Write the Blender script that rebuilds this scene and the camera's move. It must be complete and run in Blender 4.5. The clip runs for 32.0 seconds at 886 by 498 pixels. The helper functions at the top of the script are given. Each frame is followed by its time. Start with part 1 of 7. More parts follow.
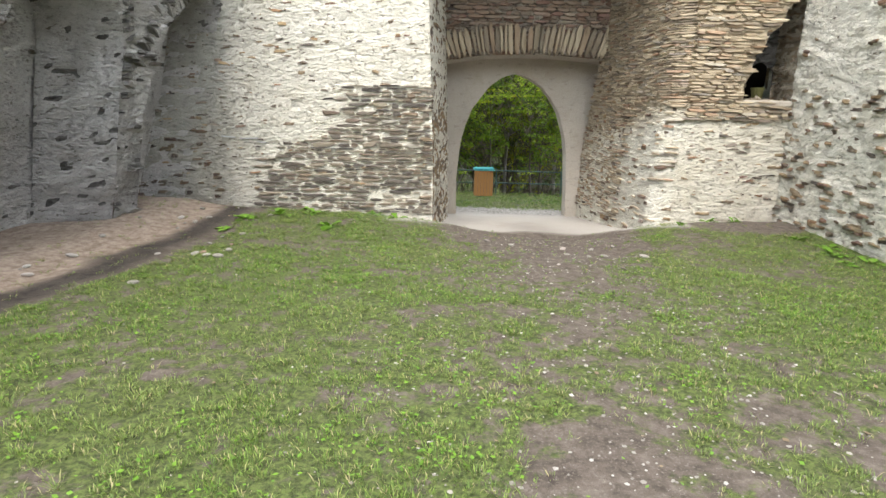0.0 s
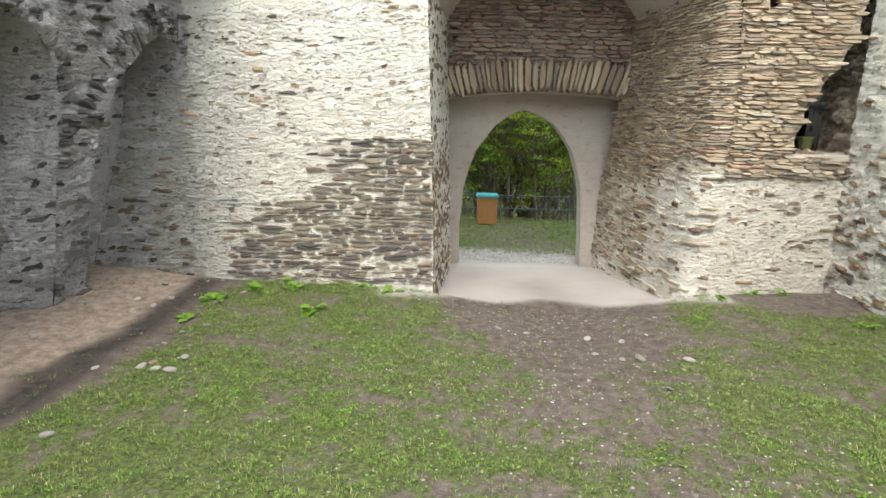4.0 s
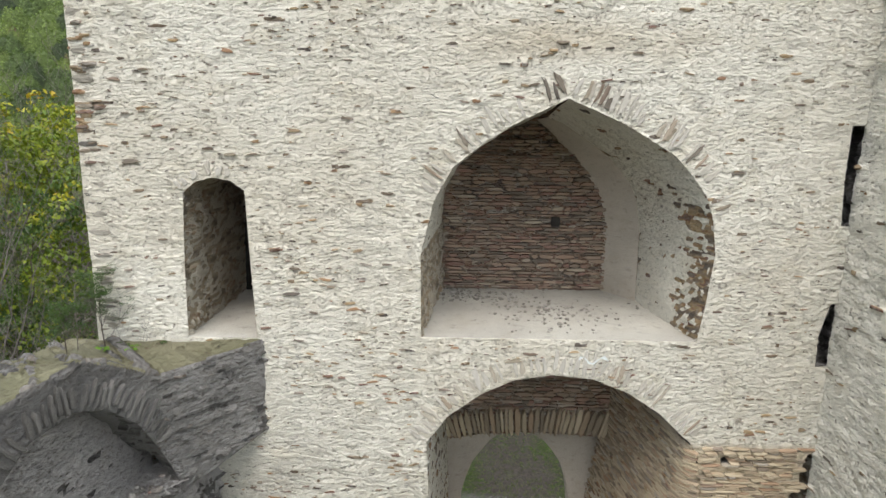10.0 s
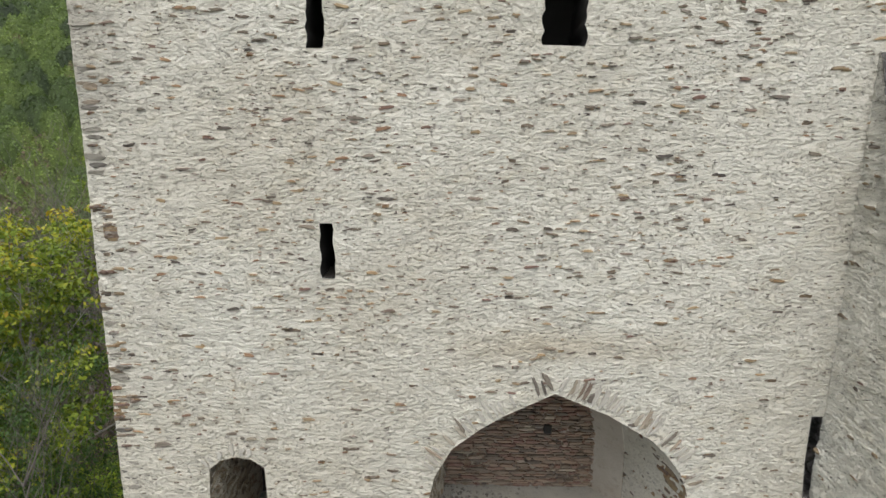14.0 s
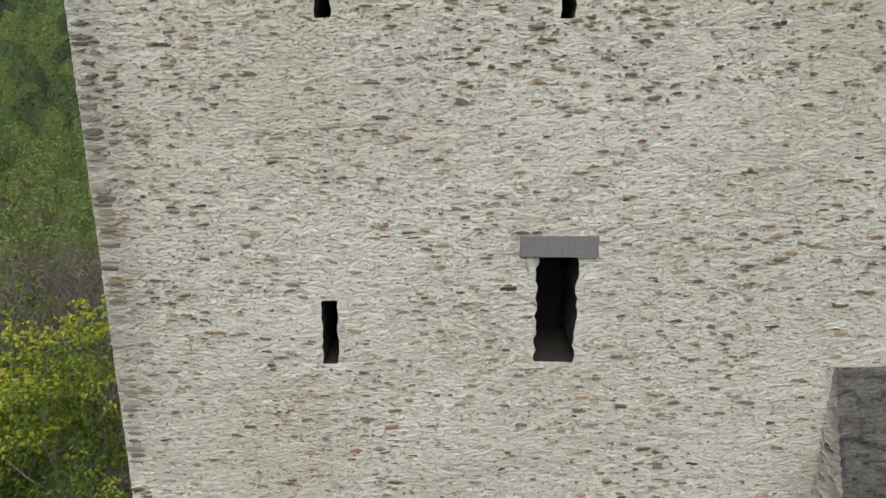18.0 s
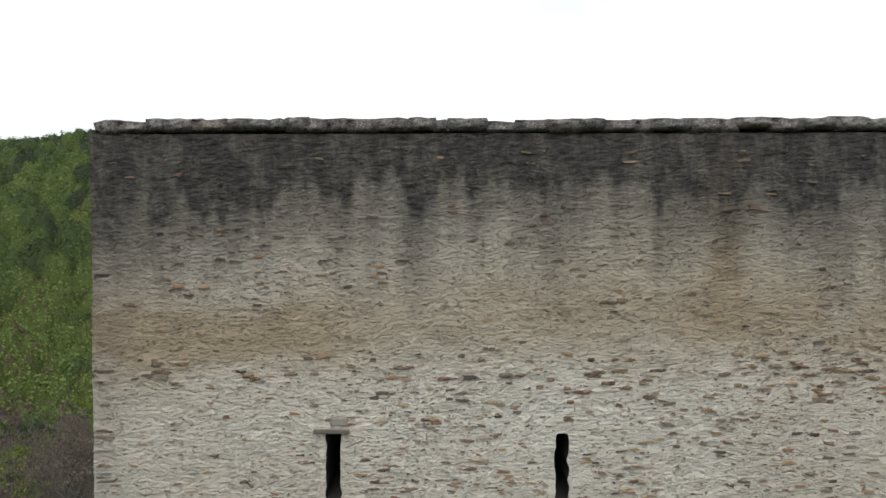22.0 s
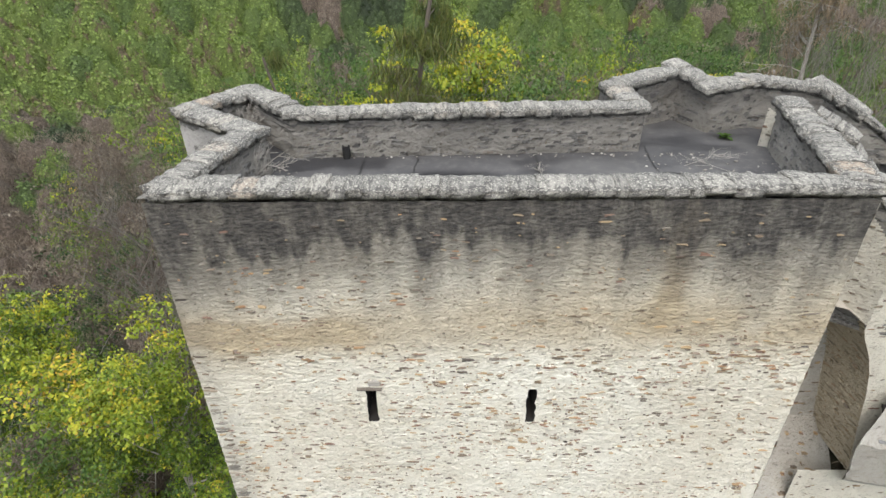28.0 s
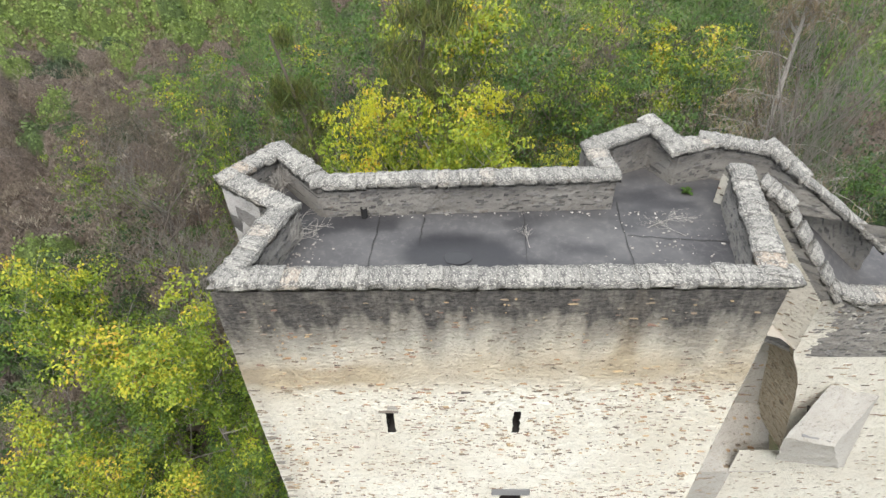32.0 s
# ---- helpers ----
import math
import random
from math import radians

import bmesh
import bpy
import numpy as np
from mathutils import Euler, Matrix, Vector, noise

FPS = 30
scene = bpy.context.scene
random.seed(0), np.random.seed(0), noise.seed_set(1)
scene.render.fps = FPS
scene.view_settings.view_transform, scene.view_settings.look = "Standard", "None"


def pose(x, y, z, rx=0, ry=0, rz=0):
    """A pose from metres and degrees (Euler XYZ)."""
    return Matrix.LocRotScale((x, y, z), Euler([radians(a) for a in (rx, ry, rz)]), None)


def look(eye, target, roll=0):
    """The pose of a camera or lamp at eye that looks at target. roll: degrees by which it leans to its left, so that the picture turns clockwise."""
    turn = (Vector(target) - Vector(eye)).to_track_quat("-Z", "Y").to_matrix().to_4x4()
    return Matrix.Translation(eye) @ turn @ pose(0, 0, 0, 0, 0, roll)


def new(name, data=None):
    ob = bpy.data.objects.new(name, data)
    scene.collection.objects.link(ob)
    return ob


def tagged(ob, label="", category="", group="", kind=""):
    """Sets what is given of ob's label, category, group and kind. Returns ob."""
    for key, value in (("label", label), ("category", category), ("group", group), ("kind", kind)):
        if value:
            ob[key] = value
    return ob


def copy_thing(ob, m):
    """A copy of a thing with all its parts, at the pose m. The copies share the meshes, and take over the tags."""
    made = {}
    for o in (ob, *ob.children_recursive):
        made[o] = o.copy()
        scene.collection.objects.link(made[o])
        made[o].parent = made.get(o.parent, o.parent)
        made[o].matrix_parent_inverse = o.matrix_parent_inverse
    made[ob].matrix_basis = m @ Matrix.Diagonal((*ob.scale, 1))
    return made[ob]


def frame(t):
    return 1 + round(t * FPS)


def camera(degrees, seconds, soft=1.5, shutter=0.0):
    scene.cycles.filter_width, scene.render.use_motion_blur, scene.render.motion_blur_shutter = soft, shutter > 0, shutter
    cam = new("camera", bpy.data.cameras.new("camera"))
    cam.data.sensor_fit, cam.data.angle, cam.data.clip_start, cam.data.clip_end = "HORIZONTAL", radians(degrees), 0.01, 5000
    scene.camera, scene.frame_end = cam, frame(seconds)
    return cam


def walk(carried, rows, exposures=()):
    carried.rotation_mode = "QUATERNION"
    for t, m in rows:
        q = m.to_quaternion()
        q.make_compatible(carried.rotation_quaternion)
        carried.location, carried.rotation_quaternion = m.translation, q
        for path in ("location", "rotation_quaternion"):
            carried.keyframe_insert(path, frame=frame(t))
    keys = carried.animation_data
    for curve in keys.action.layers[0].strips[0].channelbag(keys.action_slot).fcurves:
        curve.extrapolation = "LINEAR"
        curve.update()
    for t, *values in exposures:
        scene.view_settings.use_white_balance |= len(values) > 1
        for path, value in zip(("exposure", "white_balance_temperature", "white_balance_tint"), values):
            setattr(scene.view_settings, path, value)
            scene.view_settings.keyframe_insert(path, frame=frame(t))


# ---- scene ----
EXPOSURES = [(0.0, 1.0), (2.0, 0.95), (5.0, 0.9), (7.0, 0.62), (9.0, 0.22), (12.0, -0.15), (18.0, -0.52), (20.0, -0.54), (21.0, -0.18), (22.0, -0.85), (23.0, -1.47), (24.0, -1.0), (25.0, 0.1), (28.0, 0.18), (30.0, 0.44), (32.0, 0.42)]
cam = camera(74.7, 32.0)
PATH = [
    (0, (0.149, 0.836, 2.288), (0.157, 2.778, 1.808), 1.4),
    (0.5, (0.157, 1.121, 2.281), (0.164, 3.062, 1.802), 1.3),
    (1, (0.163, 1.531, 2.265), (0.17, 3.473, 1.786), 1.3),
    (1.5, (0.163, 2.058, 2.278), (0.168, 3.999, 1.8), 1.3),
    (2, (0.162, 2.334, 2.309), (0.168, 4.276, 1.83), 1.3),
    (2.5, (0.16, 2.403, 2.451), (0.165, 4.345, 1.971), 1.2),
    (4.5, (0.085, 2.422, 3.455), (0.091, 4.367, 2.991), 1.3),
    (5, (0.074, 2.44, 4.028), (0.079, 4.387, 3.571), 1.3),
    (5.5, (0.065, 2.442, 4.603), (0.067, 4.391, 4.151), 1.3),
    (6, (0.062, 2.436, 5.174), (0.062, 4.386, 4.729), 1.2),
    (6.5, (0.064, 2.459, 5.737), (0.063, 4.41, 5.299), 1.2),
    (7, (0.068, 2.473, 6.296), (0.065, 4.426, 5.862), 1.1),
    (7.5, (0.069, 2.478, 6.834), (0.065, 4.433, 6.412), 1.1),
    (8, (0.088, 2.48, 7.378), (0.08, 4.437, 6.967), 1.0),
    (8.5, (0.098, 2.471, 7.926), (0.091, 4.43, 7.525), 1.0),
    (9, (0.094, 2.474, 8.513), (0.086, 4.434, 8.112), 0.9),
    (9.5, (0.091, 2.471, 9.073), (0.083, 4.432, 8.681), 0.9),
    (10, (0.093, 2.468, 9.665), (0.082, 4.429, 9.272), 0.9),
    (10.5, (0.095, 2.466, 10.24), (0.084, 4.424, 9.83), 0.8),
    (11, (0.074, 2.462, 10.799), (0.065, 4.416, 10.374), 0.8),
    (11.5, (0.075, 2.461, 11.388), (0.065, 4.415, 10.96), 0.8),
    (12, (0.062, 2.473, 11.986), (0.054, 4.426, 11.556), 0.7),
    (12.5, (0.061, 2.463, 12.553), (0.051, 4.418, 12.13), 0.7),
    (13, (0.063, 2.467, 13.136), (0.05, 4.423, 12.716), 0.7),
    (13.5, (0.062, 2.465, 13.7), (0.048, 4.421, 13.286), 0.7),
    (14, (0.093, 2.455, 14.299), (0.071, 4.412, 13.886), 0.6),
    (14.5, (0.112, 2.458, 14.914), (0.085, 4.413, 14.496), 0.5),
    (16.5, (0.071, 2.492, 17.41), (0.045, 4.415, 16.865), 0.3),
    (17, (0.052, 2.499, 17.979), (0.026, 4.425, 17.442), 0.3),
    (17.5, (0.035, 2.515, 18.604), (0.011, 4.449, 18.095), 0.3),
    (18, (0.025, 2.543, 19.268), (0.002, 4.487, 18.8), 0.2),
    (18.5, (0.03, 2.521, 19.815), (0.005, 4.483, 19.428), 0.2),
    (19, (0.028, 2.553, 20.532), (0.002, 4.516, 20.151), 0.1),
    (19.5, (-0.002, 2.597, 21.196), (-0.024, 4.565, 20.844), 0.1),
    (20, (-0.019, 2.522, 21.667), (-0.04, 4.51, 21.443), 0.2),
    (20.5, (-0.003, 2.485, 22.215), (-0.029, 4.481, 22.094), 0.1),
    (21, (-0.122, 2.502, 22.859), (-0.121, 4.498, 22.748), -0.1),
    (21.5, (-0.036, 2.512, 23.597), (-0.055, 4.509, 23.49), -0.2),
    (22, (-0.073, 2.514, 24.303), (-0.084, 4.514, 24.271), -0.1),
    (22.5, (-0.072, 2.523, 24.973), (-0.084, 4.523, 24.965), -0.1),
    (23, (-0.036, 2.531, 25.506), (-0.054, 4.529, 25.432), -0.2),
    (23.5, (-0.019, 2.527, 25.966), (-0.04, 4.518, 25.786), -0.3),
    (24, (-0.029, 2.524, 26.425), (-0.049, 4.501, 26.125), -0.4),
    (24.5, (-0.028, 2.521, 26.902), (-0.05, 4.475, 26.476), -0.4),
    (25, (-0.023, 2.511, 27.372), (-0.047, 4.431, 26.814), -0.5),
    (25.5, (-0.019, 2.477, 27.79), (-0.045, 4.358, 27.11), -0.6),
    (27.5, (0.046, 2.376, 29.821), (0.003, 4.061, 28.744), -1.0),
    (28, (0.033, 2.349, 30.336), (-0.009, 4.041, 29.272), -1.0),
    (28.5, (0.056, 2.347, 30.899), (0.013, 4.043, 29.84), -1.0),
    (29, (0.086, 2.339, 31.48), (0.039, 4.037, 30.424), -1.1),
    (29.5, (0.081, 2.324, 32.025), (0.035, 4.025, 30.975), -1.1),
    (30, (0.093, 2.288, 32.563), (0.046, 3.977, 31.493), -1.2),
    (30.5, (0.129, 2.247, 33.1), (0.076, 3.896, 31.971), -1.3),
    (31, (0.125, 2.206, 33.599), (0.072, 3.805, 32.399), -1.5),
    (31.5, (0.112, 2.123, 34.046), (0.058, 3.673, 32.784), -1.6),
    (32, (0.122, 2.039, 34.49), (0.067, 3.574, 33.209), -1.7),
]
walk(cam, [(t, look(eye, target, roll)) for t, eye, target, roll in PATH], EXPOSURES)

# ---- daylight: bright overcast sky, one wide soft sun ----
world = bpy.data.worlds.new("overcast_sky")
scene.world = world
world.use_nodes = True
wn, wl = world.node_tree.nodes, world.node_tree.links
wn.clear()
w_out = wn.new("ShaderNodeOutputWorld")
w_bg = wn.new("ShaderNodeBackground")
w_sky = wn.new("ShaderNodeTexSky")
w_sky.sky_type = "NISHITA"
w_sky.sun_disc = False
w_sky.sun_elevation = radians(55)
w_sky.sun_rotation = radians(200)
w_sky.dust_density = 3.0
w_tc = wn.new("ShaderNodeTexCoord")
w_map = wn.new("ShaderNodeMapping")
w_map.inputs["Scale"].default_value = (1.0, 1.0, 3.2)
w_noise = wn.new("ShaderNodeTexNoise")
w_noise.inputs["Scale"].default_value = 1.6
w_noise.inputs["Detail"].default_value = 6.0
w_noise.inputs["Roughness"].default_value = 0.55
w_ramp = wn.new("ShaderNodeValToRGB")
w_ramp.color_ramp.elements[0].position = 0.30
w_ramp.color_ramp.elements[0].color = (0.55, 0.55, 0.55, 1)
w_ramp.color_ramp.elements[1].position = 0.62
w_ramp.color_ramp.elements[1].color = (0.96, 0.96, 0.96, 1)
w_mix = wn.new("ShaderNodeMix")
w_mix.data_type = "RGBA"
w_mix.inputs[7].default_value = (15.05, 15.8, 16.5, 1)
wl.new(w_tc.outputs["Generated"], w_map.inputs["Vector"])
wl.new(w_map.outputs["Vector"], w_noise.inputs["Vector"])
wl.new(w_noise.outputs["Fac"], w_ramp.inputs["Fac"])
wl.new(w_ramp.outputs["Color"], w_mix.inputs[0])
wl.new(w_sky.outputs["Color"], w_mix.inputs[6])
wl.new(w_mix.outputs[2], w_bg.inputs["Color"])
w_bg.inputs["Strength"].default_value = 0.15
wl.new(w_bg.outputs["Background"], w_out.inputs["Surface"])

sun_data = bpy.data.lights.new("sun", "SUN")
sun_data.energy = 1.95
sun_data.angle = radians(32)
sun_data.color = (1.0, 0.9, 0.79)
sun = new("sun", sun_data)
sun.matrix_world = look((-2, -10, 24.5), (0, 6, 0))

# ---- small library ----
def hash2(ix, iy, seed=0):
    h = (ix.astype(np.int64) * 374761393 + iy.astype(np.int64) * 668265263 + seed * 2246822519) & 0xFFFFFFFF
    h = ((h ^ (h >> 13)) * 1274126177) & 0xFFFFFFFF
    h = ((h ^ (h >> 16)) * 2654435761) & 0xFFFFFFFF
    return ((h ^ (h >> 15)) & 0xFFFFFF) / float(0xFFFFFF)


def vnoise(x, y, seed=0):
    x, y = np.asarray(x, float), np.asarray(y, float)
    ix, iy = np.floor(x), np.floor(y)
    fx, fy = x - ix, y - iy
    fx, fy = fx * fx * (3 - 2 * fx), fy * fy * (3 - 2 * fy)
    a, b = hash2(ix, iy, seed), hash2(ix + 1, iy, seed)
    c, d = hash2(ix, iy + 1, seed), hash2(ix + 1, iy + 1, seed)
    return (a * (1 - fx) + b * fx) * (1 - fy) + (c * (1 - fx) + d * fx) * fy


def fbm(x, y, seed=0, octaves=4):
    s, a, n = 0, 0.5, 0
    for k in range(octaves):
        s, n = s + a * vnoise(x * 2 ** k, y * 2 ** k, seed + 17 * k), n + a
        a *= 0.5
    return s / n


def smooth(e0, e1, x):
    t = np.clip((x - e0) / (e1 - e0), 0, 1)
    return t * t * (3 - 2 * t)


def inside(px, pz, poly):
    res = np.zeros(px.shape, bool)
    n = len(poly)
    for i in range(n):
        (x1, z1), (x2, z2) = poly[i], poly[(i + 1) % n]
        if z1 != z2:
            res ^= ((z1 > pz) != (z2 > pz)) & (px < (x2 - x1) * (pz - z1) / (z2 - z1) + x1)
    return res


def dense(poly, step=0.02, closed=True):
    out = []
    m = len(poly) if closed else len(poly) - 1
    for i in range(m):
        a, b = np.array(poly[i], float), np.array(poly[(i + 1) % len(poly)], float)
        k = max(1, int(np.linalg.norm(b - a) / step))
        out += [a + (b - a) * j / k for j in range(k)]
    if not closed:
        out.append(np.array(poly[-1], float))
    return np.array(out)


def put_mesh(name, verts, faces, material, parent=None, label="", attrs=None, flat=False):
    me = bpy.data.meshes.new(name)
    verts, faces = np.asarray(verts, np.float32), np.asarray(faces, np.int32)
    k = faces.shape[1]
    me.vertices.add(len(verts))
    me.vertices.foreach_set("co", verts.ravel())
    me.loops.add(faces.size)
    me.loops.foreach_set("vertex_index", faces.ravel())
    me.polygons.add(len(faces))
    me.polygons.foreach_set("loop_start", np.arange(0, faces.size, k, dtype=np.int32))
    me.update(calc_edges=True)
    me.validate()
    me.polygons.foreach_set("use_smooth", np.full(len(me.polygons), not flat, dtype=bool))
    for key, val in (attrs or {}).items():
        at = me.attributes.new(key, "FLOAT", "POINT")
        at.data.foreach_set("value", np.asarray(val, np.float32))
    me.materials.append(material)
    ob = new(name, me)
    if parent is not None:
        ob.parent = parent
    if label:
        ob["label"] = label
    return ob


def part(name, bm, material, parent, label=""):
    me = bpy.data.meshes.new(name)
    bm.to_mesh(me)
    bm.free()
    me.materials.append(material)
    ob = new(name, me)
    ob.parent = parent
    if label:
        ob["label"] = label
    return ob


def share(name, me, m, parent=None):
    ob = new(name, me)
    if parent is not None:
        ob.parent = parent
    ob.matrix_basis = m
    return ob


def thing(name, label, category, group="", kind="", at=(0, 0, 0)):
    ob = new(name)
    ob.location = at
    return tagged(ob, label, category, group, kind)


def box(bm, x0, x1, y0, y1, z0, z1, bevel=0.0):
    vs = [bm.verts.new(p) for p in ((x0, y0, z0), (x1, y0, z0), (x1, y1, z0), (x0, y1, z0), (x0, y0, z1), (x1, y0, z1), (x1, y1, z1), (x0, y1, z1))]
    fs = [bm.faces.new([vs[i] for i in q]) for q in ((3, 2, 1, 0), (4, 5, 6, 7), (0, 1, 5, 4), (1, 2, 6, 5), (2, 3, 7, 6), (3, 0, 4, 7))]
    if bevel:
        es = list({e for f in fs for e in f.edges})
        bmesh.ops.bevel(bm, geom=es, offset=bevel, segments=2, affect="EDGES", profile=0.6)


def tubes(segs, sides=5):
    """Vertices and faces of tapered tubes: rows of a, b, radius at a, radius at b."""
    V, F, base = [], [], 0
    for a, b, ra, rb in segs:
        a, b = np.array(a, float), np.array(b, float)
        d = b - a
        d = d / (np.linalg.norm(d) + 1e-9)
        u = np.cross(d, (0, 0, 1) if abs(d[2]) < 0.9 else (1, 0, 0))
        u /= np.linalg.norm(u)
        w = np.cross(d, u)
        for c, r in ((a, ra), (b, rb)):
            for k in range(sides):
                t = 2 * math.pi * k / sides
                V.append(c + r * (math.cos(t) * u + math.sin(t) * w))
        F += [(base + k, base + (k + 1) % sides, base + sides + (k + 1) % sides, base + sides + k) for k in range(sides)]
        base += 2 * sides
    return np.array(V), np.array(F)


def masonry(u, v, seed, course=0.056, length=0.2):
    """Coursed rubble: per point a value and a tone of its stone, and how far inside that stone it lies (below 0: mortar)."""
    vv = v + 0.07 * (fbm(u * 0.9, v * 0.7, seed + 1) - 0.5) + 0.04 * (fbm(u * 6, v * 8, seed + 2, 3) - 0.5)
    row = np.floor(vv / course)
    fr = vv / course - row
    ln = length * (0.5 + 1.0 * hash2(row, row * 0 + 3, seed + 3))
    uu = u + 7.3 * hash2(row, row * 0, seed + 4) + 0.1 * (fbm(u * 4, v * 9, seed + 5, 3) - 0.5)
    col = np.floor(uu / ln)
    fc = uu / ln - col
    val = hash2(row, col, seed + 6)
    tone = hash2(row, col, seed + 7)
    size = 0.55 + 0.5 * hash2(row, col, seed + 8)
    shape = size - np.abs(2 * fc - 1) ** 2.6 * 0.8 - np.abs(2 * fr - 1) ** 2.4 * 0.6
    return val, tone, shape


def relief(name, fmap, u0, u1, v0, v1, du, dv, material, holes=(), amp=0.03, seed=1, expo=None, stain=None, tan=None, parent=None, label="", wave=0.05, cut=None):
    """A wall face as real relief: fmap(u, v) gives places and normals; expo(u, v) the share of bare stone."""
    nu, nv = int(round((u1 - u0) / du)), int(round((v1 - v0) / dv))
    U, V = np.meshgrid(np.linspace(u0, u1, nu + 1), np.linspace(v0, v1, nv + 1), indexing="ij")
    cu, cv = (U[:-1, :-1] + U[1:, 1:]) / 2, (V[:-1, :-1] + V[1:, 1:]) / 2
    keep = np.ones(cu.shape, bool)
    for h in holes:
        keep &= ~inside(cu, cv, h)
    if cut is not None:
        keep &= cut(cu, cv)
    U, V = U.copy(), V.copy()
    n_in = np.zeros(U.shape, int)
    n_all = np.zeros(U.shape, int)
    for i in (0, 1):
        for j in (0, 1):
            n_in[i:nu + i, j:nv + j] += keep
            n_all[i:nu + i, j:nv + j] += 1
    edge = (n_in > 0) & (n_in < n_all)
    if holes and edge.any():
        pts = np.concatenate([dense(h) for h in holes])
        eu, ev = U[edge], V[edge]
        best_u, best_v = eu.copy(), ev.copy()
        for s in range(0, len(eu), 400):
            d = (eu[s:s + 400, None] - pts[None, :, 0]) ** 2 + (ev[s:s + 400, None] - pts[None, :, 1]) ** 2
            k = d.argmin(1)
            near = d[np.arange(len(k)), k] < (2 * max(du, dv)) ** 2
            best_u[s:s + 400] = np.where(near, pts[k, 0], eu[s:s + 400])
            best_v[s:s + 400] = np.where(near, pts[k, 1], ev[s:s + 400])
        U[edge], V[edge] = best_u, best_v
    val, tone, shape = masonry(U, V, seed)
    ex = expo(U, V) if expo else np.full(U.shape, 0.15)
    rough = fbm(U * 3.5, V * 8.0, seed + 20, 5)
    lip = 1 - np.abs(2 * fbm(U * 4.5, V * 14.0, seed + 25, 3) - 1)
    bare = smooth(-0.04, 0.04, ex - val + 0.2 * (rough - 0.5))
    joint = smooth(0.0, 0.22, shape)
    disp = wave * (fbm(U * 0.6, V * 0.8, seed + 11, 3) - 0.5) + amp * ((rough - 0.5) * 0.9 - 0.15 * smooth(0.86, 1.0, lip))
    disp = disp + amp * bare * (joint * (0.7 + 0.9 * tone) - 0.6) + 0.16 * amp * (joint * (0.4 + tone) - 0.4) * (1 - bare) * smooth(0.3, 0.7, fbm(U * 0.9, V * 1.3, seed + 30, 3))
    disp = np.where(edge, -0.004, disp)
    P, N = fmap(U, V)
    P = P + N * disp[..., None]
    idx = np.arange((nu + 1) * (nv + 1)).reshape(nu + 1, nv + 1)
    faces = np.stack([idx[:-1, :-1], idx[1:, :-1], idx[1:, 1:], idx[:-1, 1:]], -1)[keep]
    used = np.zeros(idx.size, bool)
    used[faces] = True
    remap = np.cumsum(used) - 1
    at = {"expo": (bare * joint).ravel()[used], "tone": tone.ravel()[used],
          "stain": (stain(U, V) if stain else np.zeros(U.shape)).ravel()[used],
          "tan": (tan(U, V) if tan else np.zeros(U.shape)).ravel()[used]}
    return put_mesh(name, P.reshape(-1, 3)[used], remap[faces], material, parent, label, at)


def loft(name, A, B, n, material, parent=None, label="", amp=0.03, seed=5, expo=0.2, stain=0.0, tan=0.0, step=0.06):
    """A ruled face between two 3D lines of the same number of points, roughened."""
    A, B = np.array(A, float), np.array(B, float)
    s = np.concatenate([[0], np.cumsum(np.linalg.norm(np.diff(A, axis=0), axis=1))])
    m = max(2, int(s[-1] / step))
    q = np.linspace(0, s[-1], m + 1)
    A2 = np.stack([np.interp(q, s, A[:, k]) for k in range(3)], 1)
    B2 = np.stack([np.interp(q, s, B[:, k]) for k in range(3)], 1)
    w = np.linspace(0, 1, n + 1)
    P = A2[:, None] * (1 - w[None, :, None]) + B2[:, None] * w[None, :, None]
    gu = np.gradient(P, axis=0)
    gv = np.gradient(P, axis=1)
    N = np.cross(gu, gv)
    N /= np.linalg.norm(N, axis=2, keepdims=True) + 1e-9
    # courses follow the height where the face is upright
    hor = P[..., 0] + P[..., 1]
    val, tone, shape = masonry(hor, P[..., 2], seed)
    rough = fbm(hor * 3, P[..., 2] * 7, seed + 20)
    ex = expo(P) if callable(expo) else np.full(hor.shape, expo)
    bare = smooth(-0.05, 0.05, ex - val + 0.3 * (rough - 0.5))
    joint = smooth(0.0, 0.22, shape)
    disp = amp * ((rough - 0.5) * 1.2 + bare * (joint * (0.6 + 0.9 * tone) - 0.6))
    fade = np.ones(hor.shape)
    fade[:, 0] = fade[:, -1] = 0
    P = P + N * (disp * fade)[..., None]
    idx = np.arange((m + 1) * (n + 1)).reshape(m + 1, n + 1)
    faces = np.stack([idx[:-1, :-1], idx[1:, :-1], idx[1:, 1:], idx[:-1, 1:]], -1).reshape(-1, 4)
    st = stain(P) if callable(stain) else np.full(hor.shape, stain)
    tn = tan(P) if callable(tan) else np.full(hor.shape, tan)
    at = {"expo": (bare * joint).ravel(), "tone": tone.ravel(), "stain": st.ravel(), "tan": tn.ravel()}
    return put_mesh(name, P.reshape(-1, 3), faces, material, parent, label, at)

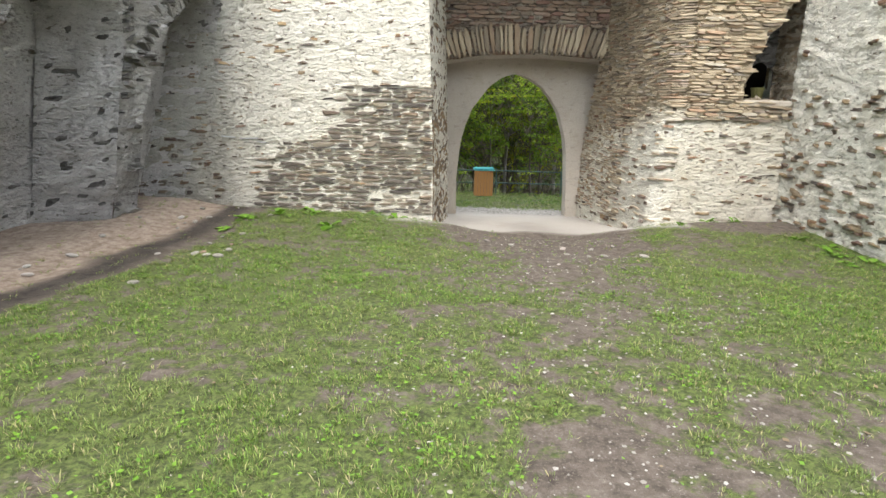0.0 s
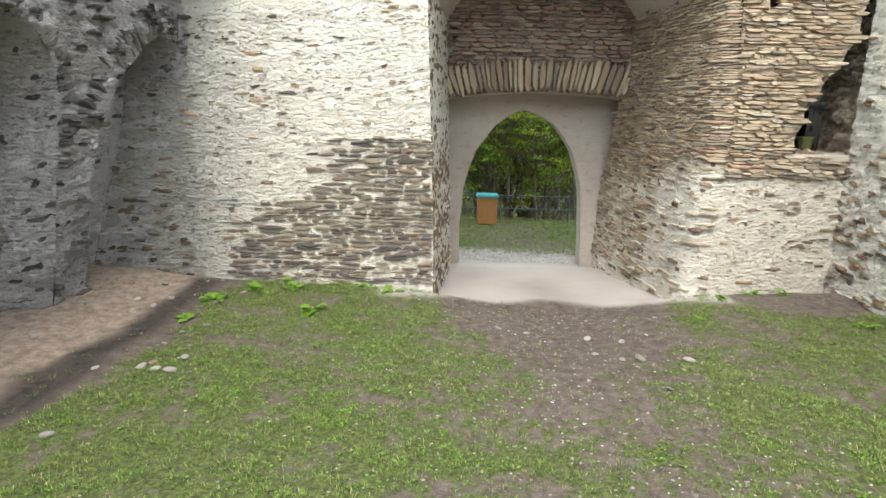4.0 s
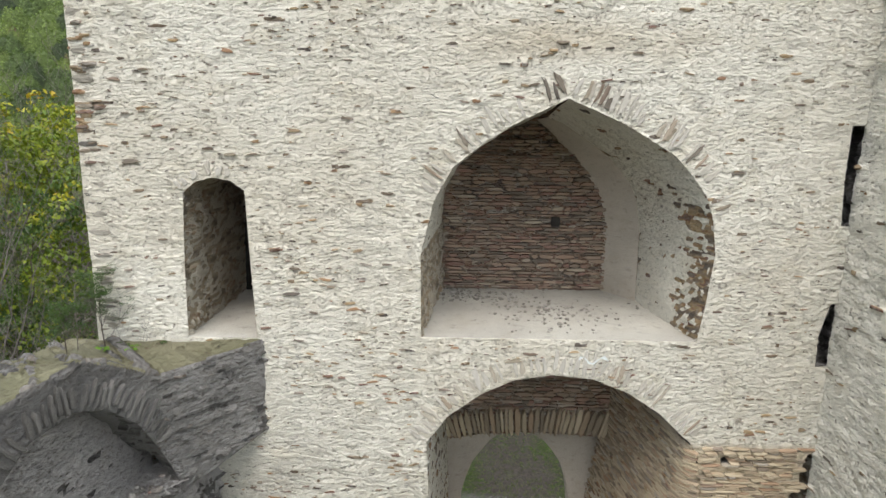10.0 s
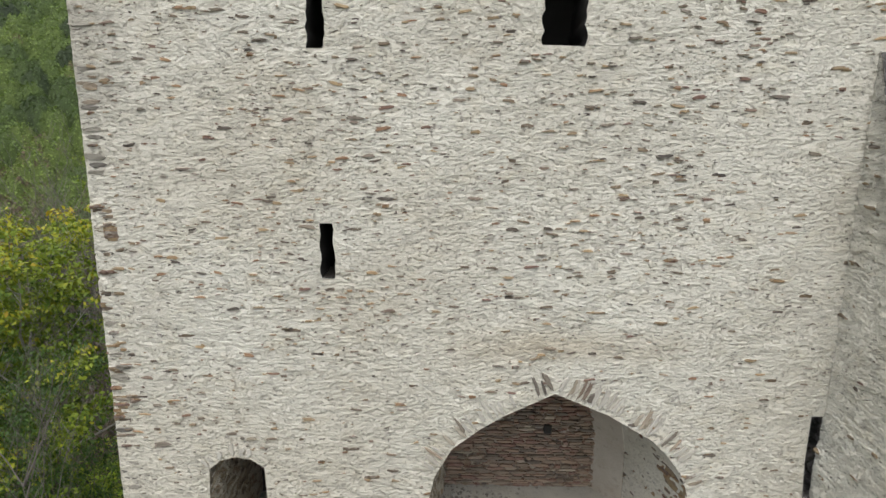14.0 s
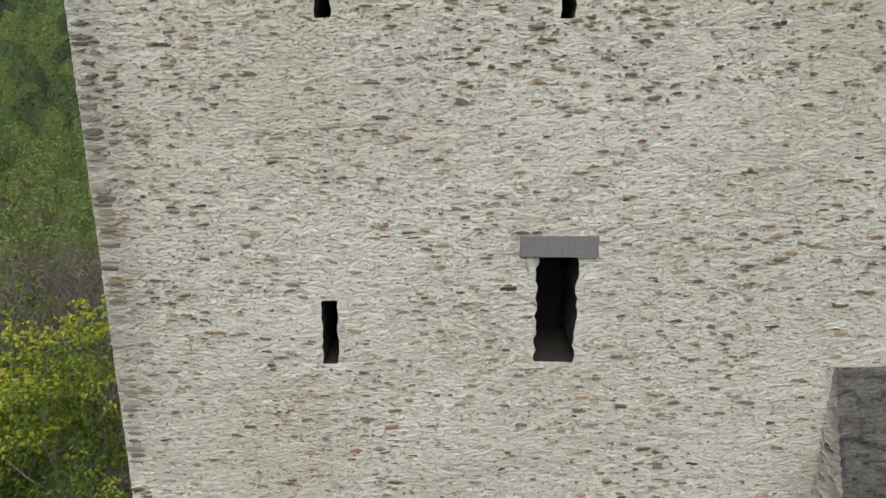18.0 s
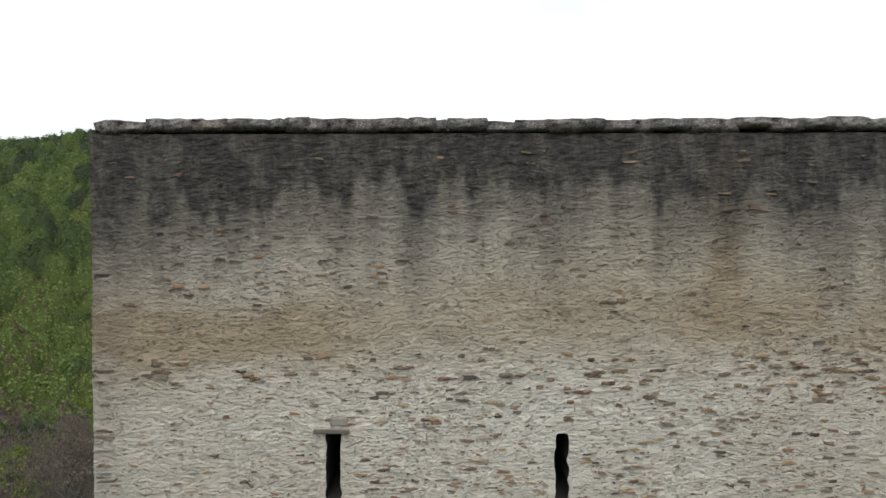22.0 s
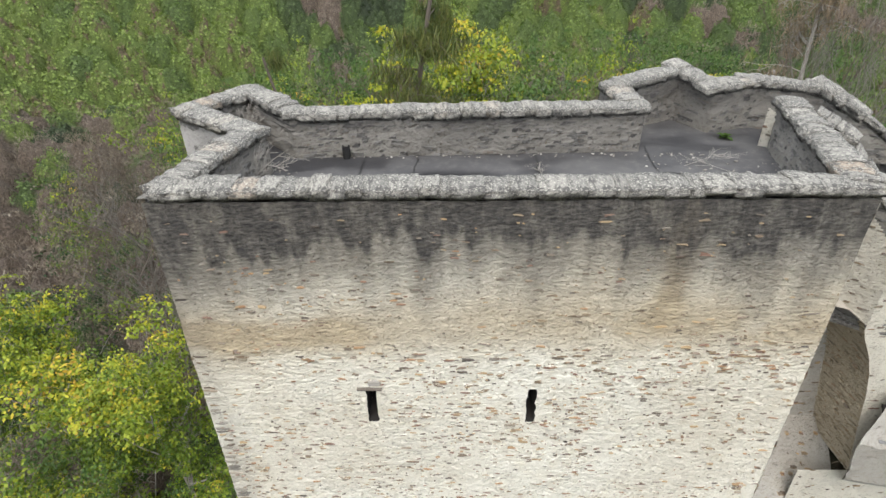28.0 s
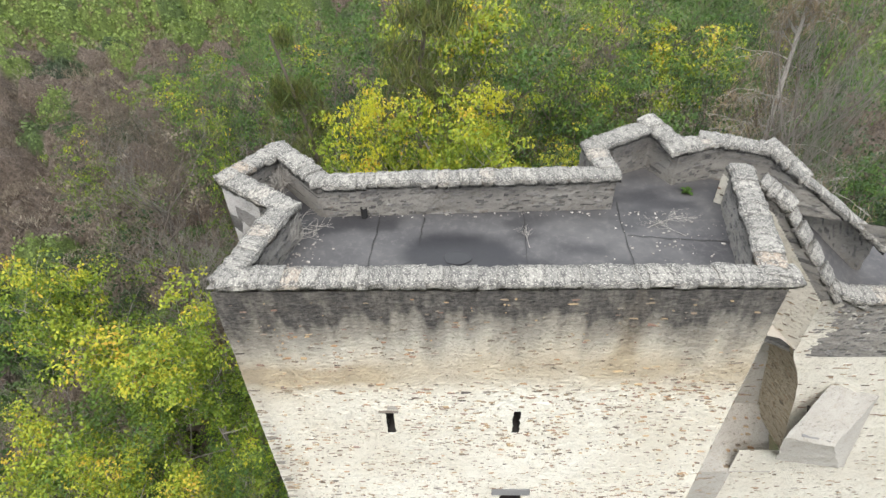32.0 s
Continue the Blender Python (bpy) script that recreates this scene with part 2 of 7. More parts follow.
# ---- materials ----
class Nodes:
    """A thin wrapper to write node materials in few lines."""

    def __init__(self, name, roughness=0.9):
        self.mat = bpy.data.materials.new(name)
        self.mat.use_nodes = True
        self.t = self.mat.node_tree
        self.bsdf = self.t.nodes["Principled BSDF"]
        self.bsdf.inputs["Roughness"].default_value = roughness
        self.bsdf.inputs["Specular IOR Level"].default_value = 0.3
        co = self.t.nodes.new("ShaderNodeTexCoord")
        self.obj = co.outputs["Object"]

    def link(self, a, b):
        self.t.links.new(a, b)

    def scaled(self, s):
        n = self.t.nodes.new("ShaderNodeMapping")
        n.inputs["Scale"].default_value = s
        self.link(self.obj, n.inputs["Vector"])
        return n.outputs["Vector"]

    def noise(self, scale, detail=5.0, rough=0.6, stretch=None):
        n = self.t.nodes.new("ShaderNodeTexNoise")
        n.inputs["Scale"].default_value = scale
        n.inputs["Detail"].default_value = detail
        n.inputs["Roughness"].default_value = rough
        self.link(self.scaled(stretch) if stretch else self.obj, n.inputs["Vector"])
        return n.outputs["Fac"]

    def cells(self, scale, stretch=(1, 1, 1), feature="F1"):
        n = self.t.nodes.new("ShaderNodeTexVoronoi")
        n.feature = feature
        n.inputs["Scale"].default_value = scale
        self.link(self.scaled(stretch), n.inputs["Vector"])
        return n.outputs

    def ramp(self, fac, stops):
        n = self.t.nodes.new("ShaderNodeValToRGB")
        el = n.color_ramp.elements
        while len(el) < len(stops):
            el.new(0.5)
        for e, (p, c) in zip(el, stops):
            e.position = p
            e.color = (*c, 1) if not isinstance(c, (int, float)) else (c, c, c, 1)
        self.link(fac, n.inputs["Fac"])
        return n.outputs["Color"]

    def mix(self, fac, a, b, mode="MIX"):
        n = self.t.nodes.new("ShaderNodeMix")
        n.data_type, n.blend_type = "RGBA", mode
        for sock, v in ((n.inputs[0], fac), (n.inputs[6], a), (n.inputs[7], b)):
            if isinstance(v, (int, float)):
                sock.default_value = v if sock == n.inputs[0] else (v, v, v, 1)
            elif isinstance(v, tuple):
                sock.default_value = (*v, 1)
            else:
                self.link(v, sock)
        return n.outputs[2]

    def math(self, op, a, b=0.0, clamp=False):
        n = self.t.nodes.new("ShaderNodeMath")
        n.operation, n.use_clamp = op, clamp
        for sock, v in zip(n.inputs, (a, b)):
            if isinstance(v, (int, float)):
                sock.default_value = v
            else:
                self.link(v, sock)
        return n.outputs[0]

    def attr(self, name):
        n = self.t.nodes.new("ShaderNodeAttribute")
        n.attribute_name = name
        return n.outputs["Fac"]

    def rand(self):
        return self.t.nodes.new("ShaderNodeObjectInfo").outputs["Random"]

    def island(self):
        return self.t.nodes.new("ShaderNodeNewGeometry").outputs["Random Per Island"]

    def color(self, c):
        if isinstance(c, tuple):
            self.bsdf.inputs["Base Color"].default_value = (*c, 1)
        else:
            self.link(c, self.bsdf.inputs["Base Color"])
        return self

    def bump(self, height, strength=0.5, distance=0.02):
        n = self.t.nodes.new("ShaderNodeBump")
        n.inputs["Strength"].default_value = strength
        n.inputs["Distance"].default_value = distance
        self.link(height, n.inputs["Height"])
        self.link(n.outputs["Normal"], self.bsdf.inputs["Normal"])
        return self


STONES = [(0.0, (0.085, 0.07, 0.058)), (0.25, (0.2, 0.155, 0.11)), (0.45, (0.3, 0.225, 0.14)), (0.62, (0.41, 0.3, 0.165)), (0.75, (0.33, 0.195, 0.105)), (0.85, (0.19, 0.11, 0.085)), (0.93, (0.24, 0.185, 0.14)), (1.0, (0.3, 0.27, 0.23))]


def wall_material(name, lime, lime_dark, stones=STONES, bare=1.0, bump=1.0, pits=0.85):
    """Limewashed slate rubble: lumpy lime over and between thin slanting stones, with weather stains, and crevices
    whose shade is in the colour.
    """
    m = Nodes(name, 0.95)
    tilt = m.t.nodes.new("ShaderNodeMapping")
    tilt.inputs["Rotation"].default_value = (radians(3), radians(5), radians(3))
    m.link(m.obj, tilt.inputs["Vector"])
    m.obj = tilt.outputs["Vector"]
    big = m.noise(0.42, 5, 0.6)
    mid = m.noise(2.3, 5, 0.62, (1, 1, 1.5))
    lump = m.noise(7.0, 6, 0.62, (0.85, 0.85, 1.7))
    small = m.noise(17.0, 5, 0.65, (0.85, 0.85, 1.8))
    hollow = m.noise(7.5, 6, 0.66, (0.62, 0.62, 2.2))
    grit = m.noise(75, 4, 0.75)
    lay = m.noise(9.0, 7, 0.68, (0.7, 0.7, 2.2))
    plaster = m.mix(m.ramp(big, [(0.36, 0.0), (0.66, 1.0)]), lime, lime_dark)
    plaster = m.mix(m.math("MULTIPLY", m.ramp(mid, [(0.52, 0.0), (0.7, 1.0)]), 0.3), plaster, tuple(c * k for c, k in zip(lime_dark, (0.86, 0.8, 0.66))))
    plaster = m.mix(m.attr("tan"), plaster, m.mix(m.ramp(mid, [(0.35, 0.0), (0.65, 1.0)]), (0.54, 0.435, 0.28), (0.42, 0.33, 0.21)))
    plaster = m.mix(m.ramp(lump, [(0.33, 0.6), (0.43, 0.0)]), plaster, m.mix(0.6, plaster, tuple(c * 0.42 for c in lime_dark)))
    plaster = m.mix(m.math("MULTIPLY", m.ramp(grit, [(0.42, 1.0), (0.56, 0.0)]), 0.45), plaster, m.mix(0.55, plaster, tuple(c * 0.4 for c in lime_dark)))
    tone = m.math("ADD", m.attr("tone"), m.math("MULTIPLY", m.math("SUBTRACT", lay, 0.5), 0.4), True)
    stone = m.ramp(tone, stones)
    stone = m.mix(m.math("MULTIPLY", m.ramp(small, [(0.45, 0.0), (0.62, 1.0)]), 0.4), stone, m.mix(0.5, stone, 0.4))
    ex = m.math("MULTIPLY", m.math("ADD", m.attr("expo"), m.math("MULTIPLY", m.math("SUBTRACT", lay, 0.5), 1.1)), bare)
    ex = m.ramp(ex, [(0.4, 0.0), (0.45, 1.0)])
    body = m.mix(ex, plaster, stone)
    deep = m.ramp(hollow, [(0.335, 1.0), (0.355, 0.0)])
    thin = m.math("MULTIPLY", m.ramp(small, [(0.37, 1.0), (0.395, 0.0)]), m.ramp(mid, [(0.4, 0.35), (0.55, 1.0)]))
    gaps = m.math("MAXIMUM", deep, m.math("MULTIPLY", thin, 0.8))
    # crevices painted near-black and brown, as stone in shadow
    body = m.mix(m.math("MULTIPLY", gaps, pits), body, m.mix(0.9, body, m.mix(m.ramp(lay, [(0.42, 0.0), (0.55, 1.0)]), (0.04, 0.036, 0.032), (0.17, 0.125, 0.085))))
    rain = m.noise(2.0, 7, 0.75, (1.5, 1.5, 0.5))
    # weather stains, plus the shade painted into the front wall's court corner
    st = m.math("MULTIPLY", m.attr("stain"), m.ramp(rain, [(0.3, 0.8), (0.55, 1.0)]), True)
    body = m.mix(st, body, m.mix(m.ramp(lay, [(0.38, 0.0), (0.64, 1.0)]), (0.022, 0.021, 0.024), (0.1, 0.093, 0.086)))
    m.color(body)
    h = m.math("MULTIPLY", m.ramp(lump, [(0.34, 0.0), (0.44, 0.5), (0.47, 0.72), (0.58, 0.85), (0.61, 1.0)]), 0.36)
    h = m.math("ADD", h, m.math("MULTIPLY", m.ramp(small, [(0.36, 0.0), (0.46, 0.5), (0.5, 0.8), (0.66, 1.0)]), 0.26))
    h = m.math("ADD", h, m.math("MULTIPLY", grit, 0.2))
    h = m.math("ADD", h, m.math("MULTIPLY", mid, 0.3))
    h = m.math("SUBTRACT", h, m.math("MULTIPLY", gaps, 0.4))
    m.bump(h, bump, 0.075)
    return m.mat


M_WALL = wall_material("limewashed_rubble", (0.85, 0.825, 0.735), (0.76, 0.725, 0.63))
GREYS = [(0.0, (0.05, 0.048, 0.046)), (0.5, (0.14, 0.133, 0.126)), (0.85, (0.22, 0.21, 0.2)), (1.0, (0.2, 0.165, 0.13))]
# grey limewash; shade of walls turned from the sun is in its colour
M_SHADY = wall_material("shaded_grey_lime_rubble", (0.58, 0.56, 0.545), (0.37, 0.355, 0.345), GREYS, pits=0.75, bump=1.25)
M_TAN = wall_material("tan_slate_rubble", (0.68, 0.63, 0.53), (0.52, 0.46, 0.36),
                      [(0.0, (0.18, 0.145, 0.11)), (0.3, (0.34, 0.28, 0.2)), (0.6, (0.48, 0.4, 0.28)), (0.85, (0.38, 0.26, 0.17)), (1.0, (0.56, 0.5, 0.4))])
M_NICHE = wall_material("dark_slate_rubble", (0.46, 0.42, 0.36), (0.34, 0.3, 0.25),
                        [(0.0, (0.09, 0.07, 0.06)), (0.35, (0.19, 0.145, 0.11)), (0.55, (0.27, 0.18, 0.125)), (0.75, (0.2, 0.1, 0.075)), (1.0, (0.34, 0.28, 0.2))])
M_PLAIN = wall_material("smooth_cement_render", (0.5, 0.46, 0.4), (0.41, 0.37, 0.315), bare=0.0, bump=0.3, pits=0.15)
M_RENDER = wall_material("pale_grey_render", (0.46, 0.44, 0.4), (0.38, 0.36, 0.325), bare=1.0, bump=0.8, pits=0.85)
M_DUST = wall_material("pale_dusty_plaster", (0.56, 0.545, 0.49), (0.42, 0.4, 0.36), bare=0.0, bump=0.35, pits=0.1)
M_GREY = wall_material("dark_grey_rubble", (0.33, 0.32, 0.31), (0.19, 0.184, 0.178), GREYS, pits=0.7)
M_MOSSY = wall_material("mossy_wall_top", (0.24, 0.225, 0.15), (0.15, 0.15, 0.085), GREYS, pits=0.7)
M_PARAPET = wall_material("weathered_parapet_rubble", (0.3, 0.285, 0.26), (0.2, 0.19, 0.175), GREYS)


def stone_material(name, stops, by_object=True, dusty=0.5):
    m = Nodes(name, 0.85)
    r = m.rand() if by_object else m.island()
    base = m.ramp(r, stops)
    n1 = m.noise(9, 6, 0.7, (1, 1, 3))
    n2 = m.noise(45, 4, 0.7)
    c = m.mix(m.math("MULTIPLY", m.ramp(n1, [(0.35, 0.0), (0.7, 1.0)]), dusty), base, m.mix(0.55, base, (0.5, 0.48, 0.44)))
    m.color(m.mix(m.math("MULTIPLY", n2, 0.4), c, m.mix(0.6, c, (0.03, 0.028, 0.025))))
    m.bump(m.math("ADD", n1, m.math("MULTIPLY", n2, 0.4)), 0.8, 0.02)
    return m.mat


GREY_STONES = [(0.0, (0.085, 0.072, 0.062)), (0.3, (0.16, 0.135, 0.11)), (0.55, (0.24, 0.2, 0.155)), (0.75, (0.36, 0.31, 0.23)), (0.85, (0.2, 0.145, 0.11)), (0.93, (0.27, 0.2, 0.13)), (1.0, (0.4, 0.37, 0.32))]
M_STONE = stone_material("slate_stone", GREY_STONES, True, 0.3)
M_STONE_BITS = stone_material("slate_stone_bits", STONES, False, 0.2)
M_STONE_TAN = stone_material("tan_slate_stone", [(0.0, (0.22, 0.175, 0.12)), (0.4, (0.42, 0.34, 0.23)), (0.75, (0.54, 0.45, 0.31)), (1.0, (0.34, 0.24, 0.15))])


def coping_material():
    m = Nodes("lichened_coping_stone", 0.95)
    n1, n2, n3 = m.noise(3.2, 6, 0.7), m.noise(14, 5, 0.7), m.noise(60, 3, 0.7)
    base = m.ramp(m.rand(), [(0.0, (0.16, 0.155, 0.145)), (0.5, (0.235, 0.226, 0.208)), (0.9, (0.3, 0.287, 0.258)), (1.0, (0.3, 0.24, 0.185))])
    c = m.mix(m.ramp(n1, [(0.42, 0.0), (0.54, 0.9)]), base, (0.07, 0.067, 0.066))
    c = m.mix(m.ramp(n2, [(0.54, 0.0), (0.6, 0.9)]), c, (0.47, 0.455, 0.4))
    c = m.mix(m.ramp(n3, [(0.5, 0.0), (0.64, 0.7)]), c, (0.07, 0.068, 0.062))
    m.color(c)
    m.bump(m.math("ADD", n1, m.math("MULTIPLY", n2, 0.5)), 0.9, 0.04)
    return m.mat


M_COPING = coping_material()


def roof_material():
    m = Nodes("wet_bitumen_roof", 0.75)
    n1, n2 = m.noise(0.5, 5, 0.6), m.noise(5, 6, 0.7)
    c = m.mix(m.ramp(n1, [(0.35, 0.0), (0.65, 1.0)]), (0.05, 0.049, 0.053), (0.088, 0.086, 0.087))
    c = m.mix(m.math("MULTIPLY", m.ramp(n2, [(0.5, 0.0), (0.72, 1.0)]), 0.5), c, (0.14, 0.136, 0.128))
    wet = m.attr("wet")
    c = m.mix(m.math("MULTIPLY", wet, 0.85), c, (0.011, 0.011, 0.014))
    m.color(c)
    m.link(m.math("SUBTRACT", 0.8, m.math("MULTIPLY", wet, 0.45)), m.bsdf.inputs["Roughness"])
    m.bump(n2, 0.25, 0.02)
    return m.mat


M_ROOF = roof_material()


def ground_material():
    m = Nodes("yard_ground", 0.97)
    n1, n2, n3 = m.noise(1.3, 6, 0.65), m.noise(9, 6, 0.7), m.noise(60, 4, 0.75)
    soil = m.mix(m.ramp(n2, [(0.35, 0.0), (0.65, 1.0)]), (0.055, 0.044, 0.036), (0.14, 0.116, 0.098))
    soil = m.mix(m.ramp(n3, [(0.55, 0.0), (0.72, 0.7)]), soil, (0.27, 0.24, 0.21))
    bank = m.mix(m.ramp(n2, [(0.35, 0.0), (0.65, 1.0)]), (0.17, 0.125, 0.095), (0.33, 0.27, 0.22))
    soil = m.mix(m.attr("bank"), soil, bank)
    soil = m.mix(m.math("MULTIPLY", m.attr("humus"), m.ramp(n2, [(0.35, 0.4), (0.6, 1.0)])), soil, (0.028, 0.024, 0.021))
    turf = m.mix(m.ramp(m.noise(26, 5, 0.75), [(0.4, 0.0), (0.62, 1.0)]), (0.03, 0.04, 0.014), (0.11, 0.145, 0.04))
    turf = m.mix(m.ramp(n3, [(0.5, 0.0), (0.8, 0.7)]), turf, (0.13, 0.12, 0.06))
    grav = m.mix(n3, (0.2, 0.19, 0.18), (0.38, 0.36, 0.34))
    apron = m.mix(n1, (0.33, 0.31, 0.285), (0.46, 0.435, 0.4))
    wood = m.mix(m.ramp(m.noise(0.9, 7, 0.75), [(0.4, 0.0), (0.6, 1.0)]), (0.03, 0.038, 0.014), (0.085, 0.065, 0.042))
    g = m.ramp(m.math("ADD", m.attr("grass"), m.math("MULTIPLY", m.math("SUBTRACT", m.noise(5.5, 7, 0.7), 0.5), 1.6)), [(0.44, 0.0), (0.6, 1.0)])
    c = m.mix(g, soil, turf)
    c = m.mix(m.attr("gravel"), c, grav)
    c = m.mix(m.attr("apron"), c, apron)
    c = m.mix(m.attr("wood"), c, wood)
    m.color(c)
    m.bump(m.math("ADD", n2, m.math("MULTIPLY", n3, 0.6)), 0.7, 0.03)
    return m.mat


M_GROUND = ground_material()


def leaf_material(name, stops, thin=0.35, by_clump=False, spread=0.3):
    """Thin leaves; by_clump: the hue follows the clump that a leaf belongs to, with a spread of its own."""
    m = Nodes(name, 0.55)
    if by_clump:
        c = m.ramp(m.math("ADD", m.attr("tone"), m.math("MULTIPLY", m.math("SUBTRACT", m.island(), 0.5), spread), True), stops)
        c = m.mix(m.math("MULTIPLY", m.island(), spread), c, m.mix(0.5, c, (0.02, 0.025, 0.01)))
    else:
        c = m.ramp(m.island(), stops)
        c = m.mix(m.math("MULTIPLY", m.ramp(m.noise(0.3, 4, 0.6), [(0.42, 0.0), (0.6, 1.0)]), 0.4), c, m.mix(0.5, c, stops[-1][1]))
    m.color(c)
    tr = m.t.nodes.new("ShaderNodeBsdfTranslucent")
    m.link(c, tr.inputs["Color"])
    sh = m.t.nodes.new("ShaderNodeMixShader")
    sh.inputs[0].default_value = thin
    m.link(m.bsdf.outputs[0], sh.inputs[1])
    m.link(tr.outputs[0], sh.inputs[2])
    m.link(sh.outputs[0], m.t.nodes["Material Output"].inputs["Surface"])
    return m.mat


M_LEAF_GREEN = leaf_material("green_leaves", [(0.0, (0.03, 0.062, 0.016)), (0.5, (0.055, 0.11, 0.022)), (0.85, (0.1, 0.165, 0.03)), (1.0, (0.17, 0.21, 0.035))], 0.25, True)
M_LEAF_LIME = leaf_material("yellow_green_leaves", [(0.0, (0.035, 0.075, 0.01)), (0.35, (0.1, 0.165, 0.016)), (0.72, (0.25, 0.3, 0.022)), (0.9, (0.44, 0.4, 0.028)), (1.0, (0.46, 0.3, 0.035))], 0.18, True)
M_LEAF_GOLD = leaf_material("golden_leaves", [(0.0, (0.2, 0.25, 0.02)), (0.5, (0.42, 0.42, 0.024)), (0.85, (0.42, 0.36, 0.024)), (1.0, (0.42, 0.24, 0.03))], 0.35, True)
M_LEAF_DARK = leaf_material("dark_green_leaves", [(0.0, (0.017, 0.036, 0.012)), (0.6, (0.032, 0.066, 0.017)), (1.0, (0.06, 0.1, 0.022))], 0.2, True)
M_LEAF_RUST = leaf_material("russet_twigs_and_leaves", [(0.0, (0.085, 0.068, 0.048)), (0.4, (0.15, 0.12, 0.085)), (0.7, (0.215, 0.18, 0.138)), (1.0, (0.28, 0.248, 0.203))], 0.15, True)
M_LEAF_STRAW = leaf_material("dead_needles", [(0.0, (0.12, 0.09, 0.06)), (0.6, (0.21, 0.16, 0.105)), (1.0, (0.28, 0.21, 0.135))], 0.15)
M_LEAF_OLIVE = leaf_material("olive_needles", [(0.0, (0.035, 0.06, 0.014)), (0.6, (0.08, 0.105, 0.024)), (1.0, (0.14, 0.13, 0.04))], 0.2)
M_GRASS = leaf_material("grass_blades", [(0.0, (0.045, 0.1, 0.014)), (0.45, (0.1, 0.195, 0.026)), (0.8, (0.19, 0.29, 0.045)), (0.9, (0.3, 0.29, 0.12)), (1.0, (0.4, 0.34, 0.2))], 0.2)
FAR_GREENS = [(0.0, (0.034, 0.05, 0.026)), (0.22, (0.058, 0.088, 0.033)), (0.5, (0.105, 0.158, 0.044)), (0.78, (0.15, 0.215, 0.05)), (0.95, (0.185, 0.25, 0.056)), (1.0, (0.15, 0.11, 0.07))]
M_LEAF_FAR = leaf_material("far_hillside_leaves", FAR_GREENS, 0.2, True, 0.08)
M_LEAF_BRIGHT = leaf_material("bright_yellow_green_leaves", [(0.0, (0.09, 0.18, 0.018)), (0.4, (0.26, 0.4, 0.035)), (0.75, (0.46, 0.54, 0.045)), (1.0, (0.62, 0.58, 0.07))], 0.45, True)


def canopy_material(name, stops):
    """Closed tree crowns far off: tufts of leaves, the gaps between them painted dark as shade; brushwood where they
    are bare.
    """
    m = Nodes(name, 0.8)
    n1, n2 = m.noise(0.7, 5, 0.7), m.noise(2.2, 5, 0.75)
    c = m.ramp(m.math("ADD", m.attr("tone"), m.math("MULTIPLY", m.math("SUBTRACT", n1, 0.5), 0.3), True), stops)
    # near-black green paints the shade between the tufts
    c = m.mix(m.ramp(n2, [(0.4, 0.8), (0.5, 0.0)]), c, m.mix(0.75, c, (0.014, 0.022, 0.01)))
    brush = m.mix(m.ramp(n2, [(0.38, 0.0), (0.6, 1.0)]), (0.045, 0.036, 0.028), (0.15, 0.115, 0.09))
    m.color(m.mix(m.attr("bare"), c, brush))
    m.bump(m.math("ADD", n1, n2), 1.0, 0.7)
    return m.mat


# leaf greens times 0.6: shade below the leaves, put into the colour
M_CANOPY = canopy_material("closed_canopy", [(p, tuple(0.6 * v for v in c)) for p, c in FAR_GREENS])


def bark_material(name, a, b):
    m = Nodes(name, 0.9)
    n = m.noise(12, 5, 0.7, (1, 1, 0.3))
    m.color(m.mix(n, a, b))
    m.bump(n, 0.6, 0.02)
    return m.mat


M_BARK = bark_material("brown_bark", (0.06, 0.048, 0.038), (0.14, 0.12, 0.1))
M_BARK_PALE = bark_material("pale_grey_bark", (0.2, 0.185, 0.165), (0.36, 0.34, 0.31))
M_BARK_TWIG = bark_material("grey_twig_bark", (0.11, 0.098, 0.088), (0.21, 0.19, 0.175))


def plain_material(name, a, b, scale=20, rough=0.6, metal=0.0, stretch=None, bump=0.2):
    m = Nodes(name, rough)
    n = m.noise(scale, 5, 0.65, stretch)
    m.color(m.mix(n, a, b))
    m.bsdf.inputs["Metallic"].default_value = metal
    m.bump(n, bump, 0.005)
    return m.mat


M_BOARD = plain_material("larch_board", (0.3, 0.14, 0.045), (0.46, 0.24, 0.09), 6, 0.6, 0, (9, 9, 0.7))
M_LID = plain_material("blue_green_lid_paint", (0.05, 0.28, 0.3), (0.09, 0.38, 0.38), 8, 0.45)
M_STEEL = plain_material("dark_painted_steel", (0.045, 0.085, 0.078), (0.08, 0.125, 0.115), 14, 0.45, 0.2)
# near-black: the unlit depth of openings is painted into the colour
M_DARK = plain_material("painted_unlit_interior", (0.02, 0.018, 0.017), (0.04, 0.037, 0.034), 3, 0.95)
M_LINTEL = plain_material("grey_lintel_stone", (0.09, 0.09, 0.092), (0.24, 0.238, 0.235), 22, 0.85, 0, None, 0.8)
M_WEED = leaf_material("broad_weed_leaves", [(0.0, (0.08, 0.19, 0.02)), (1.0, (0.16, 0.3, 0.03))], 0.2)
M_PEBBLE = stone_material("pale_pebbles", [(0.0, (0.17, 0.155, 0.14)), (0.75, (0.3, 0.28, 0.25)), (1.0, (0.48, 0.46, 0.43))], False)
M_GRAFFITI = plain_material("faded_graffiti_paint", (0.3, 0.31, 0.31), (0.4, 0.41, 0.41), 20, 0.9)
M_BLUE_CHALK = plain_material("pale_blue_paint_smear", (0.62, 0.68, 0.69), (0.72, 0.73, 0.7), 9, 0.9)
M_PIPE = plain_material("black_drain_pipe", (0.012, 0.012, 0.013), (0.03, 0.03, 0.03), 10, 0.5)
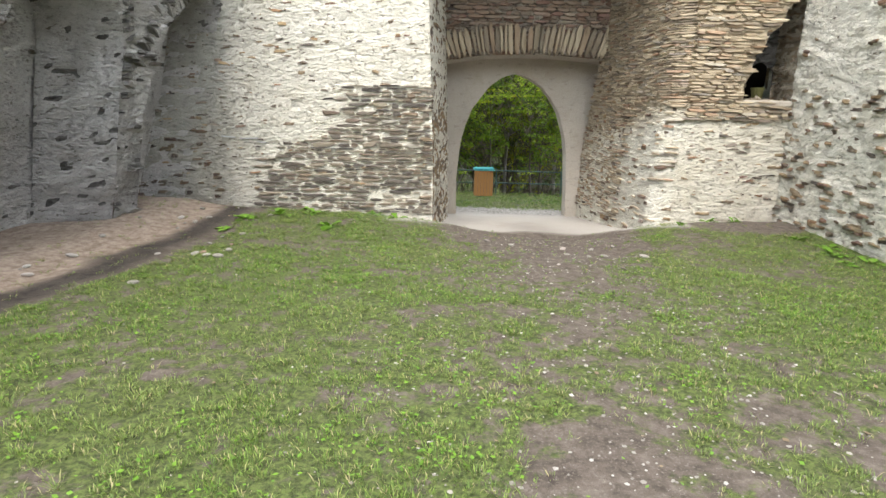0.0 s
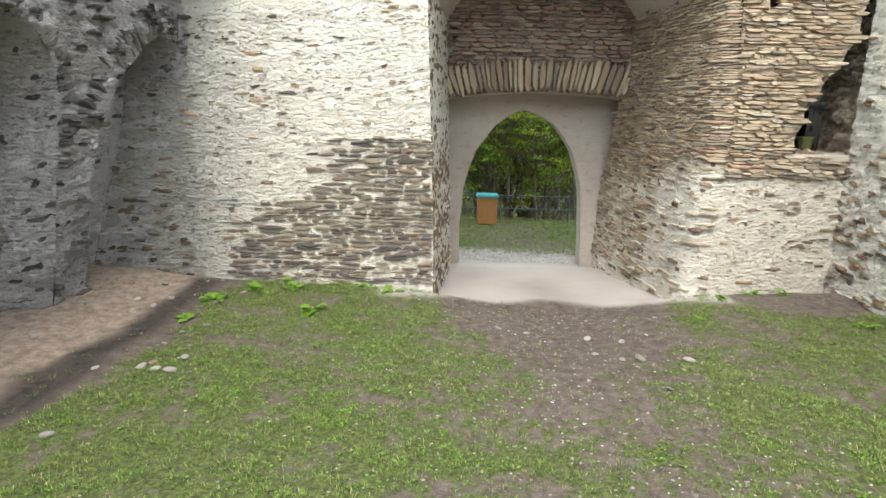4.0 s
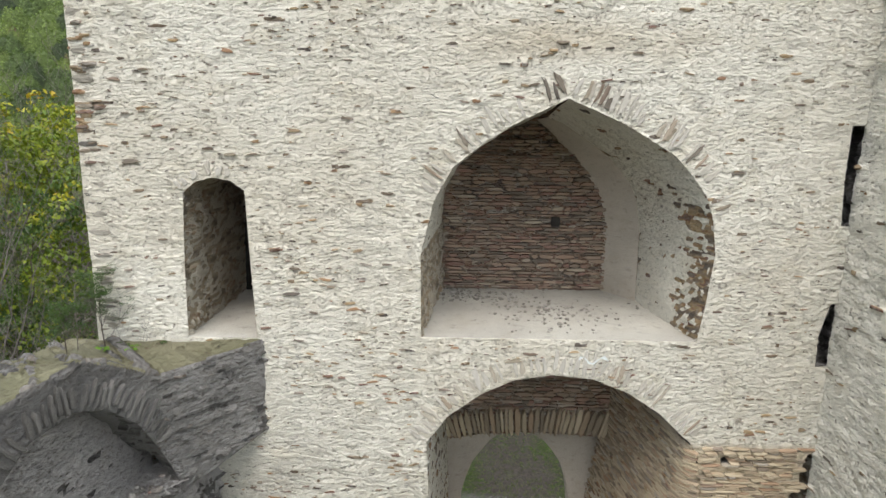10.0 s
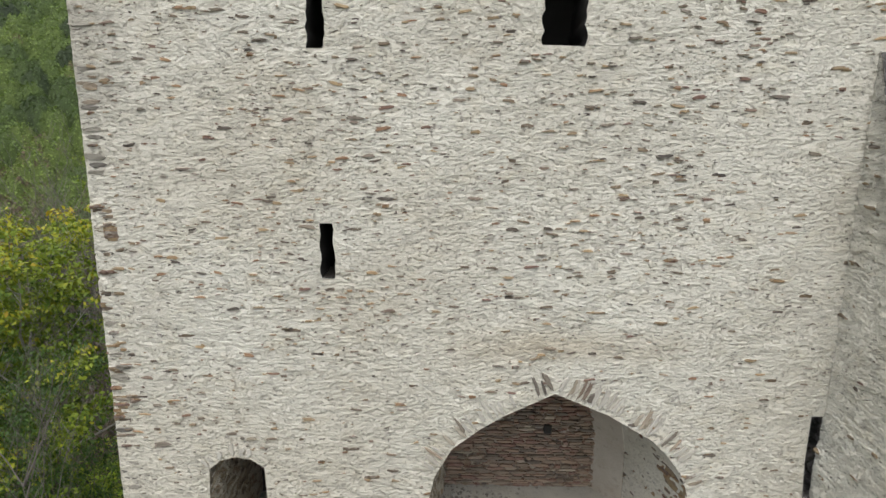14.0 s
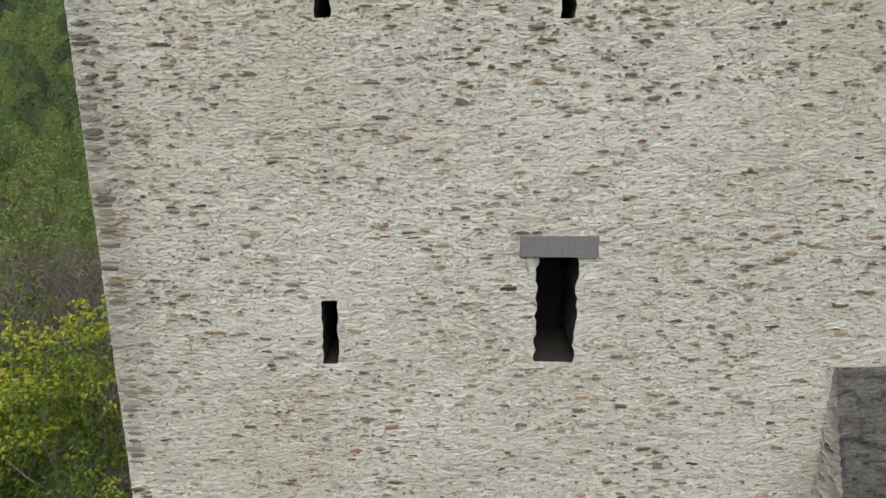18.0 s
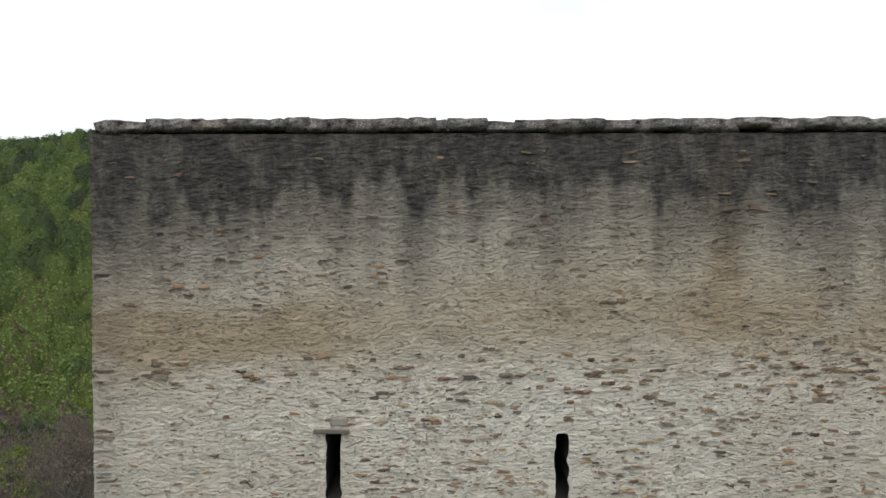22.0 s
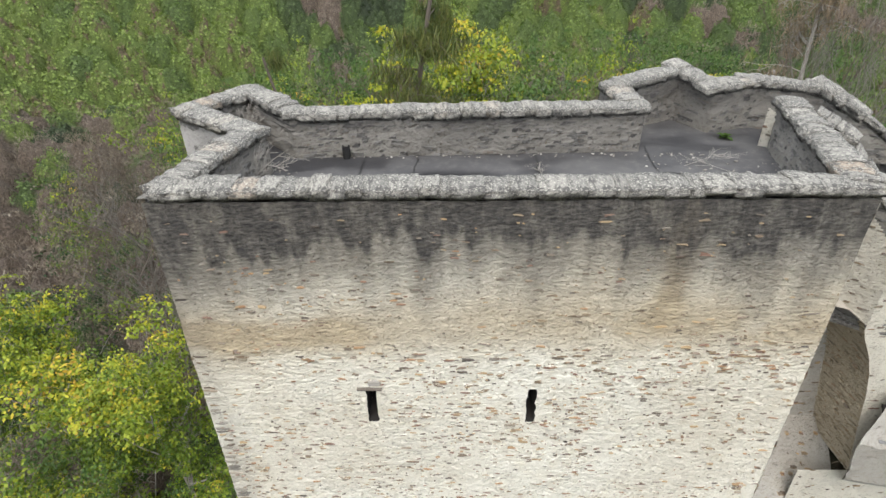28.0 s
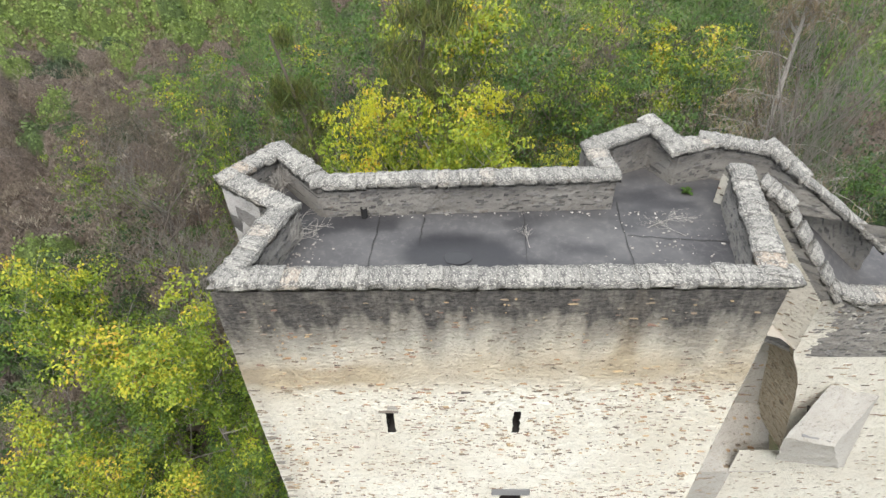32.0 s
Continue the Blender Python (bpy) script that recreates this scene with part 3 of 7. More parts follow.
M_WATER = plain_material("shallow_water", (0.012, 0.012, 0.014), (0.018, 0.018, 0.02), 3, 0.04, 0, None, 0.02)
M_POT = plain_material("mossy_plastic_pot", (0.09, 0.1, 0.035), (0.16, 0.15, 0.06), 14, 0.7)

# ---- the tower: front face, openings and what lies in them ----
FY = 11.0
LEFT_X, RIGHT_X, TOP_Z = -5.28, 7.07, 25.85
GATE = [(0.0, -0.6), (-0.02, 1.2), (-0.1, 3.2), (-0.17, 4.78), (0.15, 5.23), (0.7, 5.64), (1.2, 5.87), (1.79, 5.97), (2.43, 5.91), (3.01, 5.68), (3.53, 5.34), (3.91, 4.97),
        (4.04, 4.86), (4.2, 4.6), (4.26, 3.6), (4.24, 2.4), (4.2, 1.2), (4.18, -0.6)]
NICHE = [(-0.27, 6.56), (-0.29, 7.87), (-0.1, 8.68), (0.17, 9.17), (0.58, 9.5), (0.99, 9.77), (1.8, 10.17), (2.22, 10.0), (2.65, 9.82), (3.08, 9.57), (3.4, 9.38), (3.67, 9.11),
         (3.9, 8.8), (4.03, 8.48), (4.12, 7.94), (4.06, 7.2), (3.98, 6.56)]
DOORWAY = [(-3.88, 6.5), (-3.86, 7.6), (-3.81, 8.74), (-3.62, 8.9), (-3.36, 8.97), (-3.1, 8.92), (-2.9, 8.78), (-2.86, 7.6), (-2.81, 6.5)]
SLITS = [(-1.86, -1.65, 12.02, 12.86), (-1.95, -1.7, 15.36, 16.4), (-1.85, -1.62, 20.48, 21.47), (1.53, 1.71, 20.48, 21.45)]
DOOR = (1.35, 1.96, 15.43, 17.12)
BREACH = [(5.22, 2.5), (5.2, 2.75), (5.3, 2.95), (5.27, 3.2), (5.43, 3.3), (5.5, 3.55), (5.68, 3.7), (5.74, 3.95), (5.88, 4.1), (5.86, 4.4), (5.95, 4.7), (6.2, 4.75), (6.2, 2.5)]
PUTLOG = [(4.58, 4.47), (4.56, 4.6), (4.66, 4.64), (4.74, 4.58), (4.69, 4.48)]
BREACH_HOLE = [(5.62, 2.35), (5.6, 2.8), (5.7, 3.1), (5.95, 3.2), (6.18, 3.05), (6.2, 2.35)]
CRACKS = [[(5.86, 6.2), (5.84, 6.7), (5.95, 7.2), (6.2, 7.2), (6.2, 6.2)], [(5.93, 8.4), (5.88, 9.1), (5.88, 9.85), (6.2, 9.85), (6.2, 8.4)]]


def flat_y(y0, facing=-1):
    def f(u, v):
        P = np.stack([u, np.full(u.shape, y0), v], -1)
        N = np.zeros(P.shape)
        N[..., 1] = facing
        return P, N
    return f


def front_expo(x, z):
    e = np.full(x.shape, -0.05)
    e += 0.12 * (fbm(x * 0.5, z * 0.6, 77, 3) - 0.42)
    e += 0.1 * np.exp(-((z - 22.35) / 0.2) ** 2) + 0.05 * smooth(19.2, 20.6, z) * smooth(22.9, 22.4, z)
    e += 0.05 * smooth(3.6, 4.0, x) * smooth(2.2, 2.0, z)
    e += 0.28 * smooth(-4.55, -4.9, x + 0.3 * fbm(x, z * 2, 9)) * smooth(9.2, 9.8, z) * smooth(13.4, 12.6, z)
    e += 0.22 * smooth(-3.5, -3.9, x) * smooth(2.4, 1.2, z)
    return np.clip(e, 0, 0.95)


def front_stain_shade(x, z):
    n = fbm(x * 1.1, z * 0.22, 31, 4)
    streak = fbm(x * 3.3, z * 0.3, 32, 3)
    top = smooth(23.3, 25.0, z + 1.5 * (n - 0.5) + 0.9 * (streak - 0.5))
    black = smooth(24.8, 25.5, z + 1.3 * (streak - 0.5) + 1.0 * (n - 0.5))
    # shade of the court corner and its niche, painted in as grey
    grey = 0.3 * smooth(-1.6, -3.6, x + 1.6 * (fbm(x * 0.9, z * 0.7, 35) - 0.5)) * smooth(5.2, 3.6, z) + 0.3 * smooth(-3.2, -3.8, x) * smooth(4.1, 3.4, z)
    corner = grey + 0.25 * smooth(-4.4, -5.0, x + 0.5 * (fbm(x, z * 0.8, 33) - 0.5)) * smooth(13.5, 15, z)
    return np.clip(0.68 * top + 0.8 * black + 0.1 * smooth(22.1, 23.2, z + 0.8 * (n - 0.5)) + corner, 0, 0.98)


def front_tan(x, z):
    n = fbm(x * 0.7, z * 0.9, 41, 4)
    band = np.exp(-((z - 23.2 - 0.12 * x * (x < 1)) / 0.75) ** 2) * smooth(0.3, 0.62, n + 0.1)
    streak = np.exp(-((x - 4.0) / 0.3) ** 2) * smooth(22.5, 24, z) * 0.5
    over = 0.6 * np.exp(-((z - 10.95) / 0.3) ** 2) * smooth(-0.5, 0.5, x) * smooth(4.2, 3.2, x) * n
    arch = 0.65 * smooth(3.6, 4.0, x) * smooth(2.1, 2.5, z) * smooth(4.9, 4.7, z)
    gen = 0.16 * smooth(0.4, 0.7, fbm(x * 0.35, z * 0.35, 43))
    return np.clip(0.45 * band + 0.6 * np.exp(-((z - 22.95) / 0.38) ** 2) * smooth(-0.8, -2.6, x + 1.5 * (n - 0.5)) + 0.22 * smooth(22.1, 22.9, z + 0.5 * (n - 0.5)) + streak + over + arch + gen, 0, 0.9)


def ragged(x0, x1, z0, z1, seed, jag=0.022):
    """An upright opening with broken stone edges."""
    r = random.Random(seed)
    n = max(4, int((z1 - z0) / 0.09))
    up_ = [(x0 + r.uniform(-jag, jag), z0 + (z1 - z0) * k / n) for k in range(n + 1)]
    down = [(x1 + r.uniform(-jag, jag), z1 - (z1 - z0) * k / n + r.uniform(-0.01, 0.01)) for k in range(n + 1)]
    return up_ + down


SLIT_RINGS = [ragged(*s, 600 + k) for k, s in enumerate(SLITS)] + [ragged(*DOOR, 610, 0.03)]
holes = [GATE, NICHE, DOORWAY, BREACH, PUTLOG, *CRACKS] + SLIT_RINGS
wall_front = relief("wall_tower_front", flat_y(FY), LEFT_X, RIGHT_X, -0.6, TOP_Z, 0.05, 0.018, M_WALL, holes, 0.038, 3, front_expo, front_stain_shade, front_tan)
tagged(wall_front, "tall limewashed slate rubble tower wall with arrow slits", "wall", "", "structure")


def line3(poly, y):
    return [(x, y, z) for x, z in poly]


# gate passage: left jamb and vault, splayed right pier, rear wall with the flat arch
jamb = GATE[:4]
loft("gate_left_jamb", line3(jamb, FY), [(0.3, 14.0, -0.6), (0.25, 14.0, 1.2), (0.18, 14.0, 3.2), (0.15, 14.0, 4.6)], 46, M_WALL, wall_front, "", 0.05, 51, lambda P: 0.35 + 0.5 * smooth(2.6, 2.0, P[..., 2]))
vault = GATE[3:13]
back_v = [(0.12, 4.6), (0.4, 5.0), (0.85, 5.35), (1.3, 5.55), (1.8, 5.65), (2.35, 5.6), (2.85, 5.42), (3.25, 5.15), (3.5, 4.85), (3.6, 4.7)]
loft("gate_vault", line3(vault, FY), [(x, 14.0, z) for x, z in back_v], 40, M_PLAIN, wall_front, "smooth rendered barrel vault", 0.015, 52, 0.0)
def pier_at(u, z):
    """The splayed pier: rounded off from the front face, then straight to the rear; u runs 0 to 1."""
    zs = [-0.6, 1.2, 2.4, 3.6, 4.86]
    xf, xc, xb = np.interp(z, zs, [4.2, 4.2, 4.25, 4.27, 4.08]), np.interp(z, zs, [3.8, 3.84, 3.92, 3.95, 4.0]), np.interp(z, zs, [3.4, 3.45, 3.5, 3.55, 3.6])
    yb = np.interp(z, zs, [14.8, 14.78, 14.4, 14.1, 14.05])
    t = np.clip(u / 0.2, 0, 1)
    ax_, ay_ = xc - 0.02, FY + 0.5
    x1, y1 = xf * (1 - t) ** 2 + 2 * t * (1 - t) * xc + ax_ * t ** 2, FY + 0.5 * t ** 2
    w = np.clip((u - 0.2) / 0.8, 0, 1)
    return x1 + (xb - ax_) * w, y1 + (yb - ay_) * w


def pier_map(u, v):
    x, y = pier_at(u, v)
    x2, y2 = pier_at(u + 0.01, v)
    N = np.stack([-(y2 - y), x2 - x, 0 * u], -1)
    N /= np.linalg.norm(N, axis=-1, keepdims=True) + 1e-9
    return np.stack([x, y, v], -1), N


relief("gate_right_pier", lambda u, v: pier_map(u / 4.0, v), 0.0, 3.99, -0.6, 4.84, 0.05, 0.02, M_WALL, (), 0.05, 53, lambda u, v: 0.05 + 0.1 * smooth(0.5, 2.5, u), None,
       lambda u, v: 0.66 * smooth(1.9, 2.5, v + 0.12 * u + 0.5 * (fbm(u, v, 59) - 0.5)), wall_front, "splayed tan slate pier")
LINTEL_BOTTOM = [(-0.2, 3.18), (0.17, 3.22), (0.9, 3.34), (1.77, 3.39), (2.6, 3.38), (3.47, 3.32), (3.9, 3.25)]
relief("gate_rear_wall", flat_y(13.9), -0.2, 3.9, 3.1, 6.0, 0.05, 0.025, M_NICHE, [LINTEL_BOTTOM + [(3.9, 3.0), (-0.2, 3.0)]], 0.06, 54, lambda x, z: 0.62 + 0 * x, None, lambda x, z: 0.12 + 0 * x, wall_front, "dark slate wall over the flat arch")
loft("flat_arch_soffit", [(x, 13.9, z) for x, z in LINTEL_BOTTOM], [(x, 14.95, z - 0.02) for x, z in LINTEL_BOTTOM], 10, M_PLAIN, wall_front, "", 0.01, 55, 0.0)

# pointed gate arch in a thin rendered wall
ARCH = [(0.5, -0.6), (0.48, 0.6), (0.55, 1.43), (0.66, 1.85), (0.8, 2.22), (1.17, 2.72), (1.45, 2.93), (1.76, 3.06), (2.08, 2.95), (2.4, 2.76), (2.62, 2.5), (2.82, 2.2), (3.0, 1.65), (3.06, 1.3), (3.12, 0.4), (3.15, -0.6)]
gate_wall = relief("gate_arch_wall", flat_y(14.75), -0.1, 4.0, -0.6, 3.45, 0.05, 0.05, M_PLAIN, [ARCH], 0.008, 56, lambda x, z: 0 * x, None, None, None, "", 0.02)
tagged(gate_wall, "smooth beige rendered wall with pointed gate arch", "wall", "", "structure")
loft("arch_reveal", line3(ARCH, 14.75), line3(ARCH, 15.15), 8, M_PLAIN, gate_wall, "", 0.006, 57, 0.0)
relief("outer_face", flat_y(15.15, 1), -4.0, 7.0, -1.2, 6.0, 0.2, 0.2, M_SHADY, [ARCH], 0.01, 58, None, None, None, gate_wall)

# upper pointed niche
loft("niche_vault", line3(NICHE[1:7], FY), [(0.0, 13.95, 7.9), (0.06, 13.95, 8.6), (0.3, 13.95, 9.05), (0.7, 13.95, 9.4), (1.1, 13.95, 9.7), (1.85, 13.95, 10.02)], 40, M_WALL, wall_front, "rough limewashed pointed vault", 0.05, 61, 0.08)
RING = [(1.9, 13.3, 9.98), (2.2, 13.25, 9.85), (2.5, 13.2, 9.65), (2.8, 13.2, 9.45), (3.05, 13.2, 9.25), (3.25, 13.2, 9.05), (3.45, 13.2, 8.8), (3.6, 13.2, 8.5), (3.7, 13.2, 7.9), (3.72, 13.2, 6.5)]
RING_REAR = [(1.8, 13.96, 9.94), (2.02, 13.96, 9.74), (2.24, 13.96, 9.52), (2.48, 13.96, 9.3), (2.68, 13.96, 9.08), (2.85, 13.96, 8.86), (3.0, 13.96, 8.62), (3.13, 13.96, 8.35), (3.22, 13.96, 7.85), (3.24, 13.96, 6.5)]
stony = lambda P: 0.06 + 0.6 * smooth(12.0, 11.3, P[..., 1] + 0.6 * (fbm(P[..., 2] * 2, P[..., 1], 69) - 0.5)) * smooth(9.0, 8.3, P[..., 2])
loft("niche_vault_right", line3(NICHE[6:15], FY), RING[:9], 34, M_WALL, wall_front, "rough limewashed pointed vault", 0.05, 68, stony)
loft("niche_right_side", line3(NICHE[14:], FY), [(3.7, 13.2, 7.9), (3.72, 13.2, 7.2), (3.72, 13.2, 6.5)], 34, M_WALL, wall_front, "", 0.07, 63, stony)
loft("niche_inner_corner", RING, RING_REAR, 14, M_PLAIN, wall_front, "smooth grey rendered inner corner", 0.03, 60, 0.05)
loft("niche_left_side", line3(NICHE[:2], FY), [(0.05, 13.95, 6.5), (0.0, 13.95, 7.9)], 44, M_TAN, wall_front, "", 0.06, 62, 0.75)
# back wall gets darker towards the top, more tan towards the floor
relief("niche_back", flat_y(13.95), -0.2, 4.5, 6.3, 10.4, 0.05, 0.025, M_NICHE, (), 0.05, 64, lambda x, z: 0.85 + 0 * x, lambda x, z: 0.2 * smooth(8.8, 10.0, z), lambda x, z: 0.3 * smooth(8.2, 7.2, z), wall_front, "dark red-brown slate back wall")
FLOOR_N = [(-0.35, FY - 0.0, 6.555), (4.3, FY, 6.555)]
loft("niche_floor", FLOOR_N, [(-0.1, 14.0, 6.56), (4.4, 14.0, 6.56)], 60, M_DUST, wall_front, "pale dusty cement floor", 0.012, 65, 0.0)
# doorway on the wall walk
loft("doorway_reveal", line3(DOORWAY, FY), [(x + 0.02, 13.6, z) for x, z in DOORWAY], 40, M_TAN, wall_front, "dark slate reveal", 0.06, 66, 0.6)
loft("doorway_floor", [(-3.9, FY, 6.5), (-2.78, FY, 6.5)], [(-3.9, 13.6, 6.55), (-2.78, 13.6, 6.55)], 30, M_DUST, wall_front, "", 0.01, 67, 0.0)
# near-black end sheet paints the passage's darkness
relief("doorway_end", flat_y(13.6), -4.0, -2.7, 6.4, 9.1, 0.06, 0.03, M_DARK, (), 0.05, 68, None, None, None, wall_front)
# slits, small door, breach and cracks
# near-black reveals and backing sheets paint the shade inside the openings
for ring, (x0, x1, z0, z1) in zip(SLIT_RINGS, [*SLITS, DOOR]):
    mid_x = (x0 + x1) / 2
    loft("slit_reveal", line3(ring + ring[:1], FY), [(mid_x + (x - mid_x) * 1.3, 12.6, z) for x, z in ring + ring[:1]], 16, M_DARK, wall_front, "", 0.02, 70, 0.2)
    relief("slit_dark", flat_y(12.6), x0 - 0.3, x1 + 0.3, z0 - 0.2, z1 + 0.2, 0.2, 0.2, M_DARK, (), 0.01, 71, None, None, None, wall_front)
for h in (BREACH, PUTLOG, *CRACKS):
    deep = 12.0 if h is BREACH else 11.4 if h is PUTLOG else 11.9
    low_, top_ = min(z for _, z in h), max(z for _, z in h)
    loft("breach_reveal", line3(h + h[:1], FY), [(x * 0.97 + 0.18 if h is not PUTLOG else x, deep, z) for x, z in h + h[:1]], 22, M_TAN if h is BREACH else M_GREY, wall_front, "broken dark masonry", 0.1 if h is not PUTLOG else 0.02, 72, 0.7)
    if h is BREACH:
        relief("breach_rear", flat_y(deep), 4.9, 6.8, low_ - 0.3, top_ + 0.3, 0.06, 0.03, M_GREY, [BREACH_HOLE], 0.1, 73, lambda x, z: 0.6 + 0 * x, None, None, wall_front, "broken grey rubble inside the breach")
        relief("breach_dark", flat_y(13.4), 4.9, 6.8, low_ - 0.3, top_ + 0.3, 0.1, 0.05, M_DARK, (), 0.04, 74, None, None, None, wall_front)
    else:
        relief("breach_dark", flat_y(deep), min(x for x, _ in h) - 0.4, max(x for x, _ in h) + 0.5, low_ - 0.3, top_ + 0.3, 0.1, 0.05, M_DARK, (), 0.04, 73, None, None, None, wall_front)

# ---- left court wall with blind arches ----
def left_x(y, z):
    return -3.5 + 0.16 * (y - 11.0) - 0.27 * np.clip(4.0 - z, 0, 5) + 0.05 * np.sin(2.3 * y + 0.9 * z) + 0.04 * np.sin(5.1 * y - 1.3 * z)


def left_map(u, v):
    P = np.stack([left_x(u, v), u, v], -1)
    N = np.zeros(P.shape)
    N[..., 0], N[..., 1] = 0.987, -0.16
    return P, N


NICHE_A = [(6.95, -0.2), (6.95, 1.5), (7.0, 2.7), (7.2, 3.25), (7.6, 3.65), (8.1, 3.85), (8.5, 3.74), (8.85, 3.42), (9.07, 2.98), (9.1, 2.3), (9.15, 1.2), (9.3, -0.2)]
NICHE_B = [(9.95, -0.2), (9.85, 1.0), (9.62, 2.0), (9.6, 2.7), (9.75, 3.35), (10.1, 3.75), (10.54, 3.93), (10.78, 3.85), (10.95, 3.58), (11.02, 3.3), (11.02, -0.2)]
NICHE_C = [(4.9, -0.2), (4.9, 3.0), (5.3, 3.7), (5.7, 3.8), (6.2, 3.4), (6.4, 2.8), (6.4, -0.2)]
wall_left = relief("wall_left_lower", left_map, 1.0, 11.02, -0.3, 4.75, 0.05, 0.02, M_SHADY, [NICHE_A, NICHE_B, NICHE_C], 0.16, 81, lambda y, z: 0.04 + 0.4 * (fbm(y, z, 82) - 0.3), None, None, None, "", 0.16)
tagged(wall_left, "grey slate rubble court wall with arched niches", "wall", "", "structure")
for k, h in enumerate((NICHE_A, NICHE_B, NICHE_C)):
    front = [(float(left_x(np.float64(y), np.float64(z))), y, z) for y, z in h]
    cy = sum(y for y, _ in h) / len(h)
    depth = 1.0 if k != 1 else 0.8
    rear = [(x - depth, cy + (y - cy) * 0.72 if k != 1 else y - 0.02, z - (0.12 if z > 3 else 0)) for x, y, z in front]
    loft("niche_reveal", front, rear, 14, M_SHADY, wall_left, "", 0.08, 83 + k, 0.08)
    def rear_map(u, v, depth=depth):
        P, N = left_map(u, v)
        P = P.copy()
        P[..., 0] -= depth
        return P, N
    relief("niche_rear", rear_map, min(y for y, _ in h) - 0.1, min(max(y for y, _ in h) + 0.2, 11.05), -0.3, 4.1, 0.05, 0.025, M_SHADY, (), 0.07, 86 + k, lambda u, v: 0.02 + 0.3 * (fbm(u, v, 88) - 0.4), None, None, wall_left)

# upper part: ledge, blind arch set back, corbelled end against the tower
UP = np.array([(-5.2, 1.0), (-3.98, 8.4), (-3.76, 9.75), (-2.68, 11.06)])
ups = np.concatenate([[0], np.cumsum(np.linalg.norm(np.diff(UP, axis=0), axis=1))])


def up_map(u, v):
    x, y = np.interp(u, ups, UP[:, 0]), np.interp(u, ups, UP[:, 1])
    x2, y2 = np.interp(u + 0.05, ups, UP[:, 0]), np.interp(u + 0.05, ups, UP[:, 1])
    x1, y1 = np.interp(u - 0.05, ups, UP[:, 0]), np.interp(u - 0.05, ups, UP[:, 1])
    N = np.stack([y2 - y1, x1 - x2, 0 * u], -1)
    N /= np.linalg.norm(N, axis=-1, keepdims=True) + 1e-9
    return np.stack([x, y, v], -1), N


def up_top(u):
    s = ups[2]
    return np.where(u > s, 6.4 + 0.06 * (u - s), np.interp(u, [0, s - 4.5, s - 2.4, s - 1.3, s - 0.5, s], [6.9, 7.0, 7.05, 7.12, 6.72, 6.4])) + 0.06 * (fbm(u * 2, u * 0, 91) - 0.5)


S9 = ups[2]
UPPER_ARCH = [(S9 - 2.75, 4.7), (S9 - 2.72, 5.6), (S9 - 2.45, 6.2), (S9 - 2.0, 6.52), (S9 - 1.4, 6.58), (S9 - 0.9, 6.35), (S9 - 0.42, 5.9), (S9 - 0.1, 5.4), (S9 + 0.1, 5.0), (S9 + 0.2, 4.7)]
UPPER_ARCH_2 = [(S9 - 6.4, 4.7), (S9 - 6.3, 5.7), (S9 - 5.6, 6.4), (S9 - 4.6, 6.5), (S9 - 3.8, 6.0), (S9 - 3.4, 4.7)]
BOTTOM = [(S9 + 0.2, 4.6), (S9 + 0.7, 4.68), (ups[3], 4.98), (ups[3] + 0.3, 4.5), (S9 + 0.2, 4.5)]
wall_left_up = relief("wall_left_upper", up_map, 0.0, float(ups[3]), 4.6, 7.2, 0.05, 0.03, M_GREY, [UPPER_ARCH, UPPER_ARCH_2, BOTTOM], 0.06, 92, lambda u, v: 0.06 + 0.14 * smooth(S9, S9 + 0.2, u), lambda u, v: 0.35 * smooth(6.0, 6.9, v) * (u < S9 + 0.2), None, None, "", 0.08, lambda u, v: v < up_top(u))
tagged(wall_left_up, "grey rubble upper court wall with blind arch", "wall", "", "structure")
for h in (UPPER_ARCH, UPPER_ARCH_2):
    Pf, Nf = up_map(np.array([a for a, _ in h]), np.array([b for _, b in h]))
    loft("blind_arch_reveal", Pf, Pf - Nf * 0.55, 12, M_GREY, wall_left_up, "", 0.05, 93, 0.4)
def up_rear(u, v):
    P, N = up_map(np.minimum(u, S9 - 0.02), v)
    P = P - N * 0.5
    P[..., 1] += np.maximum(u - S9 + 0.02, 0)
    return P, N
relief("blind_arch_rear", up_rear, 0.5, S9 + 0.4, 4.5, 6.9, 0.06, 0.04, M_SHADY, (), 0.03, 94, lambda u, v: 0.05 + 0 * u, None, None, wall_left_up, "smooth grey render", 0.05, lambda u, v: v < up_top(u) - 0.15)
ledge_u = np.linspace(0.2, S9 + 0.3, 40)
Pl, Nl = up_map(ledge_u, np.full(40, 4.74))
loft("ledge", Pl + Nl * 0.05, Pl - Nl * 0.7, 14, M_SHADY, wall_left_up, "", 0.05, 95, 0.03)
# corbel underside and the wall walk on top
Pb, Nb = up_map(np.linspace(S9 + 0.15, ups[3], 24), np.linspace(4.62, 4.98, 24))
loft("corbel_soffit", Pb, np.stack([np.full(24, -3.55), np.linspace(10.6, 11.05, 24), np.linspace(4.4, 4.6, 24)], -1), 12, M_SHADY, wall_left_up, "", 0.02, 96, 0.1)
wu = np.linspace(0.0, float(ups[3]), 90)
Pw, Nw = up_map(wu, up_top(wu) - 0.02)
far = Pw.copy()
far[:, 0] = -5.75 - 0.05 * (11 - far[:, 1])
turn_w = smooth(S9 - 1.8, S9 + 0.2, wu)
far[:, 1] = far[:, 1] * (1 - turn_w) + 11.05 * turn_w
far[:, 2] = (far[:, 2] - 0.25) * (1 - turn_w) + 6.4 * turn_w
walk_top = loft("wall_walk_top", Pw, far, 40, M_MOSSY, None, "", 0.11, 97, 0.2)
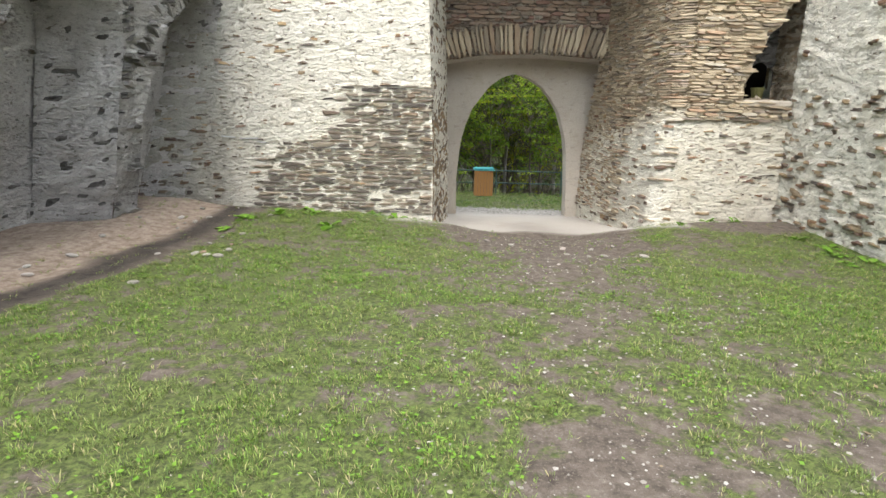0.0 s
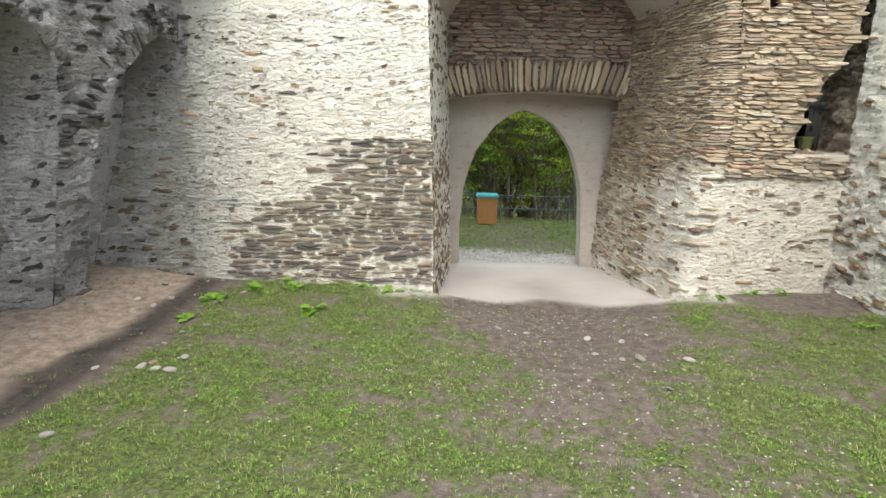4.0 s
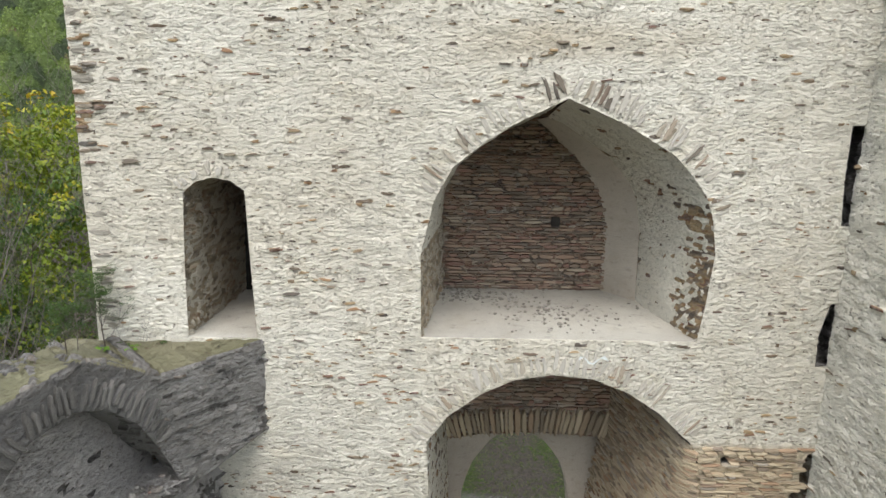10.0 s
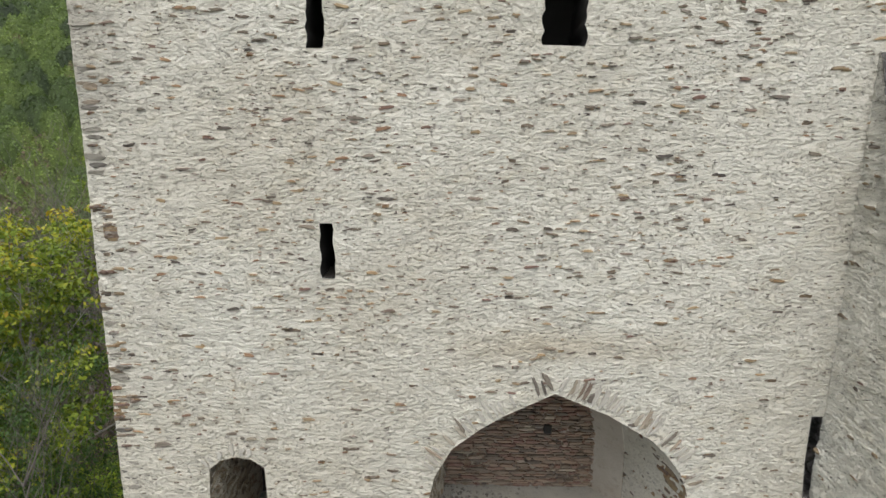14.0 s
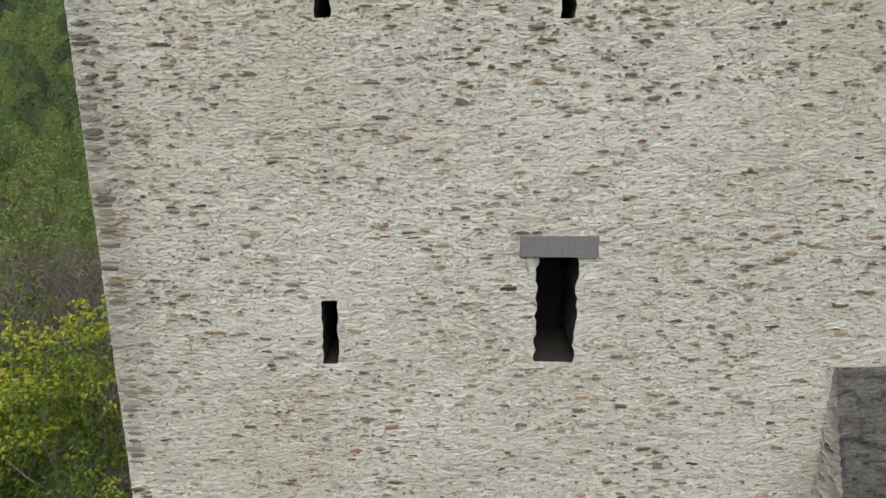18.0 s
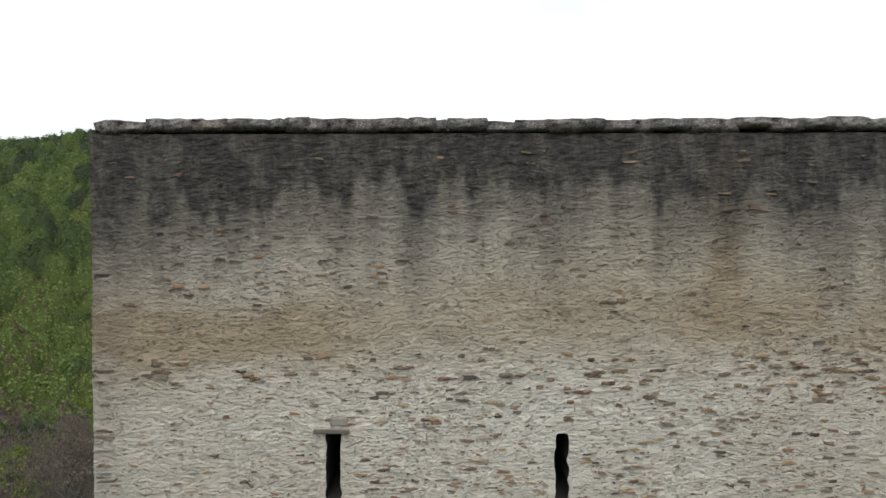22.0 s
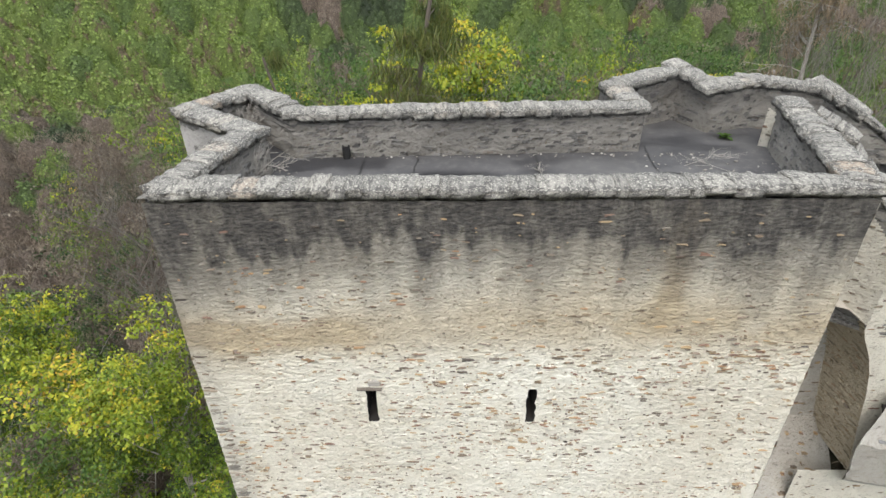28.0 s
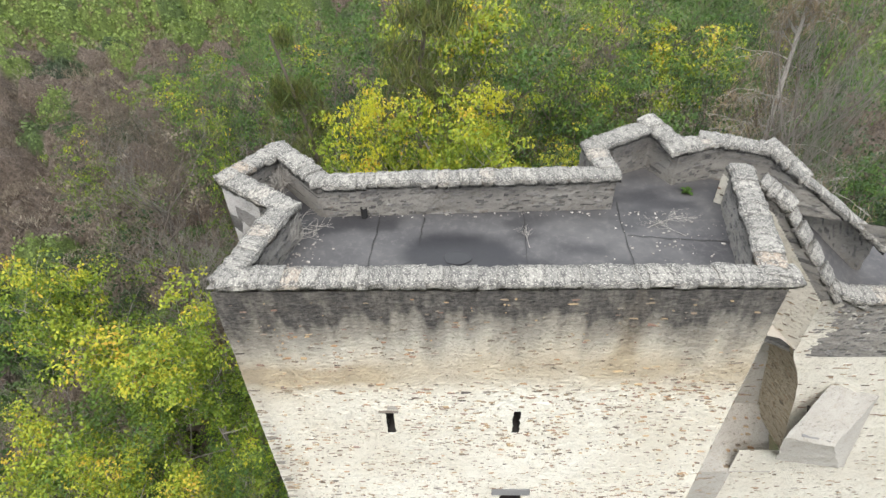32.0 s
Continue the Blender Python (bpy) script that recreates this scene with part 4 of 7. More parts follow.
tagged(walk_top, "mossy grey rubble top of the court wall", "wall", "", "structure")
loft("outer_side", far, far - np.array([0.2, 0, 9.0]), 20, M_SHADY, walk_top, "", 0.05, 98, 0.3, step=0.3)

# ---- right court wall ----
def right_map(u, v):
    P = np.stack([6.05 - 0.04 * (u - 11.0) * 0 + 0.0 * v, u, v], -1)
    N = np.zeros(P.shape)
    N[..., 0] = -1
    return P, N


def right_expo(y, z):
    return np.clip(-0.04 + 0.2 * smooth(3.4, 1.6, z + 1.2 * (fbm(y, z, 101) - 0.5)) + 0.12 * fbm(y * 2, z * 2, 102), -0.1, 0.9)


def right_top(y):
    # below y 8.5 out of view: raised there to cut the court's sky light
    return np.interp(y, [2, 6, 8, 8.8, 9.4, 9.9, 10.36, 10.65, 10.98, 11.1], [6.6, 7.0, 7.5, 8.4, 10.6, 12.2, 13.56, 14.34, 15.42, 15.45]) + 0.25 * (fbm(y * 2.5, y * 0, 103, 3) - 0.5)


wall_right = relief("wall_right", right_map, 1.0, 11.03, -0.4, 15.6, 0.055, 0.024, M_WALL, (), 0.075, 104, right_expo, lambda y, z: 0.35 * smooth(1.2, 0.2, right_top(y) - z), lambda y, z: 0.12 * fbm(y, z, 105), None, "", 0.1, lambda u, v: v < right_top(u))
tagged(wall_right, "rough limewashed rubble side wall of the court", "wall", "", "structure")
ry = np.linspace(1.0, 11.03, 240)
A = np.stack([np.full(240, 6.05), ry, right_top(ry)], -1)
B = A.copy()
B[:, 0] += 1.35
loft("wall_top", A, B, 22, M_PARAPET, wall_right, "mossy black and grey weathered wall top", 0.08, 106, 0.3, 0.45)
loft("far_side", B, B * np.array([1, 1, 0]) + np.array([0, 0, -1.0]), 12, M_SHADY, wall_right, "", 0.05, 107, 0.3, step=0.3)
# added wall behind the start of the walk, never in view; blocks low sky light
relief("wall_court_rear", flat_y(-8.0, 1), -7.5, 8.5, -0.6, 7.0, 0.25, 0.2, M_SHADY, (), 0.05, 108)
tagged(bpy.data.objects["wall_court_rear"], "added plain rubble wall out of view, holding back low sky light", "wall", "", "structure")

# ---- tower top: body, parapets, roof ----
ROOF_Z, CAP_Z = 25.0, 26.02
LINE_MAIN = [(6.83, 11.28), (-5.0, 11.28), (-4.28, 13.95), (-6.15, 15.35), (-5.1, 16.85), (-3.55, 15.1), (4.3, 15.35)]
LINE_RIGHT = [(6.83, 11.28), (7.62, 15.25)]
LINE_BACK = [(4.12, 15.62), (3.95, 16.65), (5.85, 17.55), (6.4, 16.55), (7.5, 16.85), (8.95, 16.3), (9.5, 15.6), (12.0, 14.9)]
BACK_TOP = [26.05, 26.1, 26.25, 26.1, 26.15, 26.1, 25.7, 23.9]
LINE_WING = [(8.2, 15.0), (8.65, 14.6), (10.1, 13.5), (10.7, 13.45), (16.0, 13.45)]
WING_TOP = [25.9, 25.6, 23.6, 23.3, 23.3]
HALF = 0.27


def offset_line(pts, d):
    pts = [Vector((x, y)) for x, y in pts]
    out = []
    for i, p in enumerate(pts):
        n = Vector((0, 0))
        if i > 0:
            t = (p - pts[i - 1]).normalized()
            n1 = Vector((-t.y, t.x))
            n += n1
        if i < len(pts) - 1:
            t = (pts[i + 1] - p).normalized()
            n2 = Vector((-t.y, t.x))
            n += n2
        n.normalize()
        k = 1.0
        if 0 < i < len(pts) - 1:
            k = 1 / max(0.5, n.dot(n2))
        out.append(p + n * d * k)
    return out


def parapet(name, pts, tops, low_in, low_out, skip_outer=False):
    """A parapet wall along a plan line; +d is on the left of the way."""
    tops = tops if isinstance(tops, list) else [tops] * len(pts)
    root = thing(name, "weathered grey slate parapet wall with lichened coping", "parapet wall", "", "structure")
    L, R = offset_line(pts, HALF), offset_line(pts, -HALF)
    up = lambda P, zs: [(p.x, p.y, z) for p, z in zip(P, zs)]
    loft("inner_face", up(L, [t - 0.1 for t in tops]), up(L, [low_in] * len(L)), 24, M_PARAPET, root, "", 0.04, 111, 0.3,
         lambda P: 0.6 * smooth(0.55, 0.1, CAP_Z - P[..., 2] + 0.5 * (fbm(P[..., 0] + P[..., 1], P[..., 2] * 0.4, 112) - 0.5)))
    if not skip_outer:
        loft("outer_face", up(R, [low_out] * len(R)), up(R, [t - 0.1 for t in tops]), 60, M_PARAPET, root, "", 0.04, 113, 0.35,
             lambda P: 0.5 * smooth(1.2, 0.2, CAP_Z - P[..., 2]))
    loft("core_top", up(R, [t - 0.1 for t in tops]), up(L, [t - 0.1 for t in tops]), 4, M_PARAPET, root, "", 0.0, 114, 0.2)
    for end in (0, -1):
        p, q, z = L[end], R[end], tops[end]
        loft("end_face", [(p.x, p.y, z - 0.1), (p.x, p.y, low_in - 0.4)], [(q.x, q.y, z - 0.1), (q.x, q.y, low_in - 0.4)], 6, M_PARAPET, root, "", 0.03, 115, 0.3)
    return root


par_main = parapet("parapet_main", LINE_MAIN[::-1], CAP_Z, ROOF_Z - 0.2, 18.0, True)
par_right = parapet("parapet_right", LINE_RIGHT, CAP_Z + 0.05, ROOF_Z - 0.2, 20.0)
par_back = parapet("parapet_back", LINE_BACK[::-1], BACK_TOP[::-1], ROOF_Z - 0.4, 17.0)
par_wing = parapet("parapet_wing", LINE_WING, WING_TOP, 22.6, 21.0)
out = offset_line(LINE_MAIN[::-1], -0.19)[:-1]
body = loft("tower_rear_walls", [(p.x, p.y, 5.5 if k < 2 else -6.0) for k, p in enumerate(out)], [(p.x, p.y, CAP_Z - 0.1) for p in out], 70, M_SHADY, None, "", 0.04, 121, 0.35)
tagged(body, "weathered slate rubble flank and rear of the tower", "wall", "", "structure")
side = loft("tower_right_flank", [(RIGHT_X, FY, -0.5), (RIGHT_X + 0.3, 15.0, -0.5)], [(RIGHT_X, FY, TOP_Z), (RIGHT_X + 0.5, 15.3, TOP_Z)], 160, M_WALL, None, "", 0.03, 122, 0.2)
tagged(side, "limewashed flank wall of the tower", "wall", "", "structure")

# coping stones, one by one
rng = random.Random(4)
sr0 = random.Random(6)


def coping_mesh(seed):
    r = random.Random(seed)
    bm = bmesh.new()
    box(bm, -0.5, 0.5, -0.5, 0.5, -0.5, 0.5)
    bmesh.ops.subdivide_edges(bm, edges=bm.edges[:], cuts=2, use_grid_fill=True)
    for v in bm.verts:
        x, y, z = v.co
        if z > 0:
            v.co.z -= 0.75 * max(0.0, abs(y) - 0.22) + 0.15 * max(0, abs(x) - 0.3)
        v.co += Vector((r.uniform(-0.04, 0.04), r.uniform(-0.05, 0.05), r.uniform(-0.07, 0.07)))
    me = bpy.data.meshes.new("coping_stone")
    bm.to_mesh(me)
    bm.free()
    for p in me.polygons:
        p.use_smooth = True
    me.materials.append(M_COPING)
    return me


COPINGS = [coping_mesh(k) for k in range(9)]


def lay_coping(root, pts, tops, width=0.62, height=0.2):
    tops = tops if isinstance(tops, list) else [tops] * len(pts)
    for (x1, y1), (x2, y2), z1, z2 in zip(pts, pts[1:], tops, tops[1:]):
        n = math.hypot(x2 - x1, y2 - y1)
        s = -0.12
        while s < n + 0.05:
            ln = rng.uniform(0.22, 0.52)
            t = (s + ln / 2) / n
            x, y, z = x1 + (x2 - x1) * t, y1 + (y2 - y1) * t, z1 + (z2 - z1) * t
            ang = math.degrees(math.atan2(y2 - y1, x2 - x1)) + rng.uniform(-2.5, 2.5)
            slope = -math.degrees(math.atan2(z2 - z1, n))
            m = pose(x, y, z - 0.03 + rng.uniform(-0.02, 0.02), rng.uniform(-3, 3), slope, ang) @ Matrix.Diagonal((ln * 1.12, width * rng.uniform(0.94, 1.06), height * rng.uniform(0.9, 1.25), 1))
            share("coping_stone", rng.choice(COPINGS), m, root)
            s += ln


lay_coping(par_main, LINE_MAIN[::-1], CAP_Z)
lay_coping(par_right, LINE_RIGHT, CAP_Z + 0.05)
lay_coping(par_back, LINE_BACK[::-1], BACK_TOP[::-1])
lay_coping(par_wing, LINE_WING, WING_TOP)

# roof deck with a puddle
rx, ry2 = np.meshgrid(np.linspace(-6.2, 9.2, 155), np.linspace(11.3, 17.4, 62), indexing="ij")
wet = smooth(1.25, 0.75, np.hypot((rx - 0.1) / 1.45, (ry2 - 13.1) / 1.0) + 0.5 * (fbm(rx * 1.2, ry2 * 1.2, 131) - 0.5))
wet = np.maximum(wet, 0.7 * smooth(0.46, 0.66, fbm(rx * 0.55, ry2 * 0.9, 132)))
wet = np.maximum(wet, 0.6 * smooth(0.55, 0.3, np.abs(ry2 - 11.75) + 0.6 * (fbm(rx, ry2, 134) - 0.3)))
roof_poly = [(6.83, 11.3), (-5.0, 11.3), (-4.28, 13.9), (-6.1, 15.35), (-5.1, 16.8), (-3.5, 15.1), (4.2, 15.35), (3.95, 16.6), (5.8, 17.5), (6.4, 16.5), (7.5, 16.8), (9.1, 16.2), (9.1, 14.9), (7.6, 14.9)]
cx, cy = (rx[:-1, :-1] + rx[1:, 1:]) / 2, (ry2[:-1, :-1] + ry2[1:, 1:]) / 2
keep = inside(cx, cy, roof_poly)
idx = np.arange(rx.size).reshape(rx.shape)
rf = np.stack([idx[:-1, :-1], idx[1:, :-1], idx[1:, 1:], idx[:-1, 1:]], -1)[keep]
rz = ROOF_Z + 0.02 * (fbm(rx, ry2, 133) - 0.5) - 0.01 * wet
roof = put_mesh("roof_deck", np.stack([rx, ry2, rz], -1).reshape(-1, 3), rf, M_ROOF, None, "", {"wet": wet.ravel()})
tagged(roof, "dark grey flat bitumen roof with a drying puddle", "roof", "", "structure")

ang_ = np.linspace(0, 2 * math.pi, 40)[:-1]
rad_ = 1 + 0.35 * (fbm(np.cos(ang_) * 1.5 + 5, np.sin(ang_) * 1.5 + 5, 135) - 0.5)
bm = bmesh.new()
bm.faces.new([bm.verts.new((0.1 + 0.34 * r_ * math.cos(a_), 13.05 + 0.26 * r_ * math.sin(a_), ROOF_Z + 0.012)) for a_, r_ in zip(ang_, rad_)])
part("puddle", bm, M_WATER, roof, "small remaining puddle of water")
for k, (x0, y0, x1, y1) in enumerate([(-2.2, 11.6, -2.0, 15.0), (1.75, 11.6, 1.9, 15.2), (4.35, 11.6, 4.5, 15.4), (-0.9, 13.6, -0.8, 15.1), (4.5, 13.9, 7.0, 13.6)]):
    r_ = random.Random(640 + k)
    bm = bmesh.new()
    row = []
    for j in range(15):
        t = j / 14
        x, y, w = x0 + (x1 - x0) * t + r_.uniform(-0.03, 0.03), y0 + (y1 - y0) * t + r_.uniform(-0.03, 0.03), r_.uniform(0.008, 0.02)
        dx, dy = (w, 0) if abs(y1 - y0) > abs(x1 - x0) else (0, w)
        row.append((bm.verts.new((x - dx, y - dy, ROOF_Z + 0.013)), bm.verts.new((x + dx, y + dy, ROOF_Z + 0.013))))
    for (a_, b_), (c_, d_) in zip(row, row[1:]):
        bm.faces.new((a_, b_, d_, c_))
    part("seam", bm, M_PIPE, roof, "dark tarred seam of the roofing felt")

# ---- wing beside the tower: oblique wall, arched recess, projecting hood ----
def plane_map(ax, ay, bx, by):
    d = math.hypot(bx - ax, by - ay)
    def f(u, v):
        P = np.stack([ax + (bx - ax) * u / d, ay + (by - ay) * u / d, v], -1)
        N = np.zeros(P.shape)
        N[..., 0], N[..., 1] = (by - ay) / d, -(bx - ax) / d
        return P, N
    return f, d


def wing_stain(u, v):
    return 0.14 + 0.45 * smooth(1.8, 0.1, 23.2 - v + 0.8 * (fbm(u * 1.2, v * 0.4, 145) - 0.5))


wf, wd = plane_map(7.2, 15.4, 9.8, 13.2)
wing = relief("wall_wing_oblique", wf, 0.0, wd, 21.2, 25.9, 0.06, 0.03, M_WALL, (), 0.03, 141, lambda u, v: 0.05 + 0 * u, lambda u, v: 0.3 + 0 * u, lambda u, v: 0.15 + 0 * u, None, "", 0.05, lambda u, v: (v < np.interp(u, [0, 1.5, wd], [25.9, 25.3, 23.2])) & (v > np.interp(u, [0, 2.4, wd], [22.4, 21.9, 21.3])))
tagged(wing, "limewashed oblique wall joining the tower", "wall", "", "structure")
wf2, wd2 = plane_map(9.8, 13.2, 17.0, 13.2)
RECESS = [(-0.05, 16.0), (-0.05, 21.3), (0.1, 20.9), (0.42, 20.3), (0.65, 19.7), (0.85, 18.9), (1.0, 18.0), (1.2, 17.0), (1.4, 16.0)]
w2 = relief("wall_wing_front", wf2, 0.0, wd2, 5.0, 23.3, 0.06, 0.03, M_WALL, [RECESS], 0.03, 143, lambda u, v: 0.05 + 0 * u, wing_stain, lambda u, v: 0.12 + 0 * u)
tagged(w2, "limewashed wing wall with weathered top", "wall", "", "structure")
side_ = [(9.75, 21.3), (9.9, 20.9), (10.22, 20.3), (10.45, 19.7), (10.65, 18.9), (10.8, 18.0), (11.0, 17.0), (11.2, 16.0)]
loft("recess_side", [(x, 13.2, z) for x, z in side_], [(x - 0.25, 14.75, z + 0.1) for x, z in side_], 20, M_TAN, w2, "brown stained jamb", 0.06, 146, 0.35, 0.0, 0.3)
loft("recess_soffit", [(7.1, 13.2, 22.4), (9.2, 13.2, 21.8), (9.8, 13.2, 21.3)], [(7.1, 14.8, 22.4), (9.2, 14.8, 21.8), (9.8, 14.8, 21.3)], 14, M_PLAIN, w2, "", 0.03, 147, 0.1)
relief("recess_rear", flat_y(14.75), 7.0, 11.3, 16.0, 22.6, 0.08, 0.05, M_RENDER, (), 0.02, 148, lambda u, v: 0.08 + 0 * u, None, None, w2, "smooth pale grey render")
loft("recess_slope", [(7.0, 14.76, 16.6), (11.2, 14.76, 16.6)], [(7.0, 13.16, 14.6), (11.3, 13.16, 14.6)], 26, M_RENDER, w2, "sloping rendered sill of the recess", 0.03, 150, 0.06)
relief("lower_wall", flat_y(13.18), 7.0, 9.9, 5.0, 14.65, 0.08, 0.05, M_RENDER, (), 0.02, 149, lambda u, v: 0.08 + 0 * u, None, None, w2, "smooth pale grey render")
def solid(quads, material, name, label, parent, cuts=6, jit=0.02):
    """A block from its eight corners (lower ring, upper ring), roughened."""
    bm = bmesh.new()
    vs = [bm.verts.new(p) for p in quads]
    for q in ((3, 2, 1, 0), (4, 5, 6, 7), (0, 1, 5, 4), (1, 2, 6, 5), (2, 3, 7, 6), (3, 0, 4, 7)):
        bm.faces.new([vs[i] for i in q])
    bmesh.ops.subdivide_edges(bm, edges=bm.edges[:], cuts=cuts, use_grid_fill=True)
    for v in bm.verts:
        v.co += Vector((sr0.uniform(-jit, jit), sr0.uniform(-jit, jit), sr0.uniform(-jit, jit)))
    return part(name, bm, material, parent, label)


hood = solid([(10.6, 12.55, 16.5), (12.95, 12.6, 15.9), (13.9, 13.3, 14.8), (11.3, 13.3, 15.4), (10.2, 12.3, 18.2), (11.9, 12.3, 17.7), (13.3, 13.3, 19.3), (11.6, 13.3, 19.8)], M_RENDER, "hood", "sloping rendered masonry hood", w2)
# no hole is cut: a near-black block stands in for its shade
solid([(10.92, 12.72, 18.55), (11.72, 12.72, 18.25), (11.72, 12.98, 18.62), (10.92, 12.98, 18.92), (10.9, 12.66, 18.62), (11.7, 12.66, 18.32), (11.7, 12.9, 18.72), (10.9, 12.9, 19.0)], M_DARK, "hood_opening", "near-black block painted as the dark of the hood's opening", hood, 1, 0.004)
solid([(10.75, 12.42, 18.05), (11.75, 12.42, 17.75), (11.75, 12.7, 18.05), (10.75, 12.7, 18.35), (10.75, 12.36, 18.18), (11.75, 12.36, 17.88), (11.75, 12.64, 18.3), (10.75, 12.64, 18.6)], M_LINTEL, "hood_sill", "grey stone sill below the opening", hood, 3, 0.008)
sx, sy = np.meshgrid(np.linspace(7.3, 16, 60), np.linspace(13.3, 17, 40), indexing="ij")
sz = np.interp((sx - 8.5) * 0.8 - (sy - 15.0) * 0.6, [0.0, 2.6], [24.9, 22.6])
sid = np.arange(sx.size).reshape(sx.shape)
sf = np.stack([sid[:-1, :-1], sid[1:, :-1], sid[1:, 1:], sid[:-1, 1:]], -1).reshape(-1, 4)
sk = ((sx - 7.2) * 2.2 + (sy - 15.4) * 2.6 > 0.6)
cen = sk[:-1, :-1] & sk[1:, 1:]
stair = put_mesh("wing_stair_floor", np.stack([sx, sy, sz], -1).reshape(-1, 3), sf[cen.ravel()], M_ROOF, None, "", {"wet": 0 * sx.ravel()})
tagged(stair, "sloping dark floor between two parapets", "floor", "", "structure")

# ---- ground: one sheet ----
EL_AZ = [-80, -37.6, -30, -25, -16, -5, 2, 10, 15.5, 19.5, 25, 37, 60, 120]
EL = [7.0, 8.3, 10.1, 10.8, 11.1, 11.2, 11.1, 9.0, 6.4, 4.6, 3.3, 2.6, 3.0, 3.0]
def ground_z(x, y):
    yard = 0.47 - 0.025 * (y - 5) + 0.04 * np.abs(x - 1.8) * smooth(8, 11, y)
    dip = np.exp(-((x - 1.9) / 1.5) ** 2) * smooth(7.5, 11.5, y) * 0.32
    yard = yard - dip
    thr = np.interp(y, [11.0, 12.0, 14.5, 16.0, 20, 25.0, 27.5], [0.1, 0.0, -0.25, -0.35, -0.85, -1.4, -1.6])
    z = np.where(y < 11.0, yard, thr)
    w = smooth(10.6, 11.6, y)
    z = yard * (1 - w) + thr * w
    # the spur falls away all round
    d = np.maximum(np.maximum(-(x + 6.5), y - 28.0), np.maximum((x - 14) * 0.5, -(y + 8) * 0.4))
    d = np.maximum(d, 0)
    r, az = np.hypot(x, y - 2), np.degrees(np.arctan2(x, y - 2))
    slope = -0.75 * d + 0.0036 * np.minimum(d, 95) ** 2
    el = np.interp(az, EL_AZ, EL)
    ridge = 25.5 + 400 * np.tan(np.radians(el)) - 15
    valley = -1.6 + slope
    rise = smooth(90, 390, r)
    far = valley * (1 - rise) + (ridge + 0 * valley) * rise
    far = far - smooth(430, 900, r) * 0.35 * (r - 430) * 0.3
    z = np.where(d > 0, far, z)
    bumps = 0.05 * (fbm(x * 0.8, y * 0.8, 151) - 0.5) + 0.03 * (fbm(x * 3, y * 3, 152) - 0.5)
    bank = smooth(0.7, 0.0, x - (-4.5 + 0.14 * (y - 9)) + 0.35 * (fbm(x * 1.7, y * 1.7, 153) - 0.5)) * smooth(11.3, 10.9, y) * smooth(0.5, 2.5, y)
    return z + bumps * (1 + 20 * smooth(40, 200, r)) + 0.08 * bank * (0.6 + 0.8 * fbm(x * 4, y * 4, 154))


def spaced(c0, fine, n, far):
    k = np.linspace(0, 1, 90)[1:]
    tail = n / 2 * fine + far * (k ** 3.0)
    mid = np.arange(-n // 2, n // 2 + 1) * fine
    return c0 + np.concatenate([-tail[::-1], mid, tail])


gx, gy = np.meshgrid(spaced(1.0, 0.11, 120, 2600), spaced(7.0, 0.11, 160, 2600), indexing="ij")
gz = ground_z(gx, gy)
gid = np.arange(gx.size).reshape(gx.shape)
gf = np.stack([gid[:-1, :-1], gid[1:, :-1], gid[1:, 1:], gid[:-1, 1:]], -1).reshape(-1, 4)
path_w = np.exp(-((gx - 1.6 - 0.06 * (gy - 6)) / 1.0) ** 2) * smooth(-2, 3, gy)
edge_l = smooth(1.6, 0.95, gx - (-4.45 + 0.14 * (gy - 9)) + 0.7 * (fbm(gx * 2, gy * 2, 155) - 0.5))
side_d = gx - (-4.45 + 0.14 * (gy - 9)) + 0.5 * (fbm(gx * 1.7, gy * 1.7, 153) - 0.5)
bank_a = smooth(0.95, 0.6, side_d) * (gy < 11.1)
humus = smooth(0.65, 0.85, side_d) * smooth(1.35, 1.05, side_d) * (gy < 10.6)
edge_r = smooth(1.3, 0.4, np.hypot((gx - 5.6) / 1.3, (gy - 10.6) / 0.8))
gr = 0.66 - 0.32 * path_w * smooth(5.0, 9.5, gy) - 0.14 * path_w + 0.3 * (fbm(gx * 0.7, gy * 0.7, 156) - 0.5) + 0.5 * (fbm(gx * 2.2, gy * 2.2, 170) - 0.5)
gr = gr - 0.2 * smooth(5.5, 3.0, gy) * smooth(0.46, 0.6, fbm(gx * 1.1 + 3, gy * 1.6, 177))
gr = gr - 0.9 * edge_l * (gy < 11) - 0.8 * edge_r
near_gate = np.exp(-((gx - 1.8) / 1.25) ** 2) * smooth(8.2, 10.2, gy) * smooth(12.6, 11.8, gy)
gr = gr - 1.0 * near_gate
track = np.exp(-((gx - 1.9 + 0.1 * (gy - 12)) / 0.42) ** 2) * smooth(13.6, 12.2, gy + 0.6 * (fbm(gx * 3, gy * 3, 159) - 0.5))
apron = (1 - 0.35 * track) * smooth(0.0, 0.35, gy - 10.75 - 0.5 * np.exp(-((gx - 1.75) / 0.9) ** 2) + 0.3 * (fbm(gx * 2, gy * 2, 157) - 0.5) + 0.2 * np.abs(gx - 1.8)) * smooth(15.0, 14.6, gy) * (np.abs(gx - 1.8) < 2.6)
gravel = smooth(14.4, 14.8, gy) * smooth(17.6, 16.6, gy + 0.35 * (gx - 1) + 0.5 * (fbm(gx, gy, 158) - 0.5))
wood = smooth(27.0, 29.0, gy) + smooth(-7.0, -9.0, gx) + smooth(14, 18, gx)
